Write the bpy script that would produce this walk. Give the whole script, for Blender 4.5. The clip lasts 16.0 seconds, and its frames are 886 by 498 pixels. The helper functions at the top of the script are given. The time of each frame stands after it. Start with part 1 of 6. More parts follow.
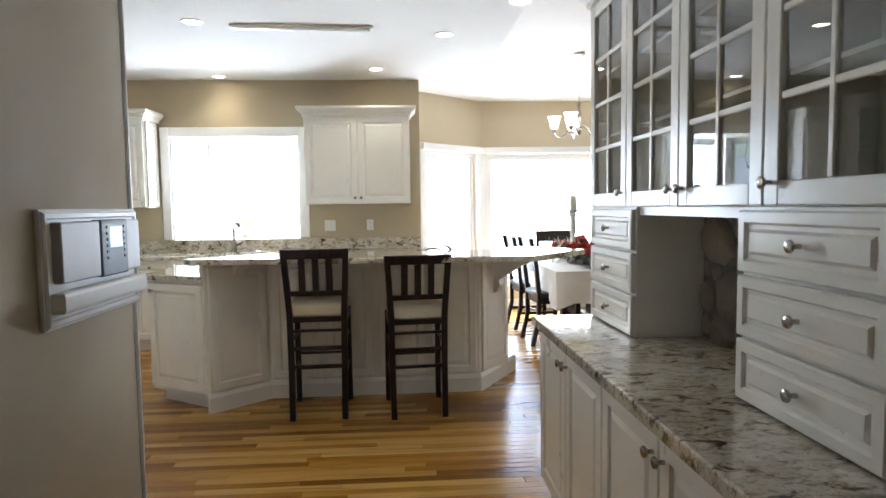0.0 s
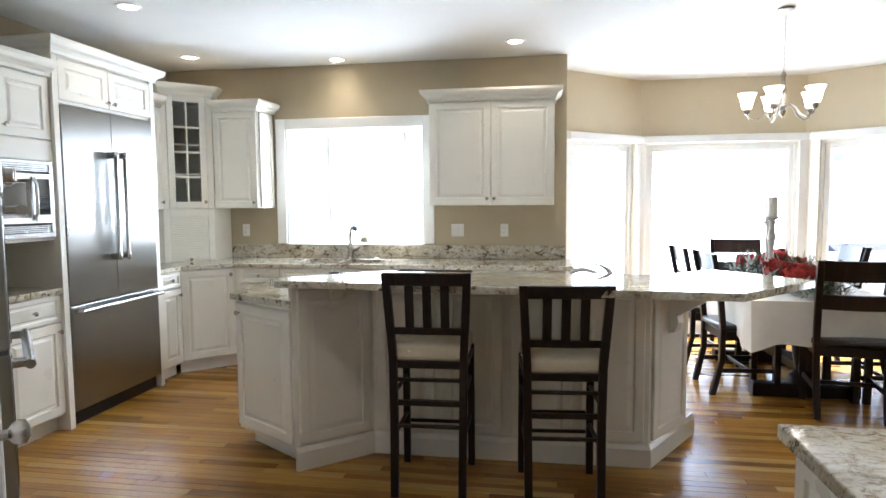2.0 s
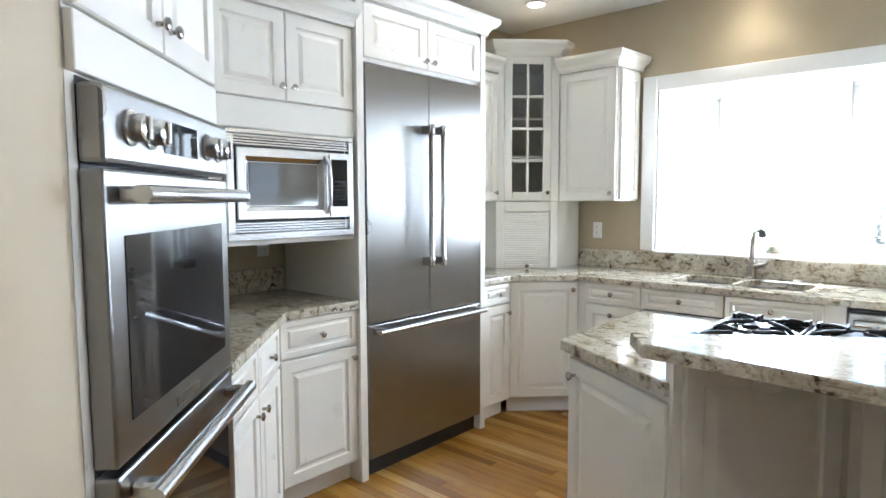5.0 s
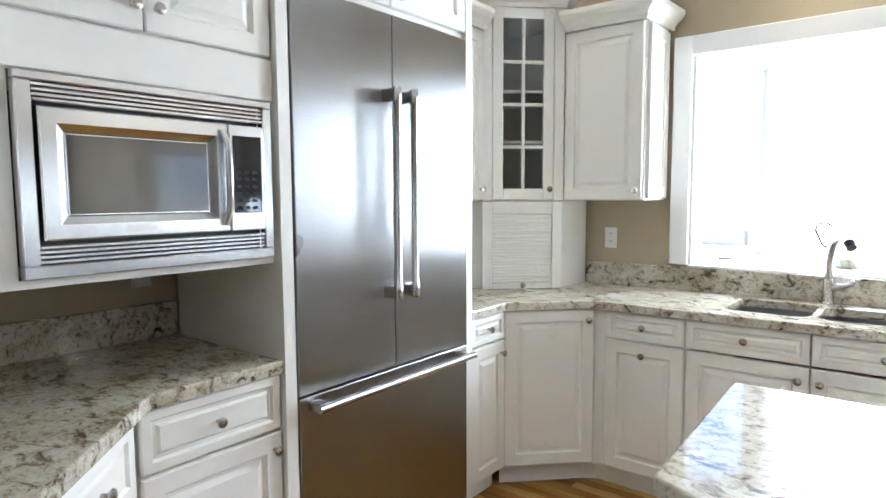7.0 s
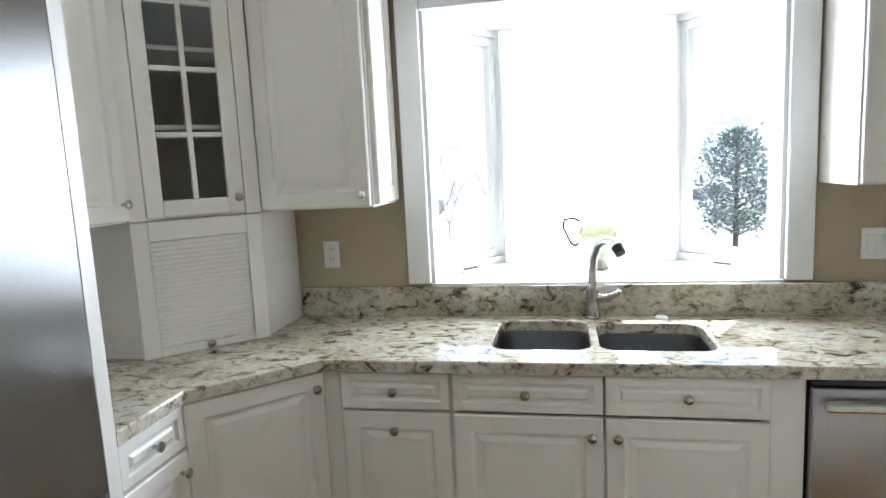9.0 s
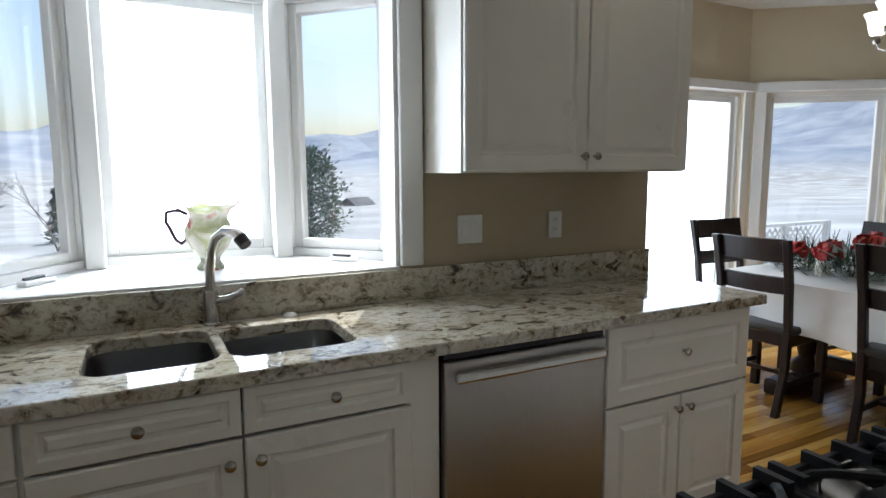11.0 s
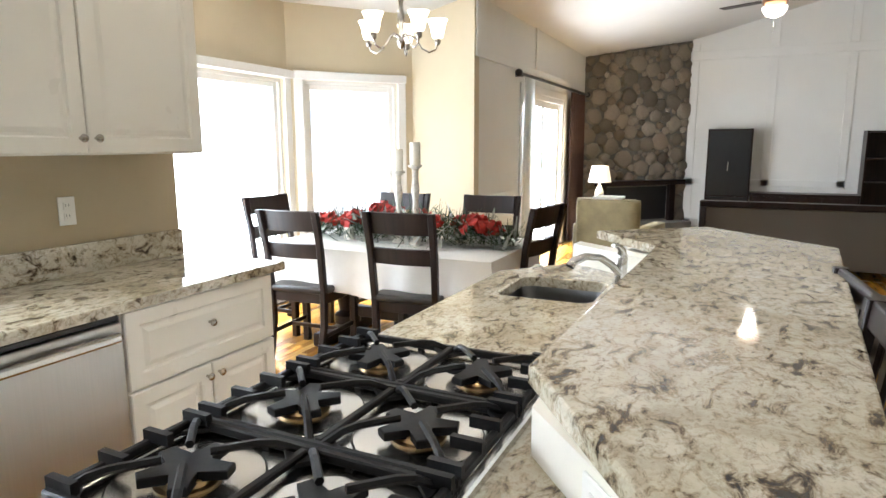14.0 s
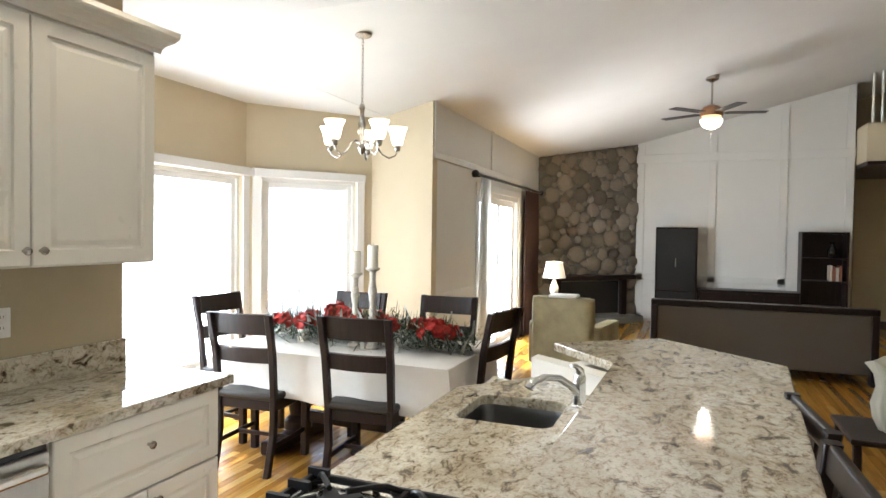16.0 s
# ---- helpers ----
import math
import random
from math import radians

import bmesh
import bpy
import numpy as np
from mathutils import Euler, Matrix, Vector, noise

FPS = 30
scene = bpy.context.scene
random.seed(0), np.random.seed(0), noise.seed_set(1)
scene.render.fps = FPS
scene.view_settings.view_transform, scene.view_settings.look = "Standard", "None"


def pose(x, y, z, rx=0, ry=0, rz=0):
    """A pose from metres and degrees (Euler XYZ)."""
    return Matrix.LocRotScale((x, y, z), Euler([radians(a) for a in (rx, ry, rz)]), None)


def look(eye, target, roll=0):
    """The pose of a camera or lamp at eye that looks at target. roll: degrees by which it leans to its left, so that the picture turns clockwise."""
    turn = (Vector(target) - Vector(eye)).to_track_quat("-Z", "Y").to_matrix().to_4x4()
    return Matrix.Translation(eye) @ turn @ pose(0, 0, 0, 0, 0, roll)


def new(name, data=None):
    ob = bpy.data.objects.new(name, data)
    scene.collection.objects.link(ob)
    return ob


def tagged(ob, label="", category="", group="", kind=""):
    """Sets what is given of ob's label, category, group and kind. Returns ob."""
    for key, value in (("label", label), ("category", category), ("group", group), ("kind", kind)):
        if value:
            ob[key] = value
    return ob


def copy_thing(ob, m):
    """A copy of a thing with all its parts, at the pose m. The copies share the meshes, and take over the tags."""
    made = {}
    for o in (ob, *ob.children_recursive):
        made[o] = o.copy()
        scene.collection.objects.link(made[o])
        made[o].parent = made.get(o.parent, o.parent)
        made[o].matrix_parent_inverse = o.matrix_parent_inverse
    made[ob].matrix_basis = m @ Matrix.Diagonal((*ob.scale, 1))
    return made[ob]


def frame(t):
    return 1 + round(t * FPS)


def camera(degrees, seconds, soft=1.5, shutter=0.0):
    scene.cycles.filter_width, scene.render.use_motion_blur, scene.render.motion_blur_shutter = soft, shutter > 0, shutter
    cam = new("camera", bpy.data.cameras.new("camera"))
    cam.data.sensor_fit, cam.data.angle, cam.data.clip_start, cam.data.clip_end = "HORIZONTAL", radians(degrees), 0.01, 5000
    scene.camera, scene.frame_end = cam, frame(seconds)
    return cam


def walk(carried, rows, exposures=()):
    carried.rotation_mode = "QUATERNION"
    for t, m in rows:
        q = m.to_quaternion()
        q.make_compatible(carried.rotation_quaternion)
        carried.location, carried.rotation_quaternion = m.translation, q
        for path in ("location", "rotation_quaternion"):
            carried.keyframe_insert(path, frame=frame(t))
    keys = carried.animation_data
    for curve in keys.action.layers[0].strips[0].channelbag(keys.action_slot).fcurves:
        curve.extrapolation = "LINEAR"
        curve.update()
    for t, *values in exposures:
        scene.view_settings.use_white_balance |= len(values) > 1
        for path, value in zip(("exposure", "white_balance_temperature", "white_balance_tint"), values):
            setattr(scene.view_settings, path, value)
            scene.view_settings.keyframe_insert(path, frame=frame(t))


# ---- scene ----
cam = camera(72.0, 16.0)
PATH = [
    (0, (0.161, 0.42, 1.351), (0.285, 2.411, 1.214), -0.8),
    (0.5, (0.115, 0.715, 1.377), (0.209, 2.707, 1.224), -0.8),
    (1, (0.158, 0.988, 1.39), (0.147, 2.983, 1.24), -0.7),
    (1.5, (0.202, 1.268, 1.401), (0.04, 3.256, 1.252), -0.9),
    (2, (0.129, 1.493, 1.428), (-0.192, 3.461, 1.275), -0.4),
    (2.5, (0.055, 1.71, 1.401), (-0.454, 3.639, 1.26), -0.5),
    (3, (0.014, 1.974, 1.403), (-0.739, 3.821, 1.258), -0.6),
    (3.5, (-0.105, 2.2, 1.397), (-1.067, 3.948, 1.253), -0.6),
    (4, (-0.256, 2.428, 1.4), (-1.385, 4.072, 1.254), -0.1),
    (4.2, (-0.315, 2.528, 1.398), (-1.502, 4.131, 1.251), -0.1),
    (6.3, (-1.063, 3.501, 1.413), (-2.437, 4.943, 1.231), -0.2),
    (6.5, (-1.139, 3.571, 1.414), (-2.487, 5.038, 1.232), -0.2),
    (7, (-1.307, 3.703, 1.415), (-2.54, 5.268, 1.24), -0.3),
    (7.5, (-1.475, 3.871, 1.398), (-2.547, 5.552, 1.233), -0.3),
    (8, (-1.633, 4.063, 1.385), (-2.501, 5.858, 1.232), -0.2),
    (8.2, (-1.645, 4.194, 1.434), (-2.458, 6.011, 1.242), -1.1),
    (10.3, (-1.907, 4.788, 1.545), (-1.448, 6.71, 1.239), -1.0),
    (10.5, (-1.823, 4.791, 1.47), (-1.288, 6.701, 1.217), -0.8),
    (11, (-1.845, 4.87, 1.408), (-0.94, 6.635, 1.152), -0.3),
    (11.5, (-1.775, 4.852, 1.368), (-0.632, 6.465, 1.065), -1.0),
    (12, (-1.816, 4.803, 1.372), (-0.431, 6.197, 1.002), 0.2),
    (12.5, (-1.799, 4.715, 1.366), (-0.286, 5.96, 0.967), -0.1),
    (13, (-1.784, 4.64, 1.368), (-0.171, 5.753, 0.97), -0.3),
    (13.5, (-1.76, 4.602, 1.377), (-0.056, 5.579, 1.005), -0.3),
    (14, (-1.756, 4.566, 1.426), (0.02, 5.423, 1.093), -0.2),
    (14.5, (-1.745, 4.561, 1.457), (0.082, 5.332, 1.199), -0.1),
    (15, (-1.739, 4.564, 1.495), (0.116, 5.291, 1.318), 0.0),
    (15.5, (-1.736, 4.568, 1.519), (0.126, 5.291, 1.415), 0.3),
    (16, (-1.734, 4.584, 1.54), (0.123, 5.323, 1.487), 0.8),
]
EXPOSURES = [(0.0, 1.8, 5600, 10), (1.5, 1.73, 5550, 10), (2.5, 1.85, 5500, 10), (3.5, 2.0, 5450, 10), (4.2, 1.95, 5400, 10), (6.3, 1.88, 5350, 10), (8.2, 1.75, 5350, 10), (10.3, 0.0, 5600, 10), (11.0, -0.08, 5600, 10), (11.6, 0.3, 5650, 10),
             (12.5, 1.35, 5850, 10), (13.5, 1.58, 5900, 10), (14.5, 1.65, 6000, 10), (16.0, 1.4, 6050, 10)]
walk(cam, [(t, look(eye, target, roll)) for t, eye, target, roll in PATH], EXPOSURES)

# ---- world and light ----
SUN_DIR = Vector((0.30, 0.50, 0.86)).normalized()          # towards the sun
world = bpy.data.worlds.new("sky")
scene.world = world
world.use_nodes = True
wn = world.node_tree
sky = wn.nodes.new("ShaderNodeTexSky")
sky.sky_type, sky.sun_disc = "NISHITA", False
sky.sun_elevation, sky.sun_rotation = math.asin(SUN_DIR.z), math.atan2(SUN_DIR.x, SUN_DIR.y)
sky.dust_density, sky.air_density = 2.5, 1.2
wn.links.new(sky.outputs[0], wn.nodes["Background"].inputs[0])
wn.nodes["Background"].inputs[1].default_value = 0.15
sun = new("sun", bpy.data.lights.new("sun", "SUN"))
sun.data.energy, sun.data.angle, sun.data.color = 5.0, radians(0.6), (1.0, 0.95, 0.86)
sun.matrix_world = look((0, 12, 20), Vector((0, 12, 20)) - SUN_DIR)


def window_light(name, at, towards, w, h, power):
    """Sky light that enters through one window opening."""
    li = new(name, bpy.data.lights.new(name, "AREA"))
    li.data.shape, li.data.size, li.data.size_y, li.data.energy = "RECTANGLE", w, h, power
    li.data.color = (0.93, 0.97, 1.0)
    li.matrix_world = look(at, towards)
    return li


window_light("skylight_bay_north", (1.98, 8.53, 1.2), (1.98, 5, 1.0), 1.6, 1.7, 31)
window_light("skylight_bay_northwest", (0.64, 8.12, 1.2), (2.6, 5.2, 1.0), 0.9, 1.7, 16)
window_light("skylight_deck_door", (6.15, 7.10, 1.05), (6.15, 4, 0.9), 1.85, 2.0, 55)
window_light("skylight_sink_bay", (-1.63, 7.66, 1.58), (-1.63, 4.0, 1.2), 0.66, 1.06, 23)


def downlight(x, y, z, power=7):
    """The beam of one lit recessed can."""
    li = new("can_beam", bpy.data.lights.new("can_beam", "SPOT"))
    li.data.energy, li.data.spot_size, li.data.spot_blend = power, radians(120), 0.7
    li.data.shadow_soft_size, li.data.color = 0.07, (1.0, 0.84, 0.62)
    li.location = (x, y, z)


CANS = [(-2.51, 5.15), (-2.90, 6.48), (-1.68, 6.80), (-0.09, 6.47), (-1.33, 4.98), (0.50, 5.28), (0.95, 4.5), (-0.35, 3.3)]
for cx, cy in CANS:
    downlight(cx, cy, 2.675, 2.2 if cx < -2 else 3.2 if cy > 6.7 else 5.0 if cy < 4 else 4.2)


# ---- materials ----
def material(name, rough=0.5, metal=0.0):
    m = bpy.data.materials.new(name)
    m.use_nodes = True
    n = m.node_tree
    b = n.nodes["Principled BSDF"]
    b.inputs["Roughness"].default_value, b.inputs["Metallic"].default_value = rough, metal
    return m, n, b


def node(n, kind, **inputs):
    nd = n.nodes.new(kind)
    for k, v in inputs.items():
        nd.inputs[k.replace("_", " ")].default_value = v
    return nd


def coords(n, scale=(1, 1, 1), space="Object"):
    tc = n.nodes.new("ShaderNodeTexCoord")
    mp = n.nodes.new("ShaderNodeMapping")
    mp.inputs["Scale"].default_value = scale
    n.links.new(tc.outputs[space], mp.inputs[0])
    return mp.outputs[0]


def world_coords(n, scale=(1, 1, 1)):
    g = n.nodes.new("ShaderNodeNewGeometry")
    mp = n.nodes.new("ShaderNodeMapping")
    mp.inputs["Scale"].default_value = scale
    n.links.new(g.outputs["Position"], mp.inputs[0])
    return mp.outputs[0]


def ramp(n, fac, stops):
    r = n.nodes.new("ShaderNodeValToRGB")
    e = r.color_ramp.elements
    while len(e) < len(stops):
        e.new(0.5)
    for el, (p, c) in zip(e, stops):
        el.position, el.color = p, (*c, 1)
    n.links.new(fac, r.inputs[0])
    return r.outputs[0]


def noise_tex(n, vec, scale, detail=4, rough=0.55, distort=0.0):
    t = node(n, "ShaderNodeTexNoise", Scale=scale, Detail=detail, Roughness=rough, Distortion=distort)
    n.links.new(vec, t.inputs["Vector"])
    return t.outputs["Fac"]


def bump(n, b, height, strength=0.2, distance=0.002):
    bp = node(n, "ShaderNodeBump", Strength=strength, Distance=distance)
    n.links.new(height, bp.inputs["Height"])
    n.links.new(bp.outputs[0], b.inputs["Normal"])


def mixed(n, fac, a, c, mode="MIX"):
    mx = n.nodes.new("ShaderNodeMix")
    mx.data_type, mx.blend_type = "RGBA", mode
    for sock, val in ((mx.inputs[0], fac), (mx.inputs[6], a), (mx.inputs[7], c)):
        if hasattr(val, "is_linked"):
            n.links.new(val, sock)
        else:
            sock.default_value = val if isinstance(val, (int, float)) else (*val, 1)
    return mx.outputs[2]


def paint(name, colour, rough=0.5, var=0.06, bumpy=0.08, scale=90.0):
    m, n, b = material(name, rough)
    v = world_coords(n)
    lo, hi = tuple(c * (1 - var) for c in colour), tuple(min(1, c * (1 + var)) for c in colour)
    col = ramp(n, noise_tex(n, v, 1.7, 5, 0.6), [(0.3, lo), (0.7, hi)])
    n.links.new(col, b.inputs["Base Color"])
    if bumpy:
        bump(n, b, noise_tex(n, v, scale, 3), bumpy, 0.002)
    rg = ramp(n, noise_tex(n, v, 6, 3), [(0.3, (rough * 0.85,) * 3), (0.7, (min(1, rough * 1.15),) * 3)])
    n.links.new(rg, b.inputs["Roughness"])
    return m


WHITE = paint("cabinet_white_paint", (0.79, 0.76, 0.685), 0.32, 0.025, 0.04, 45)
TRIM = paint("trim_white_paint", (0.82, 0.81, 0.78), 0.35, 0.02, 0.04, 50)
WALL = paint("tan_wall_paint", (0.46, 0.385, 0.255), 0.75, 0.03, 0.25, 160)
CREAM = paint("cream_wall_paint", (0.62, 0.53, 0.37), 0.75, 0.03, 0.25, 160)
HALL = paint("greige_wall_paint", (0.50, 0.42, 0.295), 0.75, 0.03, 0.25, 160)
CEIL = paint("ceiling_white_paint", (0.80, 0.79, 0.76), 0.85, 0.02, 0.35, 120)
PANEL = paint("panelled_wall_white_paint", (0.76, 0.75, 0.71), 0.5, 0.02, 0.05, 60)


def granite(name):
    m, n, b = material(name, 0.065)
    v = world_coords(n)
    w1 = noise_tex(n, v, 4.0, 8, 0.66, 0.8)
    streak = world_coords(n, (1.0, 1.55, 1.3))
    w2 = noise_tex(n, streak, 13, 9, 0.70, 0.9)
    w3 = noise_tex(n, v, 85, 6, 0.75, 0.3)
    w4 = noise_tex(n, streak, 34, 8, 0.74, 0.6)
    base = ramp(n, w1, [(0.30, (0.36, 0.31, 0.22)), (0.44, (0.53, 0.48, 0.37)), (0.58, (0.64, 0.60, 0.50)), (0.74, (0.46, 0.43, 0.36))])
    vein = ramp(n, w2, [(0.33, (0.05, 0.04, 0.04)), (0.385, (0.20, 0.165, 0.14)), (0.43, (0.72, 0.67, 0.60)), (0.50, (1, 1, 1))])
    a = mixed(n, 1.0, base, vein, "MULTIPLY")
    grit = ramp(n, w4, [(0.35, (0.16, 0.14, 0.125)), (0.41, (0.62, 0.58, 0.53)), (0.50, (1, 1, 1))])
    a = mixed(n, 0.9, a, grit, "MULTIPLY")
    fleck = ramp(n, w3, [(0.32, (0.30, 0.27, 0.24)), (0.43, (0.84, 0.82, 0.79)), (0.52, (1, 1, 1))])
    n.links.new(mixed(n, 0.5, a, fleck, "MULTIPLY"), b.inputs["Base Color"])
    b.inputs["Coat Weight"].default_value = 0.25
    b.inputs["Coat Roughness"].default_value = 0.03
    return m


GRANITE = granite("polished_granite")


def steel(name, axis, colour=(0.34, 0.335, 0.325), rough=0.28):
    """Brushed steel; axis: the way along the brushing."""
    m, n, b = material(name, rough, 1.0)
    s = [260.0, 260.0, 260.0]
    s[axis] = 3.0
    v = coords(n, tuple(s))
    f = noise_tex(n, v, 1.0, 3)
    n.links.new(ramp(n, f, [(0.3, tuple(c * 0.95 for c in colour)), (0.7, colour)]), b.inputs["Base Color"])
    smear = noise_tex(n, coords(n), 1.1, 2)
    n.links.new(ramp(n, smear, [(0.2, (rough - 0.02,) * 3), (0.8, (rough + 0.03,) * 3)]), b.inputs["Roughness"])
    b.inputs["Anisotropic"].default_value = 0.75
    tg = n.nodes.new("ShaderNodeTangent")
    tg.direction_type, tg.axis = "RADIAL", "Z"
    n.links.new(tg.outputs[0], b.inputs["Tangent"])
    return m


STEEL = steel("brushed_steel", 0)
STEEL_SMOOTH = steel("satin_steel", 2, (0.60, 0.595, 0.58), 0.2)
STEEL_PALE = steel("pale_brushed_steel", 2, (0.50, 0.49, 0.47), 0.36)
NICKEL = steel("brushed_nickel", 2, (0.50, 0.47, 0.43), 0.25)
SINK = steel("sink_steel", 0, (0.26, 0.26, 0.265), 0.34)


def plain(name, colour, rough=0.5, metal=0.0, var=0.15, scale=30, bumpy=0.1):
    m, n, b = material(name, rough, metal)
    v = coords(n)
    f = noise_tex(n, v, scale, 5, 0.6)
    n.links.new(ramp(n, f, [(0.3, tuple(c * (1 - var) for c in colour)), (0.7, tuple(min(1, c * (1 + var)) for c in colour))]), b.inputs["Base Color"])
    if bumpy:
        bump(n, b, f, bumpy, 0.001)
    return m


IRON = plain("cast_iron", (0.009, 0.009, 0.010), 0.5, 0.0, 0.2, 120, 0.2)
IRON.node_tree.nodes["Principled BSDF"].inputs["Specular IOR Level"].default_value = 0.25
BLACK = plain("black_plastic", (0.012, 0.012, 0.013), 0.3, 0.0, 0.1, 40, 0.02)
BRASS = plain("burner_brass", (0.42, 0.29, 0.15), 0.3, 1.0, 0.1, 40, 0.02)
DARKGLASS, _n, _b = material("black_glass", 0.04)
_b.inputs["Base Color"].default_value = (0.012, 0.012, 0.014, 1)
GREYGLASS, _n, _b = material("grey_mirrored_glass", 0.06)
_b.inputs["Base Color"].default_value = (0.10, 0.095, 0.078, 1)
_b.inputs["Specular IOR Level"].default_value = 0.9
CLOTH = plain("white_linen", (0.78, 0.76, 0.72), 0.85, 0.0, 0.04, 8, 0.1)
SEAT = plain("cream_seat_fabric", (0.60, 0.54, 0.41), 0.85, 0.0, 0.1, 220, 0.3)
LEATHER = plain("black_leather", (0.016, 0.014, 0.013), 0.38, 0.0, 0.2, 60, 0.25)
PLASTIC = plain("white_plastic", (0.80, 0.79, 0.76), 0.35, 0.0, 0.02, 20, 0.0)
CERAMIC = plain("glazed_ceramic", (0.75, 0.73, 0.62), 0.15, 0.0, 0.05, 15, 0.02)


def wood(name, dark, light, axis=2, rough=0.35, scale=1.0):
    m, n, b = material(name, rough)
    s = [34.0 * scale] * 3
    s[axis] = 2.2 * scale
    v = coords(n, tuple(s))
    f = noise_tex(n, v, 1.0, 6, 0.6, 0.6)
    n.links.new(ramp(n, f, [(0.3, dark), (0.7, light)]), b.inputs["Base Color"])
    bump(n, b, f, 0.12, 0.001)
    b.inputs["Specular IOR Level"].default_value = 0.3
    return m


ESPRESSO = wood("espresso_wood", (0.007, 0.0045, 0.004), (0.022, 0.012, 0.009))
DARKOAK = wood("dark_mahogany_wood", (0.008, 0.005, 0.0045), (0.024, 0.012, 0.009))


def floor_wood(name, island):
    """Oak strip: each board takes its own tone and shift of grain."""
    m, n, b = material(name, 0.2)
    if island:
        g = n.nodes.new("ShaderNodeNewGeometry")
        rnd = g.outputs["Random Per Island"]
    else:
        g = n.nodes.new("ShaderNodeObjectInfo")
        rnd = g.outputs["Random"]
    v = world_coords(n, (1.6, 26, 26))
    sh = n.nodes.new("ShaderNodeVectorMath")
    sh.operation = "ADD"
    cb = n.nodes.new("ShaderNodeCombineXYZ")
    mul = n.nodes.new("ShaderNodeMath")
    mul.operation, mul.inputs[1].default_value = "MULTIPLY", 97.0
    n.links.new(rnd, mul.inputs[0])
    n.links.new(mul.outputs[0], cb.inputs[0])
    n.links.new(mul.outputs[0], cb.inputs[1])
    n.links.new(v, sh.inputs[0])
    n.links.new(cb.outputs[0], sh.inputs[1])
    f = noise_tex(n, sh.outputs[0], 1.0, 7, 0.62, 1.0)
    b.inputs["Specular IOR Level"].default_value = 0.4
    grain = ramp(n, f, [(0.28, (0.40, 0.36, 0.32)), (0.5, (0.86, 0.85, 0.84)), (0.72, (1.0, 1.0, 1.0))])
    tone = ramp(n, rnd, [(0.0, (0.19, 0.08, 0.011)), (0.25, (0.33, 0.155, 0.022)), (0.75, (0.43, 0.225, 0.038)), (1.0, (0.55, 0.33, 0.085))])
    n.links.new(mixed(n, 0.8, tone, grain, "MULTIPLY"), b.inputs["Base Color"])
    n.links.new(ramp(n, noise_tex(n, world_coords(n), 2, 2), [(0.2, (0.21,) * 3), (0.8, (0.28,) * 3)]), b.inputs["Roughness"])
    return m


OAK = floor_wood("oak_strip", False)
OAK_FAR = floor_wood("oak_strip_joined", True)
SUBFLOOR = plain("floor_joint_dark", (0.09, 0.045, 0.02), 0.7)


def glass(name, tint=(0.97, 0.99, 0.98), rough=0.0):
    m, n, b = material(name, rough)
    b.inputs["Base Color"].default_value = (*tint, 1)
    b.inputs["Transmission Weight"].default_value = 1.0
    b.inputs["IOR"].default_value = 1.45
    return m


GLASS = glass("clear_glass")


def glow(name, colour, strength):
    m, n, b = material(name, 0.4)
    b.inputs["Base Color"].default_value = (0.85, 0.82, 0.75, 1)
    b.inputs["Emission Color"].default_value = (*colour, 1)
    b.inputs["Emission Strength"].default_value = strength
    return m


BULB = glow("lit_lamp", (1.0, 0.82, 0.58), 9.0)
SHADE = glow("lit_frosted_shade", (1.0, 0.86, 0.66), 1.4)
LAMPSHADE = glow("lit_fabric_shade", (1.0, 0.78, 0.5), 0.25)


# ---- building helpers ----
def thing(name, label, category, m=None, group="", kind=""):
    ob = new(name)
    ob.empty_display_size = 0.1
    ob.matrix_world = m if m is not None else Matrix()
    return tagged(ob, label, category, group, kind)


def mesh_of(bm, name, mat, smooth=False):
    me = bpy.data.meshes.new(name)
    bmesh.ops.recalc_face_normals(bm, faces=bm.faces)
    bm.to_mesh(me)
    bm.free()
    me.materials.append(mat)
    if smooth:
        for p in me.polygons:
            p.use_smooth = True
        me.set_sharp_from_angle(angle=radians(40))
    return me


def part(name, bm, mat, parent=None, label="", smooth=False, m=None):
    ob = new(name, bm if isinstance(bm, bpy.types.Mesh) else mesh_of(bm, name, mat, smooth))
    if parent is not None:
        ob.parent = parent
    if m is not None:
        ob.matrix_basis = m
    return tagged(ob, label)


def solid(name, bm, mat, label, category, kind="", smooth=False, group=""):
    """A thing that is one mesh."""
    return tagged(part(name, bm, mat, None, "", smooth), label, category, group, kind)


def add_box(bm, x0, y0, z0, x1, y1, z1, bevel=0.0, seg=1):
    r = bmesh.ops.create_cube(bm, size=1.0)
    vs = r["verts"]
    for v in vs:
        v.co = Vector((x0 + (v.co.x + 0.5) * (x1 - x0), y0 + (v.co.y + 0.5) * (y1 - y0), z0 + (v.co.z + 0.5) * (z1 - z0)))
    if bevel:
        es = list({e for v in vs for e in v.link_edges})
        bmesh.ops.bevel(bm, geom=es, offset=bevel, segments=seg, affect="EDGES", profile=0.5)
    return bm


def box(x0, y0, z0, x1, y1, z1, bevel=0.0, seg=1):
    return add_box(bmesh.new(), x0, y0, z0, x1, y1, z1, bevel, seg)


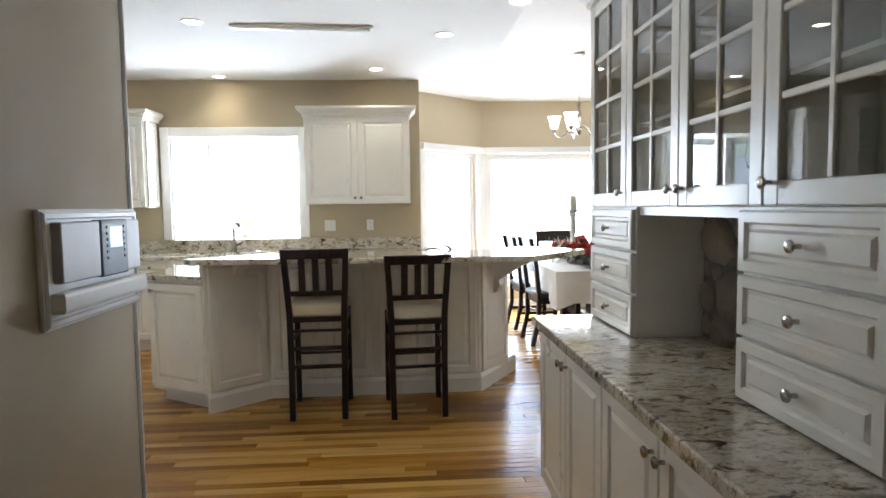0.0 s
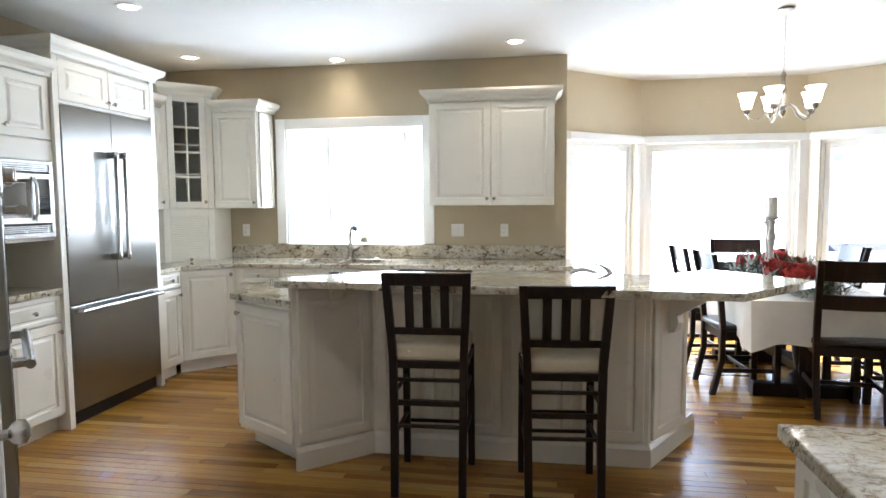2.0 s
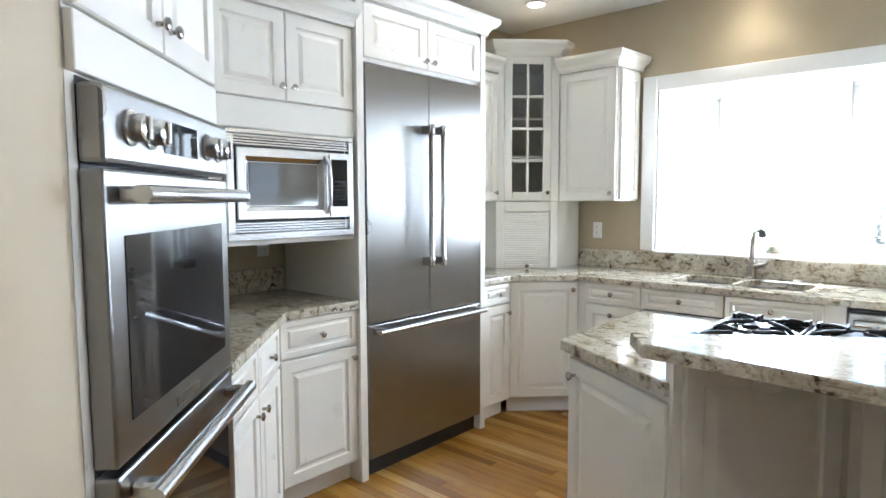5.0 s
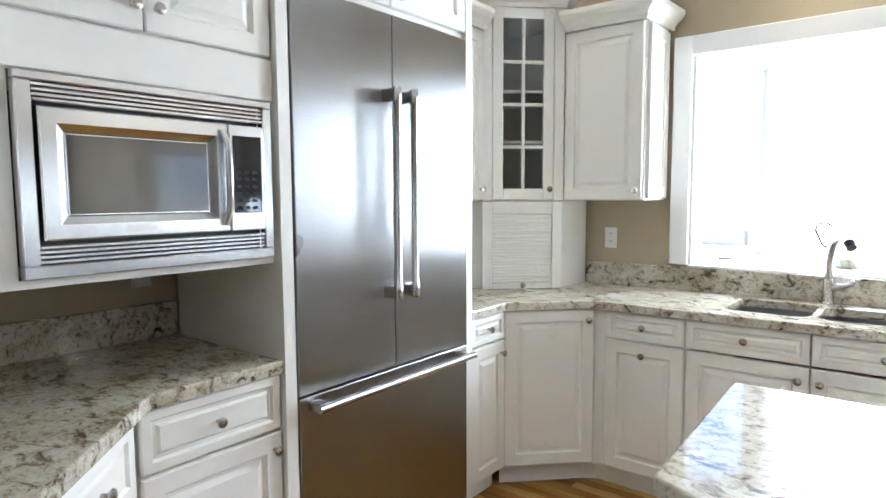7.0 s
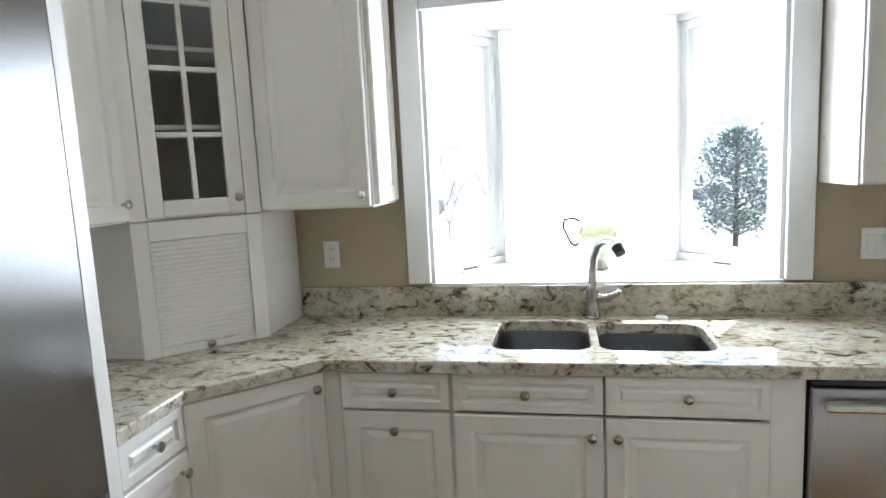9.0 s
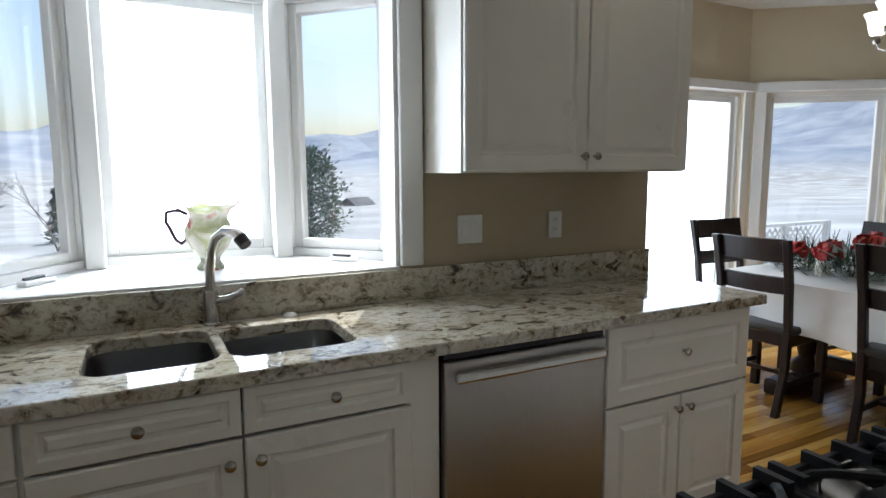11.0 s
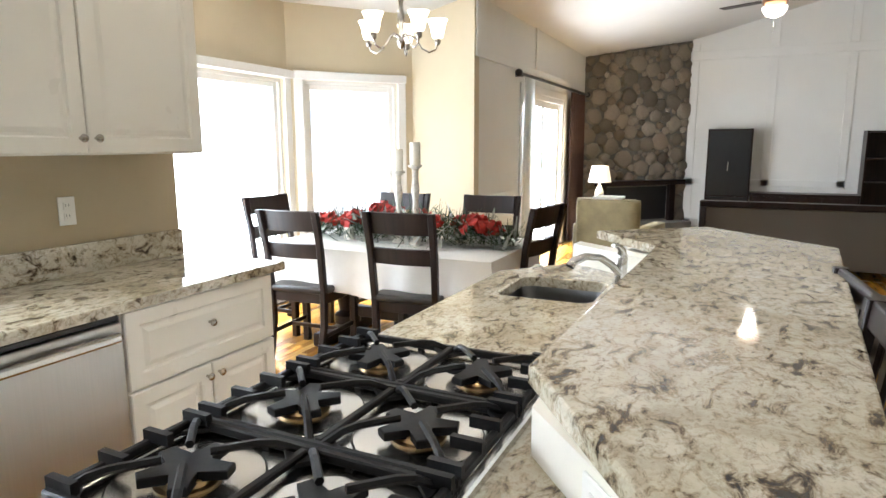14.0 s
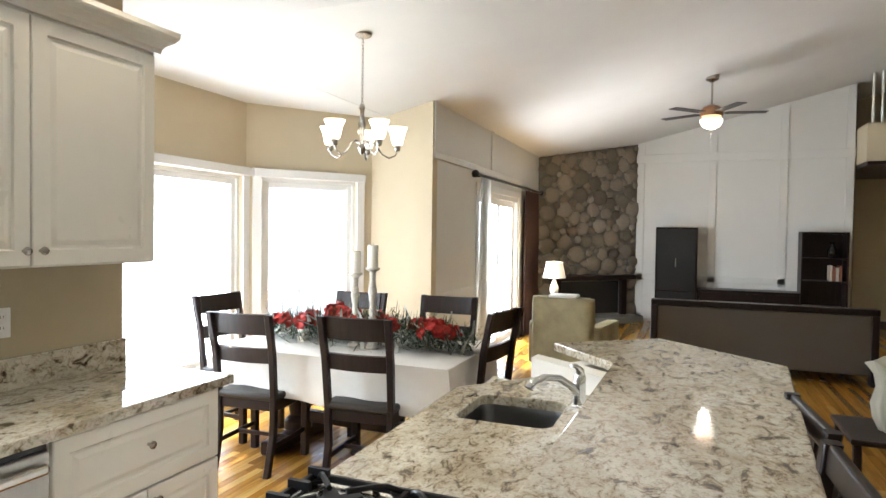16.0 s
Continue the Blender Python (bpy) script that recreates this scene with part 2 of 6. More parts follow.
def add_prism(bm, pts, z0, z1, bevel=0.0, seg=2):
    """A column over a plan polygon."""
    lo = [bm.verts.new((x, y, z0)) for x, y in pts]
    hi = [bm.verts.new((x, y, z1)) for x, y in pts]
    n = len(pts)
    fs = [bm.faces.new(hi), bm.faces.new(lo[::-1])]
    fs += [bm.faces.new((lo[i], lo[(i + 1) % n], hi[(i + 1) % n], hi[i])) for i in range(n)]
    if bevel:
        es = [e for e in set(fs[0].edges) | set(fs[1].edges)]
        bmesh.ops.bevel(bm, geom=es, offset=bevel, segments=seg, affect="EDGES", profile=0.5)
    return bm


def prism(pts, z0, z1, bevel=0.0, seg=2):
    return add_prism(bmesh.new(), pts, z0, z1, bevel, seg)


def add_lathe(bm, prof, seg=20, m=None, caps=True):
    """A turned body from (radius, height) pairs, about z."""
    rings = []
    for r, z in prof:
        rings.append([bm.verts.new((r * math.cos(2 * math.pi * i / seg), r * math.sin(2 * math.pi * i / seg), z)) for i in range(seg)])
    for a, b in zip(rings, rings[1:]):
        for i in range(seg):
            bm.faces.new((a[i], a[(i + 1) % seg], b[(i + 1) % seg], b[i]))
    if caps:
        bm.faces.new(rings[0][::-1])
        bm.faces.new(rings[-1])
    if m is not None:
        bmesh.ops.transform(bm, matrix=m, verts=[v for r in rings for v in r])
    return bm


def lathe(prof, seg=20, m=None, caps=True):
    return add_lathe(bmesh.new(), prof, seg, m, caps)


def add_tube(bm, pts, r, seg=10):
    """A round bar along points; r: one radius or one a point."""
    pts = [Vector(p) for p in pts]
    rs = r if isinstance(r, (list, tuple)) else [r] * len(pts)
    rings, up = [], None
    for i, p in enumerate(pts):
        d = (pts[min(i + 1, len(pts) - 1)] - pts[max(i - 1, 0)]).normalized()
        if up is None:
            up = Vector((0, 0, 1)) if abs(d.z) < 0.9 else Vector((1, 0, 0))
        side = d.cross(up).normalized()
        up = side.cross(d).normalized()
        rings.append([bm.verts.new(p + rs[i] * (math.cos(2 * math.pi * k / seg) * side + math.sin(2 * math.pi * k / seg) * up)) for k in range(seg)])
    for a, b in zip(rings, rings[1:]):
        for k in range(seg):
            bm.faces.new((a[k], a[(k + 1) % seg], b[(k + 1) % seg], b[k]))
    bm.faces.new(rings[0][::-1])
    bm.faces.new(rings[-1])
    return bm


def tube(pts, r, seg=10):
    return add_tube(bmesh.new(), pts, r, seg)


def arc(c, r, a0, a1, n, plane="xz"):
    out = []
    for i in range(n + 1):
        a = radians(a0 + (a1 - a0) * i / n)
        u, w = r * math.cos(a), r * math.sin(a)
        out.append((c[0] + u, c[1], c[2] + w) if plane == "xz" else (c[0], c[1] + u, c[2] + w))
    return out


def add_sweep(bm, path, prof, closed=False):
    """A moulding along a plan path; prof: (out, z) pairs, out is to the right of the way."""
    pts = [Vector((x, y)) for x, y in path]
    n = len(pts)
    rings = []
    for i, p in enumerate(pts):
        d0 = (p - pts[i - 1]).normalized() if i or closed else None
        d1 = (pts[(i + 1) % n] - p).normalized() if i < n - 1 or closed else None
        d0, d1 = d0 or d1, d1 or d0
        n0, n1 = Vector((d0.y, -d0.x)), Vector((d1.y, -d1.x))
        mid = (n0 + n1).normalized()
        k = 1 / max(0.3, mid.dot(n0))
        rings.append([bm.verts.new((p.x + mid.x * o * k, p.y + mid.y * o * k, z)) for o, z in prof])
    m = len(prof)
    pairs = list(zip(rings, rings[1:])) + ([(rings[-1], rings[0])] if closed else [])
    for a, b in pairs:
        for j in range(m):
            bm.faces.new((a[j], a[(j + 1) % m], b[(j + 1) % m], b[j]))
    if not closed:
        bm.faces.new(rings[0][::-1])
        bm.faces.new(rings[-1])
    return bm


def sweep(path, prof, closed=False):
    return add_sweep(bmesh.new(), path, prof, closed)


def add_panel(bm, x0, x1, z0, z1, rings, back):
    """A board facing -y at y 0, its face shaped by (inset, y) rings from the rim to the middle."""
    loops = []
    for ins, y in [(0.0, back)] + rings:
        loops.append([bm.verts.new(c) for c in ((x0 + ins, y, z0 + ins), (x1 - ins, y, z0 + ins), (x1 - ins, y, z1 - ins), (x0 + ins, y, z1 - ins))])
    for a, b in zip(loops, loops[1:]):
        for i in range(4):
            bm.faces.new((a[i], a[(i + 1) % 4], b[(i + 1) % 4], b[i]))
    bm.faces.new(loops[-1])
    bm.faces.new(loops[0][::-1])
    return bm


def raised(w, h):
    k = min(w, h)
    a = 0.055 if k > 0.24 else 0.028 if k > 0.1 else 0.02
    return [(0.0, -0.016), (0.004, -0.02), (a, -0.02), (a + 0.006, -0.011), (a + 0.016, -0.011), (a + 0.034 if k > 0.24 else a + 0.024, -0.018)]


KNOB = lathe([(0.006, 0), (0.006, 0.010), (0.005, 0.013), (0.012, 0.018), (0.0155, 0.023), (0.014, 0.028), (0.007, 0.031)], 14, pose(0, 0, 0, 90, 0, 0))
KNOB_MESH = mesh_of(KNOB, "knob", NICKEL, True)


def door_front(parent, x0, x1, z0, z1, knob=None, name="door", mat=None):
    """A raised-panel front at local y 0 facing -y, with its knob at (x, z)."""
    d = part(name, add_panel(bmesh.new(), x0, x1, z0, z1, raised(x1 - x0, z1 - z0), 0.0), mat or WHITE, parent)
    if knob:
        part("knob", KNOB_MESH, None, d, "nickel knob", m=pose(knob[0], -0.02, knob[1]))
    return d


def glass_front(parent, x0, x1, z0, z1, cols, rows, knob=None):
    """A framed glass door with muntins."""
    f, t = 0.055, 0.02
    bm = bmesh.new()
    add_box(bm, x0, -t, z0, x0 + f, 0, z1, 0.003)
    add_box(bm, x1 - f, -t, z0, x1, 0, z1, 0.003)
    add_box(bm, x0 + f, -t, z0, x1 - f, 0, z0 + f, 0.003)
    add_box(bm, x0 + f, -t, z1 - f, x1 - f, 0, z1, 0.003)
    d = part("door", bm, WHITE, parent)
    for i in range(1, cols):
        x = x0 + f + (x1 - x0 - 2 * f) * i / cols
        part("muntin", box(x - 0.009, -t + 0.003, z0 + f, x + 0.009, -0.003, z1 - f, 0.003), WHITE, d)
    for j in range(1, rows):
        z = z0 + f + (z1 - z0 - 2 * f) * j / rows
        part("muntin", box(x0 + f, -t + 0.004, z - 0.009, x1 - f, -0.004, z + 0.009, 0.003), WHITE, d)
    part("pane", box(x0 + f - 0.004, -0.0095, z0 + f - 0.004, x1 - f + 0.004, -0.0065, z1 - f + 0.004), GLASS, d, "clear glass pane")
    if knob:
        part("knob", KNOB_MESH, None, d, "nickel knob", m=pose(knob[0], -t, knob[1]))
    return d


CROWN = [(0.0, 0.0), (0.012, 0.0), (0.016, 0.02), (0.028, 0.036), (0.05, 0.05), (0.062, 0.066), (0.066, 0.075), (0.066, 0.095), (0.0, 0.095)]


def crown(parent, path, z):
    return part("crown_moulding", sweep(path, [(o, z + h) for o, h in CROWN]), WHITE, parent)


def base_unit(label, m, w, d, fronts, toe=True, group="base cabinets", top=0.875):
    """A floor cabinet: local x along its front, y into it. fronts: (x0, x1, z0, z1, knob)."""
    c = thing("base_cabinet", label, "cabinet", m, group)
    part("body", box(0.0, 0.001, 0.10 if toe else 0.0, w, d, top), WHITE, c)
    if toe:
        part("toe_kick", box(0.0, 0.055, 0.0, w, 0.075, 0.10), WHITE, c)
    for x0, x1, z0, z1, k in fronts:
        door_front(c, x0, x1, z0, z1, k, "drawer" if z1 - z0 < 0.3 else "door")
    return c

from mathutils.geometry import tessellate_polygon

# ---- the setting ----
CH = 2.70                                     # kitchen ceiling
D45 = math.sqrt(0.5)


def structure(name, bm, mat, label, category="wall", parent=None):
    ob = part(name, bm, mat, parent)
    return tagged(ob, label, category, kind="structure")


def add_wall(bm, p, q, thick, z0, z1, holes=()):
    """A wall from p to q in plan, its thickness to the left of the way; holes: (s0, s1, z0, z1) along it."""
    p, q = Vector(p), Vector(q)
    d = (q - p).normalized()
    L = (q - p).length
    nrm = Vector((-d.y, d.x))

    def block(s0, s1, a, b):
        if s1 - s0 < 1e-4 or b - a < 1e-4:
            return
        c = [p + d * s0, p + d * s1, p + d * s1 + nrm * thick, p + d * s0 + nrm * thick]
        add_prism(bm, [(v.x, v.y) for v in c], a, b)
    s = 0.0
    for s0, s1, a, b in sorted(holes):
        block(s, s0, z0, z1)
        block(s0, s1, z0, a)
        block(s0, s1, b, z1)
        s = s1
    block(s, L, z0, z1)
    return bm


def slab(bm, vs, off):
    """A plate from a rim of vertices, thickened by the offset."""
    ws = [bm.verts.new(v.co + Vector(off)) for v in vs]
    bm.faces.new(vs)
    bm.faces.new(ws[::-1])
    for i in range(len(vs)):
        j = (i + 1) % len(vs)
        bm.faces.new((vs[i], vs[j], ws[j], ws[i]))
    return bm


def wall(name, p, q, thick, z0, z1, mat, label, holes=()):
    return structure(name, add_wall(bmesh.new(), p, q, thick, z0, z1, holes), mat, label)


# kitchen
wall("wall_north", (-3.6, 7.0), (0.335, 7.0), 0.13, 0, CH, WALL, "tan painted kitchen wall with the sink window", [(1.333, 2.66, 1.045, 2.117)])
wall("wall_west", (-3.47, 3.2), (-3.47, 7.0), 0.13, 0, CH, WALL, "tan painted wall behind the microwave counter")
P0 = Vector((-0.6, 2.155))


def diag(s, out=0.0):
    """A plan point s metres along the slanted pantry wall, out metres towards the room."""
    return (P0.x - s * D45 + out * D45, P0.y + s * D45 + out * D45)


wall("wall_pantry", diag(1.585), diag(0.0), -0.12, 0, CH, HALL, "greige painted slanted wall with the pantry door", [(0.795, 1.495, -0.01, 2.04)])
wall("wall_hall_west", (-0.6, 2.157), (-0.6, -1.4), -0.12, 0, CH, HALL, "greige painted passage wall with the intercom")
wall("wall_hall_east", (1.285, -1.4), (1.285, 3.165), -0.12, 0, CH, HALL, "greige painted wall behind the buffet")
wall("wall_hall_south", (-0.72, -1.4), (1.54, -1.4), -0.12, 0, CH, HALL, "greige painted wall closing the passage")
wall("wall_backing", (-3.47, 3.33), (-1.78, 1.64), 0.12, 0, CH, HALL, "plain wall closing the pantry")
# dining bay
BAY = [(0.335, 7.13), (0.335, 7.62), (1.16, 8.33), (2.79, 8.33), (3.78, 7.57), (3.78, 6.90)]
names = ["wall_bay_west", "wall_bay_northwest", "wall_bay_north", "wall_bay_northeast", "wall_bay_east"]
HOLES = [[], [(0.10, 1.00, 0.35, 2.03)], [(0.06, 1.57, 0.35, 2.03)], [(0.14, 1.08, 0.35, 2.03)], []]
for nm, p, q, ho in zip(names, BAY, BAY[1:], HOLES):
    wall(nm, p, q, 0.12, 0, 2.9 if nm == "wall_bay_east" else CH, CREAM, "cream painted wall of the dining bay", ho)
# living room
LX, LY = 9.9, 6.9


def vault(y):
    return 2.83 + 0.25 * (LY - y)


wall("wall_living_north", (3.902, LY), (LX + 0.12, LY), 0.12, 0, 3.2, PANEL, "white panelled wall with the sliding door", [(1.308, 3.188, -0.01, 2.06)])
bm = bmesh.new()
vs = [bm.verts.new(c) for c in ((LX, LY, 0), (LX, 2.06, 0), (LX, 2.06, vault(2.06) + 0.1), (LX, LY, vault(LY) + 0.1))]
slab(bm, vs, (0.12, 0, 0))
structure("wall_living_east", bm, PANEL, "tall white wall with applied panel mouldings")
wall("wall_living_south", (LX + 2.0, -1.4), (1.54, -1.4), -0.12, 0, 5.6, CREAM, "plain cream wall closing the living room")
wall("wall_hall_beyond", (LX + 2.0, 2.06), (LX + 2.0, -1.4), 0.12, 0, 5.6, CREAM, "plain cream wall beyond the landing")
wall("wall_loft", (LX, 2.06), (LX + 2.0, 2.06), 0.12, 0, 5.6, CREAM, "cream wall beside the landing")
# loft landing seen at the edge of the living room
structure("loft_floor", box(LX - 0.6, -1.4, 2.72, LX + 2.0, 2.055, 3.30), CREAM, "cream faced edge of the upstairs landing", "landing")
structure("trim_loft", box(LX - 0.63, -1.4, 2.66, LX + 2.0, 2.05, 2.718), DARKOAK, "dark wood trim under the landing", "trim")
# ceilings
XV, YV = 1.0, 7.41                           # where the flat ceiling gives way to the vault
structure("ceiling", prism([(-3.6, -1.5), (1.5, -1.5), (1.5, 3.19), (XV, 3.19), (XV, YV), (3.90, YV), (3.90, 7.63), (2.85, 8.45), (1.12, 8.45), (0.215, 7.68), (0.215, 7.13), (-3.6, 7.13)], CH, CH + 0.1), CEIL, "flat white painted kitchen ceiling", "ceiling")
bm = bmesh.new()
slab(bm, [bm.verts.new(c) for c in ((XV, YV, vault(YV)), (LX + 2.1, YV, vault(YV)), (LX + 2.1, -1.5, vault(-1.5)), (XV, -1.5, vault(-1.5)))], (0, 0, 0.1))
structure("ceiling_vault", bm, CEIL, "sloping white ceiling of the dining and living room", "ceiling")
bm = bmesh.new()
slab(bm, [bm.verts.new(c) for c in ((XV - 0.001, YV, CH + 0.05), (XV - 0.001, 3.19, CH + 0.001), (XV - 0.001, 3.19, vault(3.19)), (XV - 0.001, YV, vault(YV) + 0.05))], (-0.1, 0, 0))
slab(bm, [bm.verts.new(c) for c in ((XV, 3.189, CH + 0.001), (1.5, 3.189, CH + 0.001), (1.5, 3.189, vault(3.19)), (XV, 3.189, vault(3.19)))], (0, -0.1, 0))
slab(bm, [bm.verts.new(c) for c in ((1.499, 3.085, CH + 0.001), (1.499, -1.5, CH + 0.001), (1.499, -1.5, vault(-1.5)), (1.499, 3.085, vault(3.085)))], (-0.1, 0, 0))
structure("wall_gable", bm, CEIL, "white drop between flat and sloping ceiling")
# floor body; the boards lie on it
structure("floor", prism([(-3.6, -1.5), (LX + 2.1, -1.5), (LX + 2.1, 7.02), (3.90, 7.02), (3.90, 7.63), (2.85, 8.45), (1.12, 8.45), (0.215, 7.68), (0.215, 7.13), (-3.6, 7.13)], -0.2, -0.012), SUBFLOOR, "honey oak strip floor", "floor")


# ---- windows ----
def window(name, label, p, q, z0, z1, sashes, inner=True, rail=0.05, depth=0.12):
    """A window in the hole from p to q (plan, room side), frame and panes inside it, casing on the room side."""
    p, q = Vector(p), Vector(q)
    L = (q - p).length
    ang = math.degrees(math.atan2(q.y - p.y, q.x - p.x))
    w = thing(name, label, "window", pose(p.x, p.y, z0, 0, 0, ang), kind="structure")
    H = z1 - z0
    bm = bmesh.new()
    fr = 0.03
    for b in ((0, 0.03, 0, fr, depth, H), (L - fr, 0.03, 0, L, depth, H), (fr, 0.03, 0, L - fr, depth, fr), (fr, 0.03, H - fr, L - fr, depth, H)):
        add_box(bm, *b)
    part("window_frame", bm, TRIM, w)
    for i in range(sashes):
        a, b = fr + (L - 2 * fr) * i / sashes, fr + (L - 2 * fr) * (i + 1) / sashes
        bm = bmesh.new()
        r = rail
        for bx in ((a, 0.05, fr, a + r, 0.095, H - fr), (b - r, 0.05, fr, b, 0.095, H - fr), (a + r, 0.05, fr, b - r, 0.095, fr + r), (a + r, 0.05, H - fr - r, b - r, 0.095, H - fr)):
            add_box(bm, *bx, 0.004)
        s = part("sash", bm, TRIM, w)
        g = part("pane", box(a + r - 0.004, 0.07, fr + r - 0.004, b - r + 0.004, 0.074, H - fr - r + 0.004), GLASS, s)
        g.visible_shadow = False
    if inner:
        c = 0.085
        bm = bmesh.new()
        add_box(bm, -c, -0.022, -0.02, 0, 0, H + c, 0.004)
        add_box(bm, L, -0.022, -0.02, L + c, 0, H + c, 0.004)
        add_box(bm, 0, -0.0215, H, L, 0, H + c, 0.004)
        part("casing", bm, TRIM, w)
        part("window_sill", box(-c - 0.02, -0.05, -0.045, L + c + 0.02, 0.03, -0.02, 0.006), TRIM, w)
    return w


def along(i, s):
    p, q = Vector(BAY[i]), Vector(BAY[i + 1])
    return tuple(p + (q - p).normalized() * s)


window("window_1", "tall white framed bay window beside the dining table", along(1, 0.10), along(1, 1.00), 0.35, 2.03, 1)
window("window_2", "wide white framed picture window of the dining bay", along(2, 0.06), along(2, 1.57), 0.35, 2.03, 1)
window("window_3", "white framed bay window with a deck view", along(3, 0.14), along(3, 1.08), 0.35, 2.03, 1)
bm = bmesh.new()
for i, s0, s1 in ((1, 0.02, 1.06), (2, -0.01, 1.64), (3, 0.06, 1.15)):
    p, q = Vector(along(i, s0)), Vector(along(i, s1))
    d = (q - p).normalized()
    nn = Vector((d.y, -d.x))
    add_prism(bm, [tuple(p + nn * 0.024), tuple(q + nn * 0.024), tuple(q + nn * 0.075), tuple(p + nn * 0.075)][::-1], 2.035, 2.10)
structure("blind", bm, PLASTIC, "raised white roller blinds over the bay windows", "blind")
# sink window: a shallow bay with three windows, boarded sill and head
SB = [(-2.267, 7.10), (-1.97, 7.50), (-1.27, 7.50), (-0.94, 7.10)]
window("window_4", "white casement side window of the sink bay", SB[0], SB[1], 1.05, 2.12, 1, False, 0.04, 0.06)
window("window_5", "white framed centre window of the sink bay", SB[1], SB[2], 1.05, 2.12, 1, False, 0.045, 0.06)
window("window_6", "white casement window of the sink bay", SB[2], SB[3], 1.05, 2.12, 1, False, 0.04, 0.06)
structure("window_sill", prism([(-2.267, 6.99), (-0.94, 6.99), (-0.94, 7.12), (-1.24, 7.58), (-2.0, 7.58), (-2.267, 7.12)], 0.98, 1.046, 0.004), TRIM, "deep white painted sill of the sink bay", "sill")
structure("window_head", prism([(-2.36, 7.02), (-0.84, 7.02), (-0.84, 7.2), (-1.17, 7.66), (-2.07, 7.66), (-2.36, 7.2)], 2.119, 2.19), TRIM, "white painted head of the sink bay", "trim")
bm = bmesh.new()
for b in ((-2.36, 6.975, 1.046, -2.267, 7.0, 2.215), (-0.94, 6.975, 1.046, -0.847, 7.0, 2.215), (-2.267, 6.9755, 2.117, -0.94, 7.0, 2.215)):
    add_box(bm, *b, 0.004)
structure("trim_window", bm, TRIM, "flat white casing round the sink window", "trim")
bm = bmesh.new()
for (x, s) in ((SB[1][0], -1), (SB[2][0], 1)):
    add_box(bm, x - 0.035, 7.46, 1.046, x + 0.035, 7.56, 2.119, 0.004)
add_box(bm, -2.267, 7.0, 1.046, -2.252, 7.13, 2.119)
add_box(bm, -0.955, 7.0, 1.046, -0.94, 7.13, 2.119)
structure("trim_mullion", bm, TRIM, "white mullions between the bay sashes", "trim")

# sliding door to the deck
sd = thing("door_1", "white framed sliding glass door to the deck", "door", pose(5.21, LY, 0), kind="structure")
L = 1.88
bm = bmesh.new()
for b in ((0, 0.0, 0, 0.05, 0.11, 2.06), (L - 0.05, 0.0, 0, L, 0.11, 2.06), (0.05, 0.0, 2.0, L - 0.05, 0.11, 2.06), (0.05, 0.0, 0, L - 0.05, 0.11, 0.03)):
    add_box(bm, *b)
part("door_frame", bm, TRIM, sd)
for a, b, y in ((0.05, 0.96, 0.02), (0.92, L - 0.05, 0.06)):
    bm = bmesh.new()
    for bx in ((a, y, 0.03, a + 0.07, y + 0.035, 2.0), (b - 0.07, y, 0.03, b, y + 0.035, 2.0), (a + 0.07, y, 0.03, b - 0.07, y + 0.035, 0.12), (a + 0.07, y, 1.92, b - 0.07, y + 0.035, 2.0)):
        add_box(bm, *bx, 0.003)
    leaf = part("sliding_leaf", bm, TRIM, sd)
    g = part("pane", box(a + 0.066, y + 0.015, 0.116, b - 0.066, y + 0.019, 1.924), GLASS, leaf)
    g.visible_shadow = False
bm = bmesh.new()
add_box(bm, -0.09, -0.02, 0, 0, 0, 2.15, 0.004)
add_box(bm, L, -0.02, 0, L + 0.09, 0, 2.15, 0.004)
add_box(bm, 0, -0.0195, 2.06, L, 0, 2.15, 0.004)
part("casing", bm, TRIM, sd)

# pantry door in the slanted wall
pd = thing("door_2", "closed white panelled pantry door with a nickel knob", "door", pose(*diag(0.09), 0, 0, 0, 135), kind="structure")
W = 0.70
bm = box(0.012, 0.004, 0.01, W - 0.012, 0.039, 2.03)
part("slab", bm, TRIM, pd)
for x0, x1 in ((0.10, 0.315), (0.385, 0.60)):
    for z0, z1 in ((0.22, 0.92), (1.08, 1.66), (1.76, 1.93)):
        part("panel", add_panel(bmesh.new(), x0, x1, z0, z1, [(0.0, 0.034), (0.012, 0.030), (0.02, 0.0345), (0.045, 0.028)], 0.036), TRIM, pd, m=pose(0, -0.031, 0))
bm = bmesh.new()
for b in ((-0.085, -0.018, 0, 0.0, 0.0, 2.115), (W, -0.018, 0, W + 0.09, 0.0, 2.115), (0.0, -0.0175, 2.04, W, 0.0, 2.115)):
    add_box(bm, *b, 0.005)
for b in ((0.0, 0.0, 0, 0.012, 0.115, 2.04), (W - 0.012, 0.0, 0, W, 0.115, 2.04), (0.012, 0.0, 2.03, W - 0.012, 0.115, 2.04)):
    add_box(bm, *b)
part("casing", bm, TRIM, pd)
kn = part("door_knob", lathe([(0.03, 0), (0.03, 0.006), (0.012, 0.01), (0.012, 0.035), (0.022, 0.042), (0.030, 0.055), (0.028, 0.07), (0.012, 0.078)], 18, pose(W - 0.07, 0.004, 0.90, 90)), NICKEL, pd, "round nickel door knob", True)

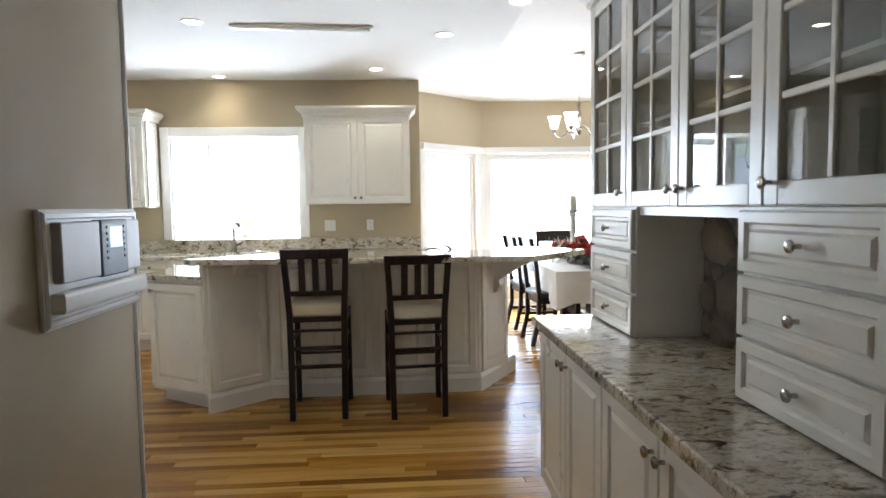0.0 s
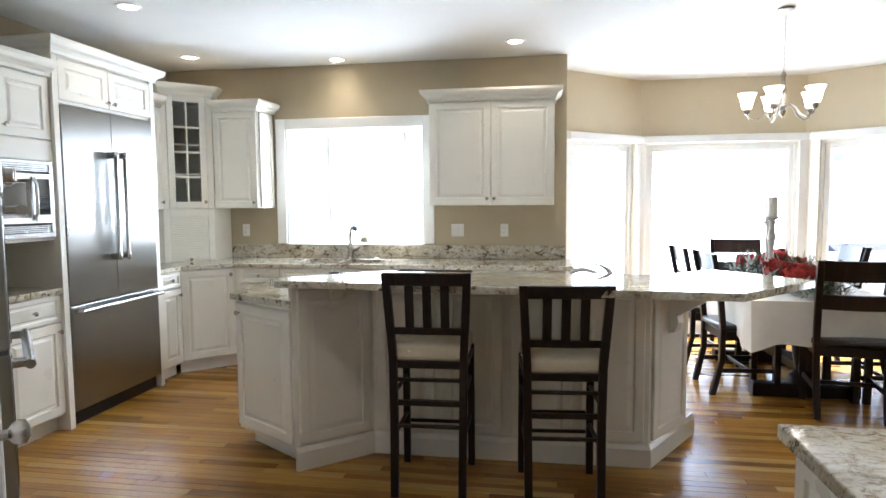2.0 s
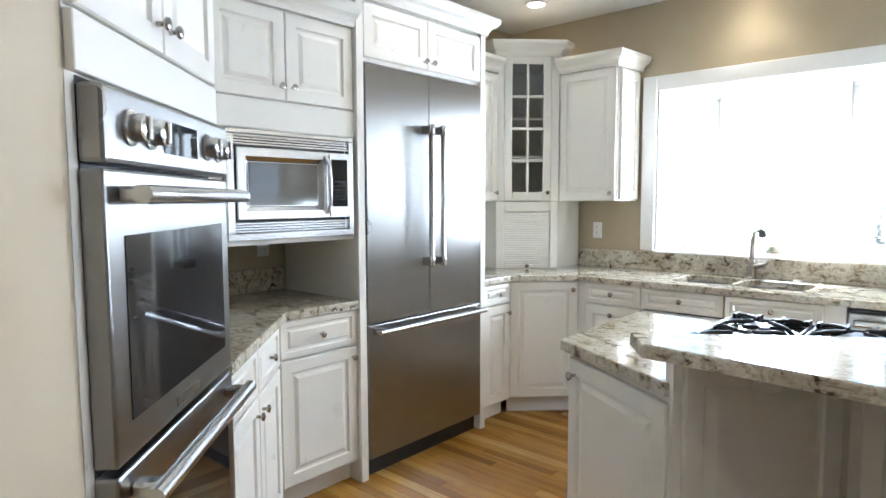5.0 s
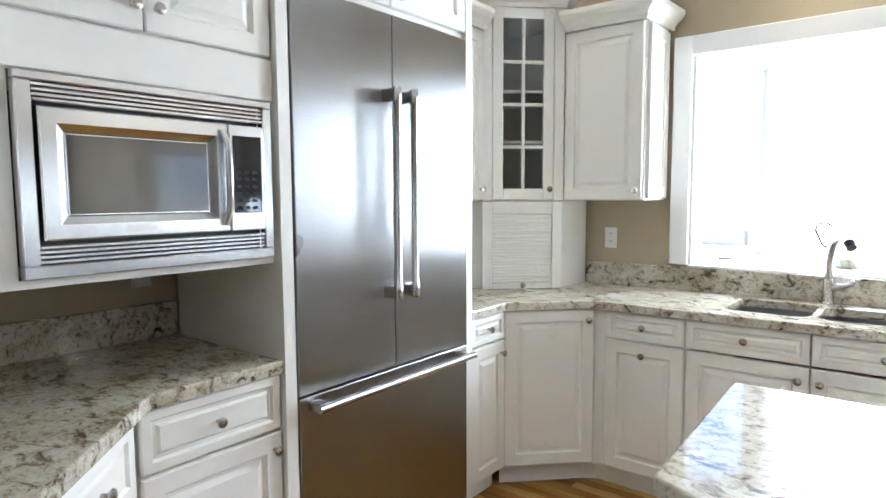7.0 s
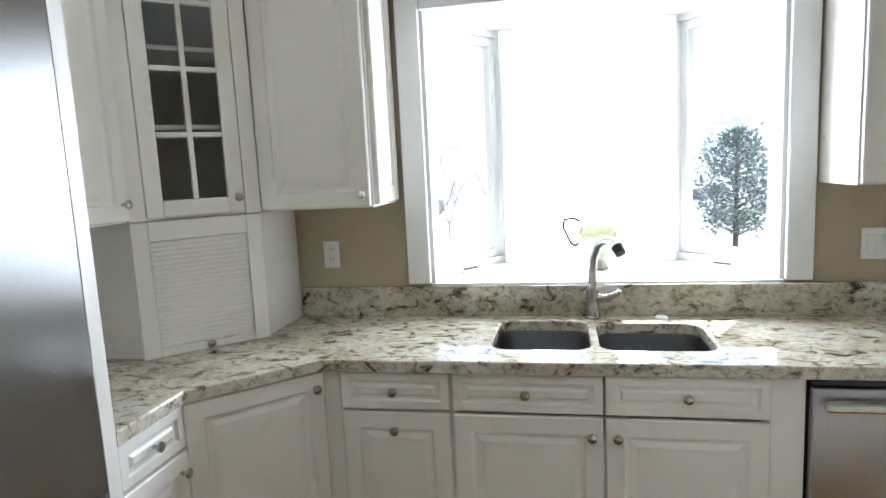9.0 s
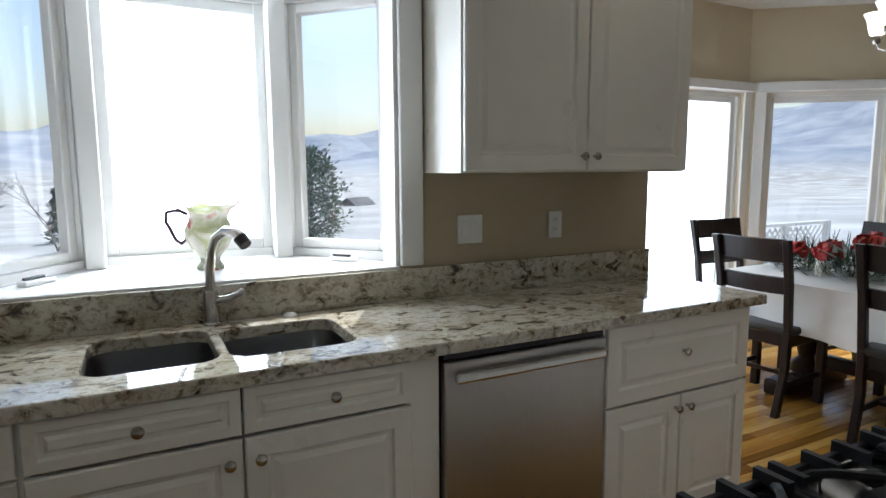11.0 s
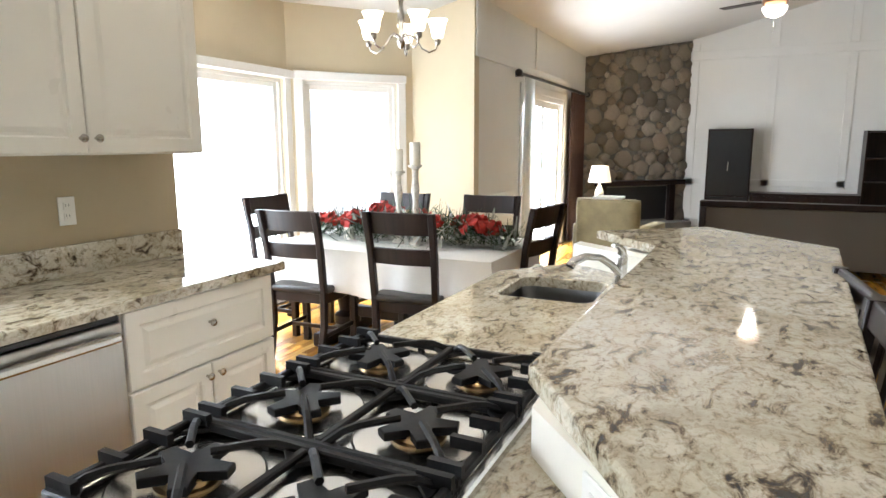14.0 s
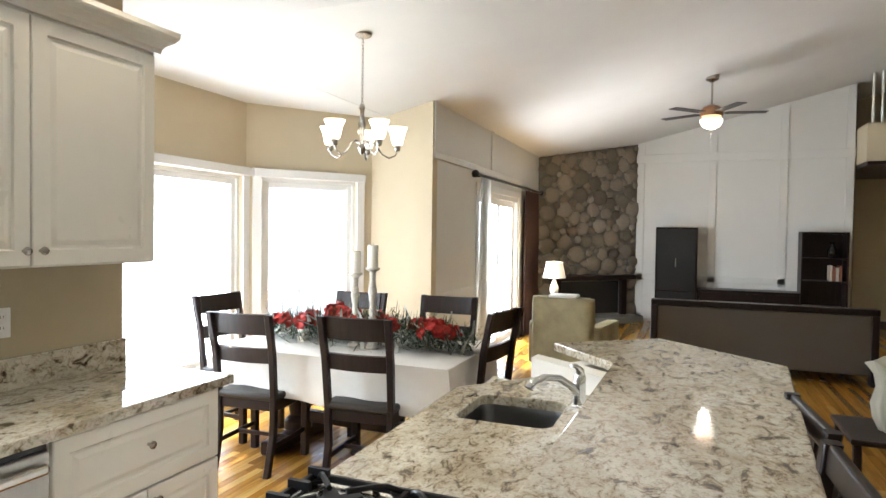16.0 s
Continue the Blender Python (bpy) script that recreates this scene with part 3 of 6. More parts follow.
# baseboards
bm = bmesh.new()
BB = [(0.0, 0.0), (0.016, 0.0), (0.016, 0.10), (0.008, 0.13), (0.0, 0.13)]
add_sweep(bm, [(-0.599, -1.39), (-0.599, 2.145)], BB)
add_sweep(bm, [diag(0.885, 0.001), diag(1.58, 0.001)], BB)
for i in range(5):
    p, q = Vector(BAY[i]), Vector(BAY[i + 1])
    add_sweep(bm, [tuple(p), tuple(q)], BB)
structure("baseboard", bm, TRIM, "white painted baseboards", "baseboard")

# ---- kitchen cabinets, back run ----
YF, CT = 6.43, 0.914
base_unit("white drawer and door base cabinet beside the corner", pose(-2.47, YF, 0), 0.372, 0.56, [(0.006, 0.366, 0.745, 0.87, (0.186, 0.81)), (0.006, 0.366, 0.115, 0.735, (0.186, 0.68))])
sinkc = base_unit("white sink base cabinet with drawer fronts and doors", pose(-2.098, YF, 0), 0.946, 0.56, [(0.006, 0.47, 0.745, 0.87, (0.236, 0.81)), (0.476, 0.94, 0.745, 0.87, (0.71, 0.81)), (0.006, 0.47, 0.115, 0.735, (0.435, 0.68)), (0.476, 0.94, 0.115, 0.735, (0.51, 0.68))])
for ob in sinkc.children:
    if ob.name.startswith("body"):
        ob.data = mesh_of(box(0.0, 0.001, 0.10, 0.946, 0.56, 0.66), "body", WHITE)
for x in (0.0, 0.928):
    part("side_panel", box(x, 0.001, 0.66, x + 0.018, 0.56, 0.875), WHITE, sinkc)
part("filler", box(0.946, 0.0, 0.10, 1.036, 0.56, 0.875), WHITE, sinkc)
base_unit("white end cabinet with one deep drawer over two doors", pose(-0.43, YF, 0), 0.74, 0.56, [(0.006, 0.734, 0.585, 0.87, (0.37, 0.745)), (0.006, 0.367, 0.115, 0.575, (0.34, 0.53)), (0.373, 0.734, 0.115, 0.575, (0.40, 0.53))])
# dishwasher
dw = thing("dishwasher", "stainless steel dishwasher with a bar handle under the counter", "dishwasher", pose(-1.06, YF, 0))
part("body", box(0.008, 0.01, 0.0, 0.622, 0.55, 0.868), BLACK, dw)
part("door", box(0.008, -0.025, 0.10, 0.622, 0.009, 0.846, 0.006, 2), STEEL_PALE, dw)
part("control_strip", box(0.008, -0.012, 0.849, 0.622, 0.009, 0.868, 0.003), BLACK, dw)
hb = part("handle", box(0.03, -0.062, 0.785, 0.60, -0.035, 0.82, 0.01, 2), STEEL_SMOOTH, dw)
for x in (0.05, 0.56):
    part("bracket", box(x, -0.04, 0.79, x + 0.022, -0.02, 0.815), STEEL_SMOOTH, hb)
# corner: diagonal base between the left run and the back run
C0, C1 = Vector((-2.85, 6.11)), Vector((-2.53, 6.43))
ang = math.degrees(math.atan2(C1.y - C0.y, C1.x - C0.x))
cl = (C1 - C0).length
cc = thing("base_cabinet", "white diagonal corner base cabinet", "cabinet", pose(C0.x, C0.y, 0, 0, 0, ang), "base cabinets")
inv = pose(C0.x, C0.y, 0, 0, 0, ang).inverted()


def local(pts, m):
    return [tuple((m @ Vector((x, y, 0))).xy) for x, y in pts]


part("body", prism(local([(-2.849, 6.112), (-2.53, 6.431), (-2.472, 6.431), (-2.472, 6.99), (-3.46, 6.99), (-3.46, 6.112)], inv), 0.10, 0.875), WHITE, cc)
part("toe_kick", prism(local([(-2.89, 6.15), (-2.55, 6.485), (-2.47, 6.485), (-2.47, 6.53), (-2.92, 6.21)], inv), 0.0, 0.10), WHITE, cc)
door_front(cc, 0.008, cl - 0.008, 0.115, 0.87, (cl - 0.04, 0.82))
base_unit("narrow white drawer and door base cabinet beside the fridge", pose(-2.85, 5.828, 0, 0, 0, 90), 0.281, 0.60, [(0.006, 0.275, 0.745, 0.87, (0.135, 0.81)), (0.006, 0.275, 0.115, 0.735, (0.24, 0.68))])


def counter(name, label, pts, z0=0.876, z1=CT, holes=()):
    bm = bmesh.new()
    loops = [list(pts)] + [list(h) for h in holes]
    flat = [p for lp in loops for p in lp]
    tris = tessellate_polygon([[Vector((x, y, 0)) for x, y in lp] for lp in loops])
    lo = [bm.verts.new((x, y, z0)) for x, y in flat]
    hi = [bm.verts.new((x, y, z1)) for x, y in flat]
    for t in tris:
        bm.faces.new([hi[i] for i in t])
        bm.faces.new([lo[i] for i in t][::-1])
    k = 0
    for lp in loops:
        for i in range(len(lp)):
            j = (i + 1) % len(lp)
            bm.faces.new((lo[k + i], lo[k + j], hi[k + j], hi[k + i]))
        k += len(lp)
    bmesh.ops.recalc_face_normals(bm, faces=bm.faces)
    es = [e for e in bm.edges if len(e.link_faces) == 2 and abs(e.calc_face_angle(0)) > 0.8 and all(abs(v.co.z - z1) < 1e-6 for v in e.verts)]
    bmesh.ops.bevel(bm, geom=es, offset=0.006, segments=2, affect="EDGES", profile=0.5)
    return solid(name, bm, GRANITE, label, "countertop")


def round_rect(x0, y0, x1, y1, r, n=5):
    out = []
    for cx, cy, a0 in ((x1 - r, y1 - r, 0), (x0 + r, y1 - r, 90), (x0 + r, y0 + r, 180), (x1 - r, y0 + r, 270)):
        for i in range(n + 1):
            a = radians(a0 + 90 * i / n)
            out.append((cx + r * math.cos(a), cy + r * math.sin(a)))
    return out


SINKS = [round_rect(-1.98, 6.53, -1.655, 6.895, 0.06), round_rect(-1.625, 6.53, -1.265, 6.86, 0.06)]
counter("countertop", "polished white and brown granite worktop with a double sink", [(-3.465, 5.828), (-2.82, 5.828), (-2.82, 6.10), (-2.52, 6.395), (0.38, 6.395), (0.38, 6.995), (-3.465, 6.995)], holes=SINKS)
solid("backsplash", prism([(-2.828, 6.972), (0.33, 6.972), (0.33, 6.996), (-2.828, 6.996)], CT, 1.036, 0.003), GRANITE, "low granite upstand along the kitchen wall", "backsplash")


def basin(name, label, x0, y0, x1, y1, top, depth, r=0.06):
    """A sunk bowl with a rim under the worktop and a drain."""
    c = thing(name, label, "sink", pose((x0 + x1) / 2, (y0 + y1) / 2, top - depth))
    cx, cy = (x0 + x1) / 2, (y0 + y1) / 2
    bm = bmesh.new()
    rings = []
    for ins, z, rr in ((-0.012, depth, r + 0.01), (0.0, depth, r), (0.004, depth - 0.02, r), (0.012, 0.05, r), (0.03, 0.015, r * 0.9), (0.06, 0.004, r * 0.7)):
        rings.append([bm.verts.new((x - cx, y - cy, z)) for x, y in round_rect(x0 + ins, y0 + ins, x1 - ins, y1 - ins, rr)])
    for a, b in zip(rings, rings[1:]):
        for i in range(len(a)):
            bm.faces.new((a[i], a[(i + 1) % len(a)], b[(i + 1) % len(a)], b[i]))
    bm.faces.new(rings[-1])
    bmesh.ops.solidify(bm, geom=bm.faces[:], thickness=0.002)
    part("bowl", bm, SINK, c, "", True)
    part("drain", lathe([(0.045, 0.004), (0.045, 0.008), (0.03, 0.009), (0.026, 0.006)], 18), STEEL_SMOOTH, c)
    return c


basin("sink", "deep bowl of an undermount steel sink", -1.98, 6.53, -1.655, 6.895, 0.876, 0.19)
basin("sink", "shallower bowl of an undermount steel sink", -1.625, 6.53, -1.265, 6.86, 0.876, 0.17)

# ---- upper cabinets ----
up = thing("wall_cabinet", "white two-door wall cabinet with crown moulding beside the window", "cabinet", pose(-0.836, 6.70, 1.398), "wall cabinets")
part("body", box(0, 0.001, 0, 1.063, 0.295, 0.89), WHITE, up)
door_front(up, 0.006, 0.5285, 0.006, 0.872, (0.502, 0.06))
door_front(up, 0.5345, 1.057, 0.006, 0.872, (0.561, 0.06))
crown(up, [(0, 0.294), (0, -0.02), (1.063, -0.02), (1.063, 0.294)], 0.88)
uc = thing("wall_cabinet", "white single-door wall cabinet with crown moulding in the corner", "cabinet", pose(-2.83, 6.69, 1.385), "wall cabinets")
part("body", box(0, 0.001, 0, 0.43, 0.305, 0.88), WHITE, uc)
door_front(uc, 0.006, 0.424, 0.006, 0.865, (0.40, 0.05))
part("side_panel", add_panel(bmesh.new(), 0.02, 0.285, 0.01, 0.86, raised(0.265, 0.83), -0.0), WHITE, uc, m=pose(0.43, 0.0, 0, 0, 0, 90) @ pose(0, -0.001, 0))
crown(uc, [(0.0, -0.02), (0.43, -0.02), (0.451, 0.305)], 0.87)
# diagonal glass cabinet
G0, G1 = Vector((-3.14, 6.36)), Vector((-2.832, 6.668))
gang = math.degrees(math.atan2(G1.y - G0.y, G1.x - G0.x))
gl = (G1 - G0).length
gm = pose(G0.x, G0.y, 1.385, 0, 0, gang)
ginv = pose(G0.x, G0.y, 0, 0, 0, gang).inverted()
gc = thing("wall_cabinet", "tall white corner cabinet with a mullioned glass door", "cabinet", gm, "wall cabinets")
foot = local([(-3.14, 6.36), (-2.832, 6.668), (-2.832, 6.99), (-3.46, 6.99), (-3.46, 6.36)], ginv)
for z0, z1 in ((0, 0.02), (0.30, 0.315), (0.56, 0.575), (0.98, 1.0)):
    part("shelf", prism(foot, z0, z1), WHITE, gc)
for a, b in zip(foot[1:], foot[2:] + foot[:1]):
    bm = bmesh.new()
    add_wall(bm, a, b, 0.015, 0.02, 0.98)
    part("side_panel", bm, WHITE, gc)
glass_front(gc, 0.055, gl - 0.055, 0.008, 0.99, 2, 4, (gl - 0.08, 0.06))
for x0 in (0.0, gl - 0.052):
    part("stile", box(x0, -0.018, 0.0, x0 + 0.052, 0.0, 1.0), WHITE, gc)
crown(gc, [(-0.06, 0.06), (0.0, -0.02), (gl, -0.02), (gl + 0.06, 0.06)], 0.99)
# left-wall upper beside the fridge
un = thing("wall_cabinet", "narrow white wall cabinet beside the fridge surround", "cabinet", pose(-3.14, 5.828, 1.385, 0, 0, 90), "wall cabinets")
part("body", box(0, 0.001, 0, 0.528, 0.31, 0.88), WHITE, un)
door_front(un, 0.006, 0.522, 0.006, 0.865, (0.49, 0.06))
crown(un, [(0.0, -0.02), (0.528, -0.02)], 0.87)
# appliance garage on the worktop
ga = thing("appliance_garage", "white corner appliance garage with a closed tambour door", "cabinet", pose(-3.14, 6.36, CT, 0, 0, 45), "")
gw = 0.436
gi = pose(-3.14, 6.36, 0, 0, 0, 45).inverted()
part("body", prism(local([(-3.134, 6.374), (-2.836, 6.672), (-2.832, 6.97), (-3.455, 6.97), (-3.455, 6.374)], gi), 0.0, 0.468), WHITE, ga)
bm = bmesh.new()
for b in ((0.0, -0.012, 0, 0.055, 0.006, 0.468), (gw - 0.055, -0.012, 0, gw, 0.006, 0.468), (0.055, -0.012, 0.40, gw - 0.055, 0.006, 0.468)):
    add_box(bm, *b, 0.003)
part("frame", bm, WHITE, ga)
slat = mesh_of(box(0.056, -0.004, 0.0, gw - 0.056, 0.006, 0.0155, 0.003), "slat", WHITE)
for k in range(23):
    part("slat", slat, None, ga, m=pose(0, 0, 0.03 + k * 0.016))
part("rail", box(0.056, -0.007, 0.0, gw - 0.056, 0.006, 0.028, 0.003), WHITE, ga)
part("knob", KNOB_MESH, None, ga, "nickel knob", m=pose(gw / 2, -0.007, 0.02))

# ---- fridge and its surround ----
FX = -2.84
fs = thing("fridge_surround", "white fridge surround with two doors above and a crown", "cabinet", pose(FX, 4.84, 0, 0, 0, 90))
part("side_panel", box(0.0, -0.02, 0.0, 0.042, 0.60, 2.36), WHITE, fs)
part("side_panel", box(0.943, -0.02, 0.0, 0.985, 0.60, 2.36), WHITE, fs)
part("body", box(0.042, 0.001, 2.06, 0.943, 0.60, 2.36), WHITE, fs)
door_front(fs, 0.047, 0.490, 2.08, 2.335, (0.463, 2.118))
door_front(fs, 0.496, 0.938, 2.08, 2.335, (0.523, 2.118))
crown(fs, [(0.0, 0.6), (0.0, -0.02), (0.985, -0.02), (0.985, 0.6)], 2.35)
fr = thing("refrigerator", "built-in stainless steel french-door refrigerator with a bottom freezer", "refrigerator", pose(FX, 4.884, 0, 0, 0, 90))
FW = 0.897
part("body", box(0.004, 0.03, 0.07, FW - 0.004, 0.59, 2.052), BLACK, fr)
part("base_grille", box(0.01, 0.02, 0.0, FW - 0.01, 0.06, 0.085), BLACK, fr)
for x0, x1, hx in ((0.004, FW / 2 - 0.002, FW / 2 - 0.045), (FW / 2 + 0.002, FW - 0.004, FW / 2 + 0.045)):
    d = part("door", box(x0, -0.025, 0.785, x1, 0.03, 2.048, 0.004, 2), STEEL, fr)
    bm = bmesh.new()
    add_lathe(bm, [(0.014, 1.045), (0.017, 1.05), (0.017, 1.095), (0.0135, 1.10), (0.0135, 1.735), (0.017, 1.74), (0.017, 1.785), (0.014, 1.79)], 16, pose(hx, -0.085, 0))
    h = part("handle", bm, STEEL_SMOOTH, d, "", True)
    for z in (1.072, 1.763):
        part("bracket", box(hx - 0.016, -0.085, z - 0.022, hx + 0.016, -0.024, z + 0.022, 0.004), STEEL_SMOOTH, h)
d = part("freezer_drawer", box(0.004, -0.025, 0.10, FW - 0.004, 0.03, 0.779, 0.004, 2), STEEL, fr)
bm = lathe([(0.015, 0.03), (0.0135, 0.035), (0.0135, FW - 0.035), (0.015, FW - 0.03)], 16, pose(0, -0.085, 0.75, 0, 90, 0))
h = part("handle", bm, STEEL_SMOOTH, d, "", True)
for x in (0.045, FW - 0.065):
    part("bracket", box(x - 0.012, -0.09, 0.735, x + 0.03, -0.024, 0.765, 0.004), STEEL_SMOOTH, h)

# ---- microwave bay ----
MX = -2.86
bmw = thing("base_cabinet", "white drawer over door base cabinet under the microwave", "cabinet", pose(MX, 4.40, 0, 0, 0, 90), "base cabinets")
part("body", box(0.0, 0.001, 0.10, 0.439, 0.60, 0.875), WHITE, bmw)
part("toe_kick", box(0.0, 0.055, 0, 0.439, 0.075, 0.10), WHITE, bmw)
door_front(bmw, 0.004, 0.435, 0.70, 0.87, (0.22, 0.785), "drawer")
door_front(bmw, 0.004, 0.435, 0.115, 0.69, (0.405, 0.64))
bd = thing("base_cabinet", "white slanted base cabinet with drawers beside the oven", "cabinet", pose(*diag(2.352), 0, 0, 0, 135), "base cabinets")
di = pose(*diag(2.352), 0, 0, 0, 135).inverted()
part("body", prism(local([diag(3.15, -0.001), diag(2.352, -0.001), diag(2.352, -0.6), (-3.46, 3.9), (-3.46, 4.398), (MX, 4.398)], di), 0.10, 0.875), WHITE, bd)
part("toe_kick", prism(local([diag(3.15, -0.055), diag(2.352, -0.055), diag(2.352, -0.075), diag(3.15, -0.075)], di), 0.0, 0.10), WHITE, bd)
for x0, x1 in ((0.006, 0.37), (0.376, 0.74)):
    door_front(bd, x0, x1, 0.70, 0.87, ((x0 + x1) / 2, 0.785), "drawer")
    door_front(bd, x0, x1, 0.115, 0.69, (x1 - 0.04 if x0 < 0.1 else x0 + 0.04, 0.63))
counter("countertop", "polished granite worktop under the microwave", [(-3.465, 4.838), (MX + 0.035, 4.838), (MX + 0.035, 4.425), diag(2.352, 0.035), diag(2.352, -0.62), (-3.465, 3.75)])
solid("backsplash", box(-3.468, 4.1, CT, -3.444, 4.838, 1.036, 0.003), GRANITE, "low granite upstand behind the microwave counter", "backsplash")
mc = thing("wall_cabinet", "white wall cabinet with doors over a microwave niche", "cabinet", pose(MX, 4.11, 1.212, 0, 0, 90), "wall cabinets")
part("bottom_panel", box(0, 0.001, 0.0, 0.728, 0.60, 0.02), WHITE, mc)
part("side_panel", box(0, 0.001, 0.02, 0.06, 0.60, 0.478), WHITE, mc)
part("side_panel", box(0.712, 0.001, 0.02, 0.728, 0.60, 0.478), WHITE, mc)
part("body", box(0, 0.001, 0.478, 0.728, 0.60, 1.0), WHITE, mc)
part("fascia", box(0.0, -0.018, 0.482, 0.728, 0.0, 0.602, 0.002), WHITE, mc)
door_front(mc, 0.004, 0.352, 0.61, 0.985, (0.326, 0.668))
door_front(mc, 0.356, 0.724, 0.61, 0.985, (0.384, 0.668))
crown(mc, [(0.0, -0.02), (0.728, -0.02)], 0.99)
fl = thing("wall_cabinet", "plain white slanted filler cabinet between oven and microwave", "cabinet", pose(MX, 4.11, 1.30), "wall cabinets")
part("body", prism([(x - MX, y - 4.11) for x, y in ((MX + 0.001, 4.108), (-3.46, 4.108), (-3.46, 3.8), diag(2.355, -0.6), diag(2.355, -0.16))], 0.0, 0.912), WHITE, fl)
# microwave with its trim kit
mw = thing("microwave", "built-in stainless steel microwave with a vented trim kit", "microwave", pose(MX, 4.172, 1.234, 0, 0, 90))
MWW, MWH = 0.65, 0.455
part("body", box(0.03, 0.0, 0.02, MWW - 0.03, 0.42, MWH - 0.03), BLACK, mw)
bm = bmesh.new()
for b in ((0, -0.03, 0, MWW, -0.002, 0.03), (0, -0.03, MWH - 0.02, MWW, -0.002, MWH), (0, -0.03, 0.03, 0.035, -0.002, MWH - 0.02), (MWW - 0.03, -0.03, 0.03, MWW, -0.002, MWH - 0.02), (0.035, -0.03, 0.065, MWW - 0.03, -0.002, 0.075), (0.035, -0.03, MWH - 0.065, MWW - 0.03, -0.002, MWH - 0.055)):
    add_box(bm, *b, 0.003)
part("trim_kit", bm, STEEL_SMOOTH, mw)
lv = mesh_of(box(0.036, -0.024, 0, MWW - 0.031, -0.006, 0.006), "louvre", STEEL_SMOOTH)
for z in (0.034, 0.045, 0.056, MWH - 0.052, MWH - 0.041, MWH - 0.030):
    part("louvre", lv, None, mw, m=pose(0, 0, z))
bm = bmesh.new()
x0, x1, z0, z1 = 0.04, 0.50, 0.085, MWH - 0.075
add_panel(bm, x0, x1, z0, z1, [(0.0, -0.036), (0.004, -0.04), (0.035, -0.04), (0.055, -0.026)], -0.004)
dr = part("door", bm, STEEL_SMOOTH, mw)
part("window", box(x0 + 0.06, -0.03, z0 + 0.058, x1 - 0.06, -0.0255, z1 - 0.058), GREYGLASS, dr, "dark mirrored glass")
part("handle", tube([(x1 - 0.02, -0.042, z0 + 0.02), (x1 - 0.012, -0.058, z0 + 0.06), (x1 - 0.012, -0.06, (z0 + z1) / 2), (x1 - 0.012, -0.058, z1 - 0.06), (x1 - 0.02, -0.042, z1 - 0.02)], 0.01, 10), STEEL_SMOOTH, dr, "", True)
cp = part("control_panel", box(0.505, -0.036, z0, MWW - 0.034, -0.004, z1, 0.003), STEEL_SMOOTH, mw)
part("display", box(0.515, -0.038, z0 + 0.05, MWW - 0.044, -0.035, z1 - 0.03, 0.001), DARKGLASS, cp)
for r in range(6):
    for c in range(3):
        part("button", box(0.522 + c * 0.025, -0.0395, z0 + 0.06 + r * 0.02, 0.538 + c * 0.025, -0.0378, z0 + 0.068 + r * 0.02), IRON, cp)
part("badge", box(0.22, -0.0415, z0 + 0.012, 0.29, -0.0395, z0 + 0.028), NICKEL, dr)

# ---- double oven tower in the slanted wall ----
OV0 = 1.59
ot = thing("oven_cabinet", "tall white oven cabinet with doors above and a crown", "cabinet", pose(*diag(OV0), 0, 0, 0, 135))
OW = 0.752
for nm, bx in (("side_panel", (0.0, 0.001, 0.10, 0.03, 0.60, 2.36)), ("side_panel", (OW - 0.03, 0.001, 0.10, OW, 0.60, 2.36)), ("lower_body", (0.03, 0.001, 0.10, OW - 0.03, 0.60, 0.295)), ("upper_body", (0.03, 0.001, 1.615, OW - 0.03, 0.60, 2.36)), ("back_panel", (0.03, 0.58, 0.295, OW - 0.03, 0.60, 1.615))):
    part(nm, box(*bx), WHITE, ot)
part("toe_kick", box(0.0, 0.055, 0.0, OW, 0.08, 0.10), WHITE, ot)
door_front(ot, 0.006, OW - 0.006, 0.115, 0.29, (OW / 2, 0.20), "drawer")
door_front(ot, 0.006, OW / 2 - 0.003, 1.725, 2.345, (OW / 2 - 0.035, 1.785))
door_front(ot, OW / 2 + 0.003, OW - 0.006, 1.725, 2.345, (OW / 2 + 0.035, 1.785))
part("fascia", box(0.0, -0.018, 1.617, OW, 0.0, 1.718, 0.002), WHITE, ot)
crown(ot, [(0.0, -0.02), (OW, -0.02), (OW, 0.6)], 2.35)
ov = thing("double_oven", "stainless steel double wall oven with black glass doors", "oven", pose(*diag(OV0 + 0.035), 0.30, 0, 0, 135))
VW = 0.68
part("body", box(0.0, 0.0, 0.0, VW, 0.55, 1.30), BLACK, ov)
cpn = part("control_panel", box(-0.012, -0.05, 1.165, VW + 0.012, -0.001, 1.305, 0.01, 2), STEEL, ov)
part("display", box(0.24, -0.0525, 1.20, 0.44, -0.049, 1.27), DARKGLASS, cpn)
for x in (0.08, 0.17, 0.51, 0.60):
    k = part("dial", lathe([(0.034, 0), (0.034, 0.006), (0.026, 0.008), (0.026, 0.032), (0.022, 0.035)], 18, pose(x, -0.05, 1.235, 90)), STEEL_SMOOTH, cpn, "", True)
    part("grip", box(x - 0.006, -0.092, 1.212, x + 0.006, -0.083, 1.258, 0.003), NICKEL, k)
for z0, z1 in ((0.62, 1.157), (0.03, 0.605)):
    d = part("oven_door", box(-0.012, -0.045, z0, VW + 0.012, -0.001, z1, 0.006, 2), STEEL, ov)
    part("window", box(0.05, -0.0475, z0 + 0.07, VW - 0.05, -0.044, z1 - 0.12, 0.001), DARKGLASS, d, "black glass")
    h = part("handle", lathe([(0.018, 0.0), (0.018, VW - 0.01)], 14, pose(0.005, -0.10, z1 - 0.045, 0, 90, 0)), STEEL_SMOOTH, d, "", True)
    for x in (0.03, VW - 0.07):
        part("bracket", box(x, -0.10, z1 - 0.06, x + 0.04, -0.044, z1 - 0.03, 0.006), STEEL_SMOOTH, h)
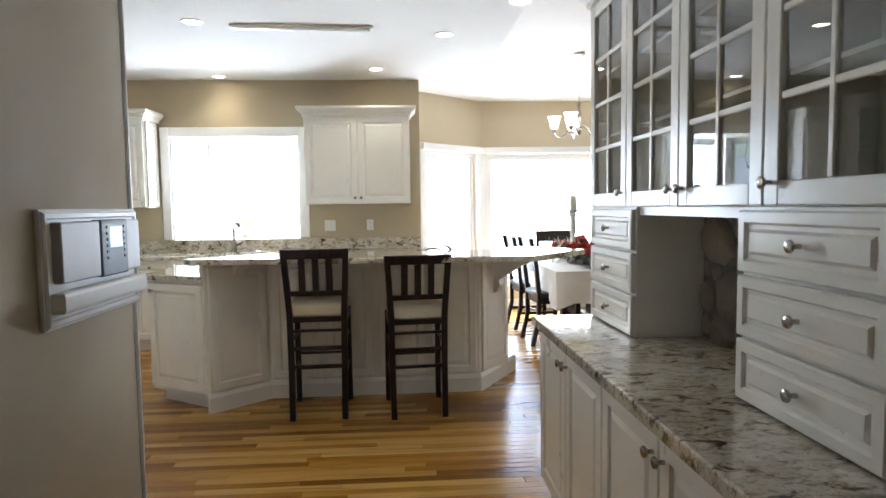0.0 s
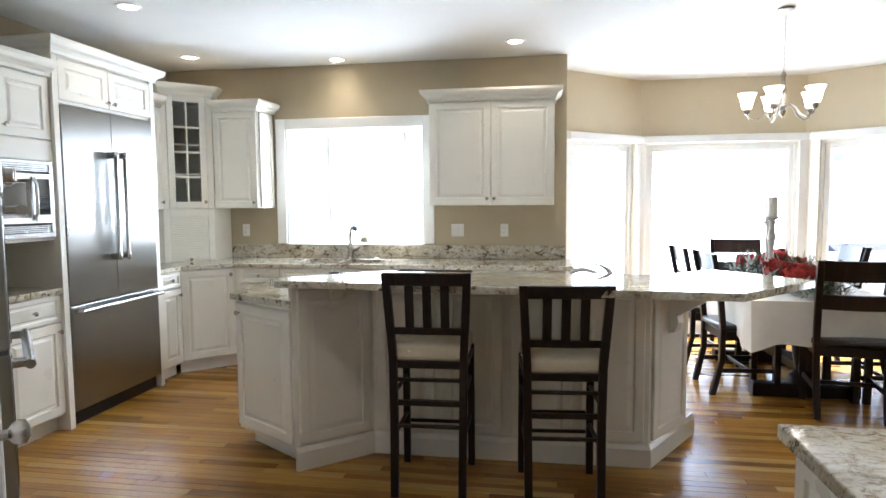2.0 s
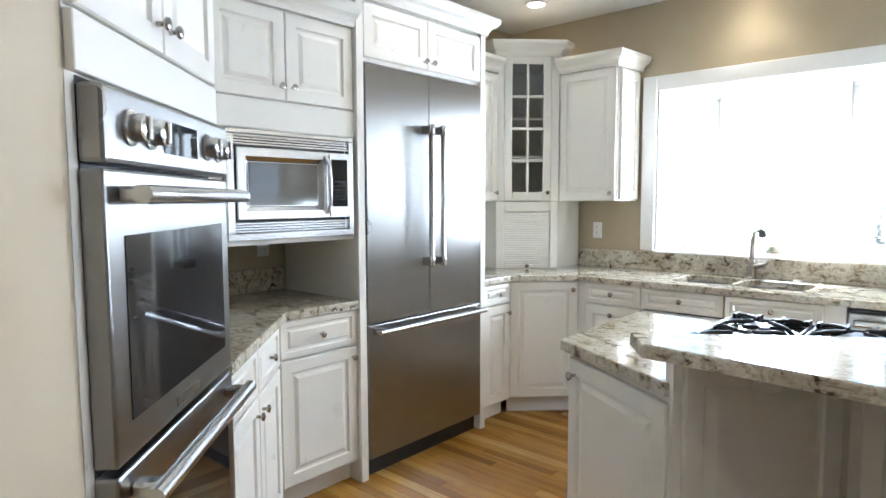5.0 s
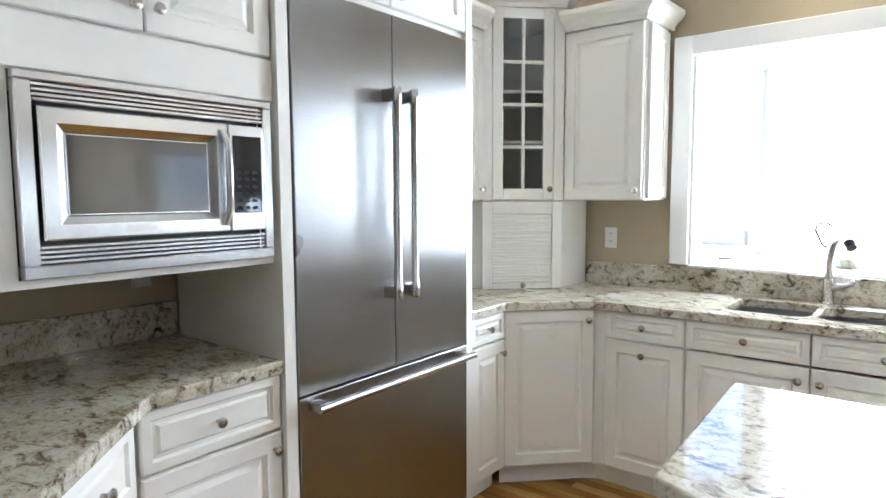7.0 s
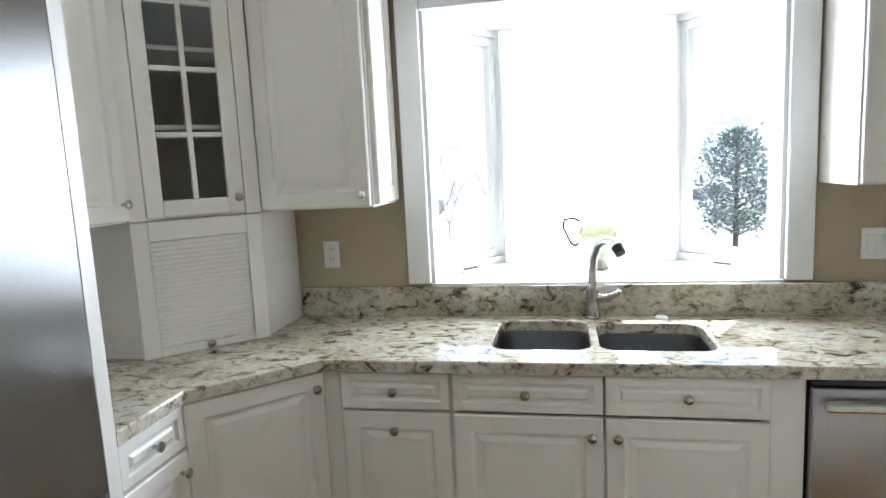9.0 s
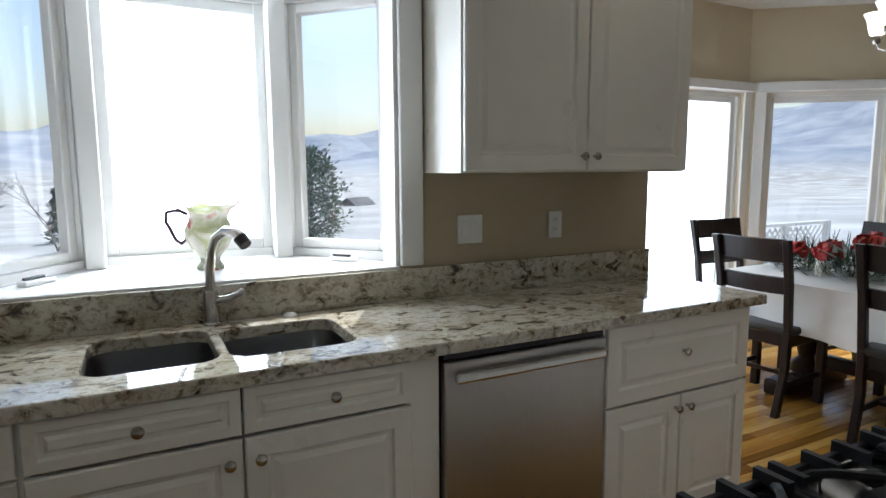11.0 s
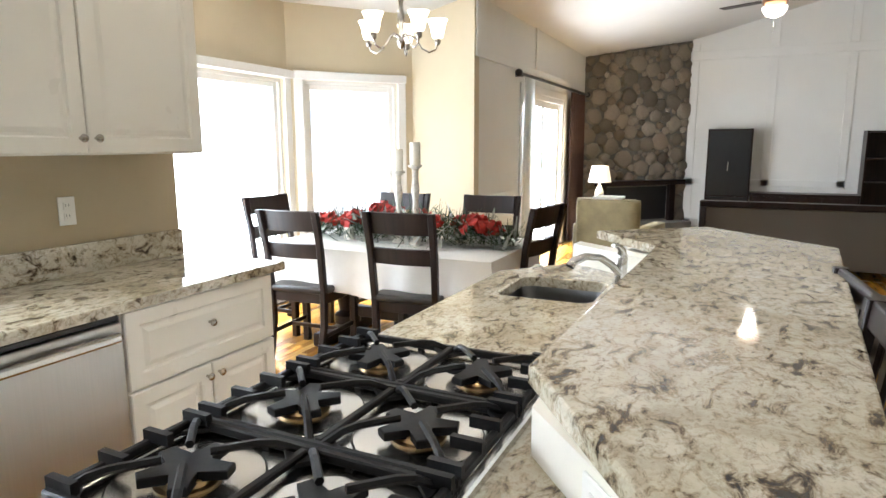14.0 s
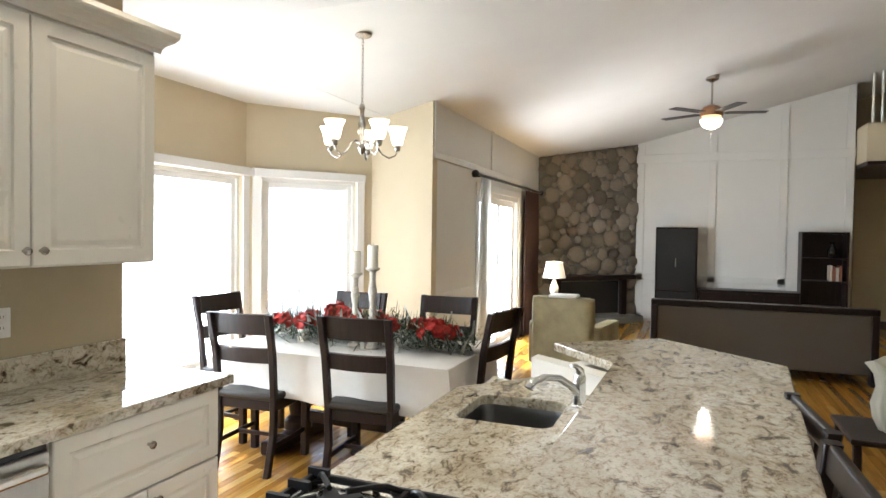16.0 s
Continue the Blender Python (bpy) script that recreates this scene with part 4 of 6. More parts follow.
part("badge", box(0.27, -0.0475, 0.64, 0.41, -0.0445, 0.662), NICKEL, ov)

# ---- island ----
isl = thing("island", "white panelled kitchen island with a raised breakfast bar", "island", pose(-0.3, 5.1, 0))
K0, K1, K2, K3 = (-1.165, 4.49), (-0.815, 4.797), (0.695, 4.81), (0.965, 5.19)      # outer line of the knee wall


def rel(pts):
    return [(x + 0.3, y - 5.1) for x, y in pts]


part("body", prism(rel([(-1.16, 4.51), (-0.81, 4.812), (0.69, 4.825), (1.0, 5.40), (0.60, 5.41), (-1.64, 5.41), (-1.64, 4.80)]), 0.10, 0.66), WHITE, isl)
bm = bmesh.new()
ring = rel([(-1.17, 4.51), (-1.64, 4.80), (-1.64, 5.41), (0.60, 5.41), (1.0, 5.40), (0.69, 4.825)])
for a, b in zip(ring, ring[1:]):
    add_wall(bm, a, b, -0.02, 0.66, 0.872)
part("apron", bm, WHITE, isl)
part("plinth", prism(rel([(-1.15, 4.505), (-0.80, 4.80), (0.70, 4.80), (1.03, 5.36), (0.6, 5.35), (-1.58, 5.35), (-1.58, 4.86), (-1.19, 4.61)]), 0.0, 0.10), WHITE, isl)
part("knee_wall", prism(rel([K0, K1, K2, K3, (0.88, 5.20), (0.63, 4.862), (-0.835, 4.848), (-1.20, 4.53)]), 0.10, 1.0), WHITE, isl)


def face_panels(p, q, z0, z1, n, name="panel"):
    """Raised panels over the outer face from p to q."""
    p, q = Vector(p), Vector(q)
    L = (q - p).length
    a = math.degrees(math.atan2(q.y - p.y, q.x - p.x))
    for i in range(n):
        x0, x1 = L * i / n + 0.025, L * (i + 1) / n - 0.025
        part(name, add_panel(bmesh.new(), x0, x1, z0, z1, [(0.0, -0.014), (0.006, -0.018), (0.05, -0.018), (0.056, -0.010), (0.066, -0.010), (0.09, -0.014)], 0.004), WHITE, isl, m=pose(p.x + 0.3, p.y - 5.1, 0, 0, 0, a))


face_panels(K0, K1, 0.14, 0.97, 1)
face_panels(K1, K2, 0.14, 0.97, 4)
face_panels(K2, K3, 0.14, 0.97, 1)
part("baseboard", sweep(rel([K0, K1, K2, (1.04, 5.36)]), [(0.0, 0.0), (0.022, 0.0), (0.022, 0.10), (0.01, 0.125), (0.0, 0.125)]), WHITE, isl)
# slanted cabinet end with its door
de = pose(-1.64 + 0.3, 4.80 - 5.1, 0, 0, 0, math.degrees(math.atan2(4.51 - 4.80, -1.17 + 1.64)))
door = part("end_door", add_panel(bmesh.new(), 0.015, 0.545, 0.13, 0.855, raised(0.53, 0.725), 0.002), WHITE, isl, m=de)
part("knob", KNOB_MESH, None, door, "nickel knob", m=pose(0.06, -0.02, 0.80))
for i in range(3):
    x1 = 0.45 - 0.7 * i
    dd = part("drawer", add_panel(bmesh.new(), 0.01, 0.68, 0.70, 0.86, raised(0.6, 0.16), 0.002), WHITE, isl, m=pose(x1 + 0.3, 0.31, 0, 0, 0, 180))
    part("knob", KNOB_MESH, None, dd, "nickel knob", m=pose(0.345, -0.02, 0.78))
    for a in (0.01, 0.348):
        d2 = part("door", add_panel(bmesh.new(), a, a + 0.332, 0.13, 0.69, raised(0.33, 0.56), 0.002), WHITE, isl, m=pose(x1 + 0.3, 0.31, 0, 0, 0, 180))
        part("knob", KNOB_MESH, None, d2, "nickel knob", m=pose(0.30 if a < 0.1 else 0.39, -0.02, 0.62))
# corbels under the bar
for x, y, a, deep in ((-0.99, 4.645, 41, 0.45), (0.83, 5.0, -65, 1.45)):
    bm = bmesh.new()
    prof = [(0.0, 0.765), (0.03, 0.775), (0.045, 0.815), (0.04, 0.845), (0.08, 0.875), (0.15, 0.925), (0.22, 0.965), (0.25, 0.999), (0.0, 0.999)]
    a0 = [bm.verts.new((-0.035, -u * deep, 0.999 - (0.999 - z) * (0.35 + 0.65 * deep))) for u, z in prof]
    a1 = [bm.verts.new((0.035, -u * deep, 0.999 - (0.999 - z) * (0.35 + 0.65 * deep))) for u, z in prof]
    bm.faces.new(a0)
    bm.faces.new(a1[::-1])
    for i in range(len(prof)):
        j = (i + 1) % len(prof)
        bm.faces.new((a0[i], a0[j], a1[j], a1[i]))
    part("corbel", bm, WHITE, isl, "carved white corbel", m=pose(x + 0.3, y - 5.1, 0, 0, 0, a + (0 if a > 0 else 120)))
counter("countertop", "low granite worktop of the island with a prep sink", [(-1.685, 5.44), (-1.665, 4.765), (-1.19, 4.50), (-0.828, 4.83), (0.64, 4.85), (0.89, 5.195), (0.585, 5.44)], holes=[round_rect(0.20, 4.975, 0.535, 5.31, 0.05)])
BAR = [(-1.29, 4.50), (-1.21, 4.39), (0.97, 4.20), (1.44, 4.69), (1.08, 5.14), (0.74, 4.84), (-0.74, 4.885)]
counter("countertop", "raised granite breakfast bar top on the island", BAR, 1.001, 1.037)
basin("prep_sink", "small undermount steel prep sink", 0.20, 4.975, 0.535, 5.31, 0.876, 0.16, 0.05)

# ---- cooktop ----
ck = thing("cooktop", "six-burner stainless gas cooktop with black iron grates", "cooktop", pose(-0.875, 5.165, CT))
CW, CD = 0.90, 0.56
bm = bmesh.new()
add_panel(bm, -CW / 2, CW / 2, -CD / 2, CD / 2, [(0.0, -0.014), (0.004, -0.018), (0.016, -0.018), (0.024, -0.010)], 0.0)
part("tray", bm, STEEL_SMOOTH, ck, m=pose(0, 0, 0, -90, 0, 0))
burner_m = mesh_of(lathe([(0.050, 0.010), (0.050, 0.014), (0.042, 0.016), (0.038, 0.022), (0.034, 0.024)], 24), "burner", BRASS, True)


def star_cap():
    """A five-armed iron burner cap with blunt arms."""
    bm = bmesh.new()
    out = []
    for k in range(5):
        for da, r in ((-0.19, 0.072), (0.19, 0.072), (0.628, 0.030)):
            an = 2 * math.pi * k / 5 + da
            out.append((r * math.cos(an), r * math.sin(an)))
    add_prism(bm, out, 0.022, 0.038, 0.003)
    return bm


cap_m = mesh_of(star_cap(), "cap", IRON, False)
dish_m = mesh_of(lathe([(0.118, 0.0102), (0.114, 0.0135), (0.085, 0.0108), (0.06, 0.0102)], 28, caps=False), "dish", STEEL_SMOOTH, True)
for gx in (-1, 0, 1):
    x = gx * 0.277
    for y in (-0.125, 0.125):
        part("dish", dish_m, None, ck, m=pose(x, y, 0))
        bu = part("burner", burner_m, None, ck, "brass burner ring", m=pose(x, y, 0, 0, 0, 17 * gx + 90 * (y > 0)))
        part("cap", cap_m, None, bu, "black iron star-shaped cap")
    bm = bmesh.new()
    w, d, z0, z1 = 0.137, 0.262, 0.016, 0.034
    for b in ((-w, -d, z0, -w + 0.015, d, z1), (w - 0.015, -d, z0, w, d, z1), (-w + 0.015, -d, z0, w - 0.015, -d + 0.015, z1), (-w + 0.015, d - 0.015, z0, w - 0.015, d, z1), (-w + 0.015, -0.008, z0 + 0.004, w - 0.015, 0.008, z1)):
        add_box(bm, *b, 0.003)
    # a low web in each corner round the wells
    for sx in (-1, 1):
        for cy in (-0.125, 0.125):
            for sy in (-1, 1):
                ex, ey = sx * (w - 0.014), cy + sy * (0.115 if sy * cy > 0 else 0.116)
                add_prism(bm, [(ex, ey), (ex - sx * 0.035, ey), (ex, ey - sy * 0.035)][::sx * sy], 0.018, 0.026)
    for cy in (-0.125, 0.125):
        # long bent fingers that rise from the frame towards the burner
        for sx, sy in ((-1, -1), (1, -1), (-1, 1), (1, 1)):
            add_tube(bm, [(sx * 0.026, cy + sy * 0.022, 0.052), (sx * 0.078, cy + sy * 0.070, 0.051), (sx * 0.098, cy + sy * 0.088, 0.046), (sx * 0.125, cy + sy * 0.112, 0.028)], 0.0072, 6)
    for sx in (-1, 1):
        for sy in (-1, -0.33, 0.33, 1):
            add_box(bm, sx * (w - 0.008) - 0.007, sy * (d - 0.010) - 0.007, 0.0105, sx * (w - 0.008) + 0.007, sy * (d - 0.010) + 0.007, z0 + 0.001, 0.001)
    # upright lugs along the front and the back
    for sy in (-1, 1):
        for cx in (-0.121, -0.04, 0.04, 0.121):
            y0, y1 = sy * (d - 0.055), sy * (d + 0.002)
            quad = [(cx - 0.0065, y0), (cx + 0.0065, y0), (cx + 0.0065, y1), (cx - 0.0065, y1)]
            add_prism(bm, quad[::sy], 0.030, 0.050 if cx else 0.044)
    part("grate", bm, IRON, ck, "black cast-iron grate", m=pose(x, 0, 0))


# ---- faucets ----
fa = thing("faucet", "tall brushed nickel pull-out kitchen faucet", "faucet", pose(-1.63, 6.938, CT))
part("base", lathe([(0.03, 0), (0.03, 0.006), (0.024, 0.012), (0.023, 0.10), (0.019, 0.115)], 18), NICKEL, fa, "", True)
part("spout", tube([(0, 0, 0.10), (0, -0.002, 0.18), (0.006, -0.012, 0.24), (0.02, -0.035, 0.285), (0.045, -0.075, 0.31), (0.07, -0.115, 0.305), (0.082, -0.135, 0.29)], [0.016, 0.0155, 0.015, 0.015, 0.016, 0.019, 0.021], 12), NICKEL, fa, "", True)
part("spray_head", tube([(0.08, -0.132, 0.292), (0.092, -0.152, 0.27)], [0.022, 0.019], 14), BLACK, fa, "", True)
part("lever", tube([(0.02, -0.005, 0.075), (0.055, -0.02, 0.082), (0.09, -0.03, 0.10), (0.095, -0.03, 0.115)], [0.019, 0.017, 0.013, 0.009], 12), NICKEL, fa, "", True)
solid("soap_cap", lathe([(0.024, 0), (0.024, 0.006), (0.016, 0.012), (0.0, 0.014)], 18, pose(-1.38, 6.93, CT), caps=False), PLASTIC, "small white sink hole cover on the worktop", "cover", smooth=True)
f2 = thing("faucet", "low chrome pull-out prep faucet with a lever", "faucet", pose(0.50, 4.93, CT) @ Matrix.Diagonal((1.0, 1.0, 0.8, 1.0)))
part("base", lathe([(0.028, 0), (0.028, 0.006), (0.022, 0.012), (0.022, 0.135), (0.018, 0.15)], 18), STEEL_SMOOTH, f2, "", True)
part("spout", tube([(0, 0.0, 0.05), (-0.03, 0.025, 0.10), (-0.08, 0.06, 0.145), (-0.14, 0.10, 0.16), (-0.19, 0.13, 0.145), (-0.205, 0.14, 0.125)], [0.016, 0.016, 0.015, 0.016, 0.019, 0.018], 12), STEEL_SMOOTH, f2, "", True)
part("lever", tube([(0, 0, 0.148), (-0.012, -0.002, 0.172), (-0.05, 0.01, 0.20), (-0.085, 0.018, 0.205)], [0.018, 0.014, 0.009, 0.008], 10), STEEL_SMOOTH, f2, "", True)

# ---- pitcher on the sill ----
PITCH, _n, _b = material("painted_pitcher_glaze", 0.15)
_f = noise_tex(_n, coords(_n), 11, 3, 0.5, 0.6)
_n.links.new(ramp(_n, _f, [(0.36, (0.66, 0.65, 0.60)), (0.47, (0.50, 0.52, 0.30)), (0.55, (0.70, 0.68, 0.63)), (0.64, (0.50, 0.17, 0.13))]), _b.inputs["Base Color"])
pi = thing("pitcher", "painted ceramic pitcher with a scrolled dark handle on the sill", "pitcher", pose(-1.59, 7.27, 1.047, 0, 0, -10))
bm = bmesh.new()
rings = []
prof = [(0.048, 0.0), (0.05, 0.012), (0.036, 0.03), (0.034, 0.045), (0.06, 0.075), (0.085, 0.12), (0.086, 0.15), (0.068, 0.19), (0.066, 0.21), (0.082, 0.235)]
for k, (r, z) in enumerate(prof):
    ring = []
    for i in range(24):
        a = 2 * math.pi * i / 24
        lip = max(0.0, math.cos(a)) ** 6 * (0.04 if k == len(prof) - 1 else 0.012 if k == len(prof) - 2 else 0)
        wave = 0.008 * math.sin(4 * a) if k == len(prof) - 1 else 0
        ring.append(bm.verts.new(((r + lip) * math.cos(a), (r + lip * 0.2) * math.sin(a), z + wave + lip * 0.4)))
    rings.append(ring)
for a, b in zip(rings, rings[1:]):
    for i in range(24):
        bm.faces.new((a[i], a[(i + 1) % 24], b[(i + 1) % 24], b[i]))
bm.faces.new(rings[0][::-1])
bmesh.ops.solidify(bm, geom=bm.faces[:], thickness=0.004)
part("body", bm, PITCH, pi, "", True)
part("handle", tube([(-0.07, 0, 0.205), (-0.10, 0, 0.222), (-0.14, 0, 0.215), (-0.145, 0, 0.18), (-0.13, 0, 0.15), (-0.115, 0, 0.115), (-0.095, 0, 0.10), (-0.08, 0, 0.115)], 0.0075, 8), plain("dark_plum_glaze", (0.06, 0.02, 0.045), 0.2), pi, "dark scrolled handle", True)
for x, y, a in ((-2.13, 7.22, 50), (-1.09, 7.22, -50)):
    cr = thing("window_crank", "white casement crank with a dark lever on the sill", "crank", pose(x, y, 1.047, 0, 0, a), "casement cranks")
    part("base", box(-0.06, -0.02, 0, 0.06, 0.02, 0.018, 0.006, 2), PLASTIC, cr)
    part("lever", box(-0.05, -0.006, 0.018, 0.03, 0.006, 0.027, 0.002), BLACK, cr, "dark lever")


# ---- wall plates ----
def plate(label, m, w, kind):
    p = thing("switch_plate" if kind == "switch" else "outlet", label, "switch" if kind == "switch" else "outlet", m, "wall plates")
    part("plate", box(-w / 2, -0.006, 0, w / 2, 0, 0.115, 0.003, 2), PLASTIC, p)
    n = 2 if w > 0.09 else 1
    for i in range(n):
        cx = (i - (n - 1) / 2) * 0.046
        if kind == "switch":
            part("rocker", box(cx - 0.016, -0.010, 0.025, cx + 0.016, -0.0055, 0.09, 0.002), PLASTIC, p)
        else:
            for z in (0.022, 0.064):
                s = part("socket", box(cx - 0.016, -0.008, z, cx + 0.016, -0.0055, z + 0.03, 0.002), PLASTIC, p)
                for dx in (-0.006, 0.006):
                    part("slot", box(cx + dx - 0.001, -0.0085, z + 0.012, cx + dx + 0.001, -0.0078, z + 0.022), BLACK, s)
    return p


plate("white outlet on the tan wall beside the corner cabinet", pose(-2.691, 6.999, 1.115), 0.07, "outlet")
plate("white double switch plate on the tan wall", pose(-0.633, 6.999, 1.115), 0.115, "switch")
plate("white outlet on the tan wall over the counter", pose(-0.208, 6.999, 1.115), 0.07, "outlet")
plate("white outlet on the tan wall under the microwave", pose(-3.469, 4.72, 1.10, 0, 0, 90), 0.07, "outlet")
plate("white outlet on the island knee wall", pose(-1.017, 4.6895, 0.953, 0, 0, 221.1) @ pose(-0.0575, 0, 0, 0, 90, 0), 0.07, "outlet")

# ---- ceiling fittings ----
for cx, cy in CANS:
    cn = thing("recessed_light", "lit round recessed ceiling light with a white ring", "light", pose(cx, cy, CH), "recessed lights")
    part("ring", lathe([(0.058, -0.001), (0.06, -0.008), (0.078, -0.007), (0.082, -0.001)], 28, caps=False), TRIM, cn, "", True)
    part("lamp", lathe([(0.0, -0.004), (0.057, -0.003)], 24, caps=False), BULB, cn, "glowing lamp")
bm = bmesh.new()
vt = thing("ceiling_vent", "long slim white linear ceiling vent", "vent", pose(-0.57, 5.09, CH, 0, 0, 2))
part("frame", box(-0.52, -0.045, -0.022, 0.52, 0.045, -0.0005, 0.005), TRIM, vt)
for k in range(3):
    part("slat", box(-0.50, -0.03 + k * 0.022, -0.028, 0.50, -0.018 + k * 0.022, -0.0225), TRIM, vt)

# ---- bar stools ----
st = thing("bar_stool", "espresso wood bar stool with slatted back and cream seat", "stool", pose(-0.415, 4.50, 0, 0, 0, 2) @ Matrix.Diagonal((1.0, 1.0, 0.957, 1.0)), "stools at the bar")
part("seat", box(-0.185, -0.165, 0.685, 0.185, 0.20, 0.79, 0.03, 3), SEAT, st, "cream upholstered seat", True)
bm = bmesh.new()
for b in ((-0.175, -0.17, 0.655, 0.175, -0.15, 0.69), (-0.175, 0.175, 0.655, 0.175, 0.195, 0.69), (-0.19, -0.15, 0.655, -0.17, 0.175, 0.69), (0.17, -0.15, 0.655, 0.19, 0.175, 0.69)):
    add_box(bm, *b, 0.003)
part("seat_frame", bm, ESPRESSO, st)


def leg(parent, pts, w, mat, name="leg"):
    """A square-sawn leg along points."""
    bm = bmesh.new()
    rings = []
    for x, y, z in pts:
        rings.append([bm.verts.new((x + sx * w, y + sy * w, z)) for sx, sy in ((-1, -1), (1, -1), (1, 1), (-1, 1))])
    for a, b in zip(rings, rings[1:]):
        for i in range(4):
            bm.faces.new((a[i], a[(i + 1) % 4], b[(i + 1) % 4], b[i]))
    bm.faces.new(rings[0][::-1])
    bm.faces.new(rings[-1])
    bmesh.ops.bevel(bm, geom=[e for e in bm.edges if abs((e.verts[0].co - e.verts[1].co).normalized().z) > 0.5], offset=0.004, segments=1, affect="EDGES")
    return part(name, bm, mat, parent)


for sx in (-1, 1):
    leg(st, [(sx * 0.165, -0.20, 0.0), (sx * 0.168, -0.175, 0.40), (sx * 0.172, -0.175, 0.72), (sx * 0.195, -0.225, 1.15)], 0.019, ESPRESSO)
    leg(st, [(sx * 0.178, 0.205, 0.0), (sx * 0.175, 0.185, 0.70)], 0.018, ESPRESSO)
for y, z in ((-0.176, 0.36), (-0.176, 0.48), (-0.176, 0.60), (0.195, 0.36), (0.19, 0.25)):
    h = 0.014 if z == 0.48 else 0.009
    part("stretcher", box(-0.155, y - 0.009, z - h, 0.155, y + 0.009, z + h, 0.003), ESPRESSO, st)
for sx in (-1, 1):
    for z in (0.30, 0.52):
        part("stretcher", box(sx * 0.172 - 0.009, -0.16, z - 0.009, sx * 0.172 + 0.009, 0.17, z + 0.009, 0.003), ESPRESSO, st)
tilt = pose(0, 0, 0, 6.6, 0, 0)
part("top_rail", box(-0.20, -0.02, 0, 0.20, 0.004, 0.065, 0.006, 2), ESPRESSO, st, m=pose(0, -0.212, 1.085) @ tilt)
part("lower_rail", box(-0.165, -0.014, 0, 0.165, 0.006, 0.035, 0.004, 2), ESPRESSO, st, m=pose(0, -0.182, 0.835) @ tilt)
for k in (-0.085, 0.0, 0.085):
    part("slat", box(k - 0.021, -0.009, 0, k + 0.021, 0.003, 0.24, 0.003), ESPRESSO, st, m=pose(0, -0.186, 0.86) @ tilt)
copy_thing(st, pose(0.22, 4.47, 0, 0, 0, 5) @ Matrix.Diagonal((1.0, 1.0, 0.957, 1.0)))

# ---- dining set ----
ch = thing("dining_chair", "dark wood ladder-back dining chair with a leather seat", "chair", pose(1.40, 7.17, 0, 0, 0, -90 + 4) @ Matrix.Diagonal((1.0, 1.0, 1.02, 1.0)), "chairs round the table")
part("seat", box(-0.225, -0.02, 0.455, 0.225, 0.40, 0.50, 0.016, 3), LEATHER, ch, "black leather seat pad", True)
bm = bmesh.new()
for b in ((-0.21, 0.0, 0.39, 0.21, 0.02, 0.455), (-0.21, 0.38, 0.39, 0.21, 0.40, 0.455), (-0.215, 0.02, 0.39, -0.195, 0.38, 0.455), (0.195, 0.02, 0.39, 0.215, 0.38, 0.455)):
    add_box(bm, *b, 0.003)
part("seat_frame", bm, DARKOAK, ch)
for sx in (-1, 1):
    leg(ch, [(sx * 0.195, -0.06, 0.0), (sx * 0.20, 0.0, 0.25), (sx * 0.205, 0.0, 0.48), (sx * 0.21, -0.03, 0.75), (sx * 0.215, -0.085, 1.0)], 0.02, DARKOAK)
    leg(ch, [(sx * 0.20, 0.385, 0.0), (sx * 0.205, 0.385, 0.46)], 0.023, DARKOAK)
    part("stretcher", box(sx * 0.20 - 0.01, 0.0, 0.16, sx * 0.20 + 0.01, 0.37, 0.19, 0.003), DARKOAK, ch)
part("stretcher", box(-0.19, 0.18, 0.165, 0.19, 0.20, 0.19, 0.003), DARKOAK, ch)
for z, h, y, t in ((0.87, 0.13, -0.045, 11), (0.69, 0.095, -0.014, 8)):
    bm = bmesh.new()
    n = 8
    for i in range(n):
        a0, a1 = -0.195 + 0.39 * i / n, -0.195 + 0.39 * (i + 1) / n
        c0, c1 = -0.016 * math.cos(a0 * 7.5), -0.016 * math.cos(a1 * 7.5)
        vs = [bm.verts.new(c) for c in ((a0, c0, 0), (a1, c1, 0), (a1, c1 + 0.02, 0), (a0, c0 + 0.02, 0), (a0, c0, h), (a1, c1, h), (a1, c1 + 0.02, h), (a0, c0 + 0.02, h))]
        for q in ((0, 1, 5, 4), (2, 3, 7, 6), (4, 5, 6, 7), (3, 2, 1, 0)):
            bm.faces.new([vs[k] for k in q])
        if i == 0:
            bm.faces.new([vs[k] for k in (0, 4, 7, 3)])
        if i == n - 1:
            bm.faces.new([vs[k] for k in (1, 2, 6, 5)])
    bmesh.ops.remove_doubles(bm, verts=bm.verts, dist=0.0004)
    part("back_slat", bm, DARKOAK, ch, m=pose(0, y, z, t))
for x, y, a in ((1.42, 6.36, -86), (2.03, 7.90, 176), (2.64, 7.08, 88), (2.68, 6.31, 92), (2.11, 5.74, -10)):
    copy_thing(ch, pose(x, y, 0, 0, 0, a) @ Matrix.Diagonal((1.0, 1.0, 1.02, 1.0)))
TX0, TX1, TY0, TY1 = 1.52, 2.50, 5.84, 7.56
tb = thing("dining_table", "dark wood trestle dining table under a white cloth", "table", pose((TX0 + TX1) / 2, (TY0 + TY1) / 2, 0))
part("tabletop", box(-0.465, -0.85, 0.715, 0.465, 0.85, 0.748, 0.006, 2), DARKOAK, tb)
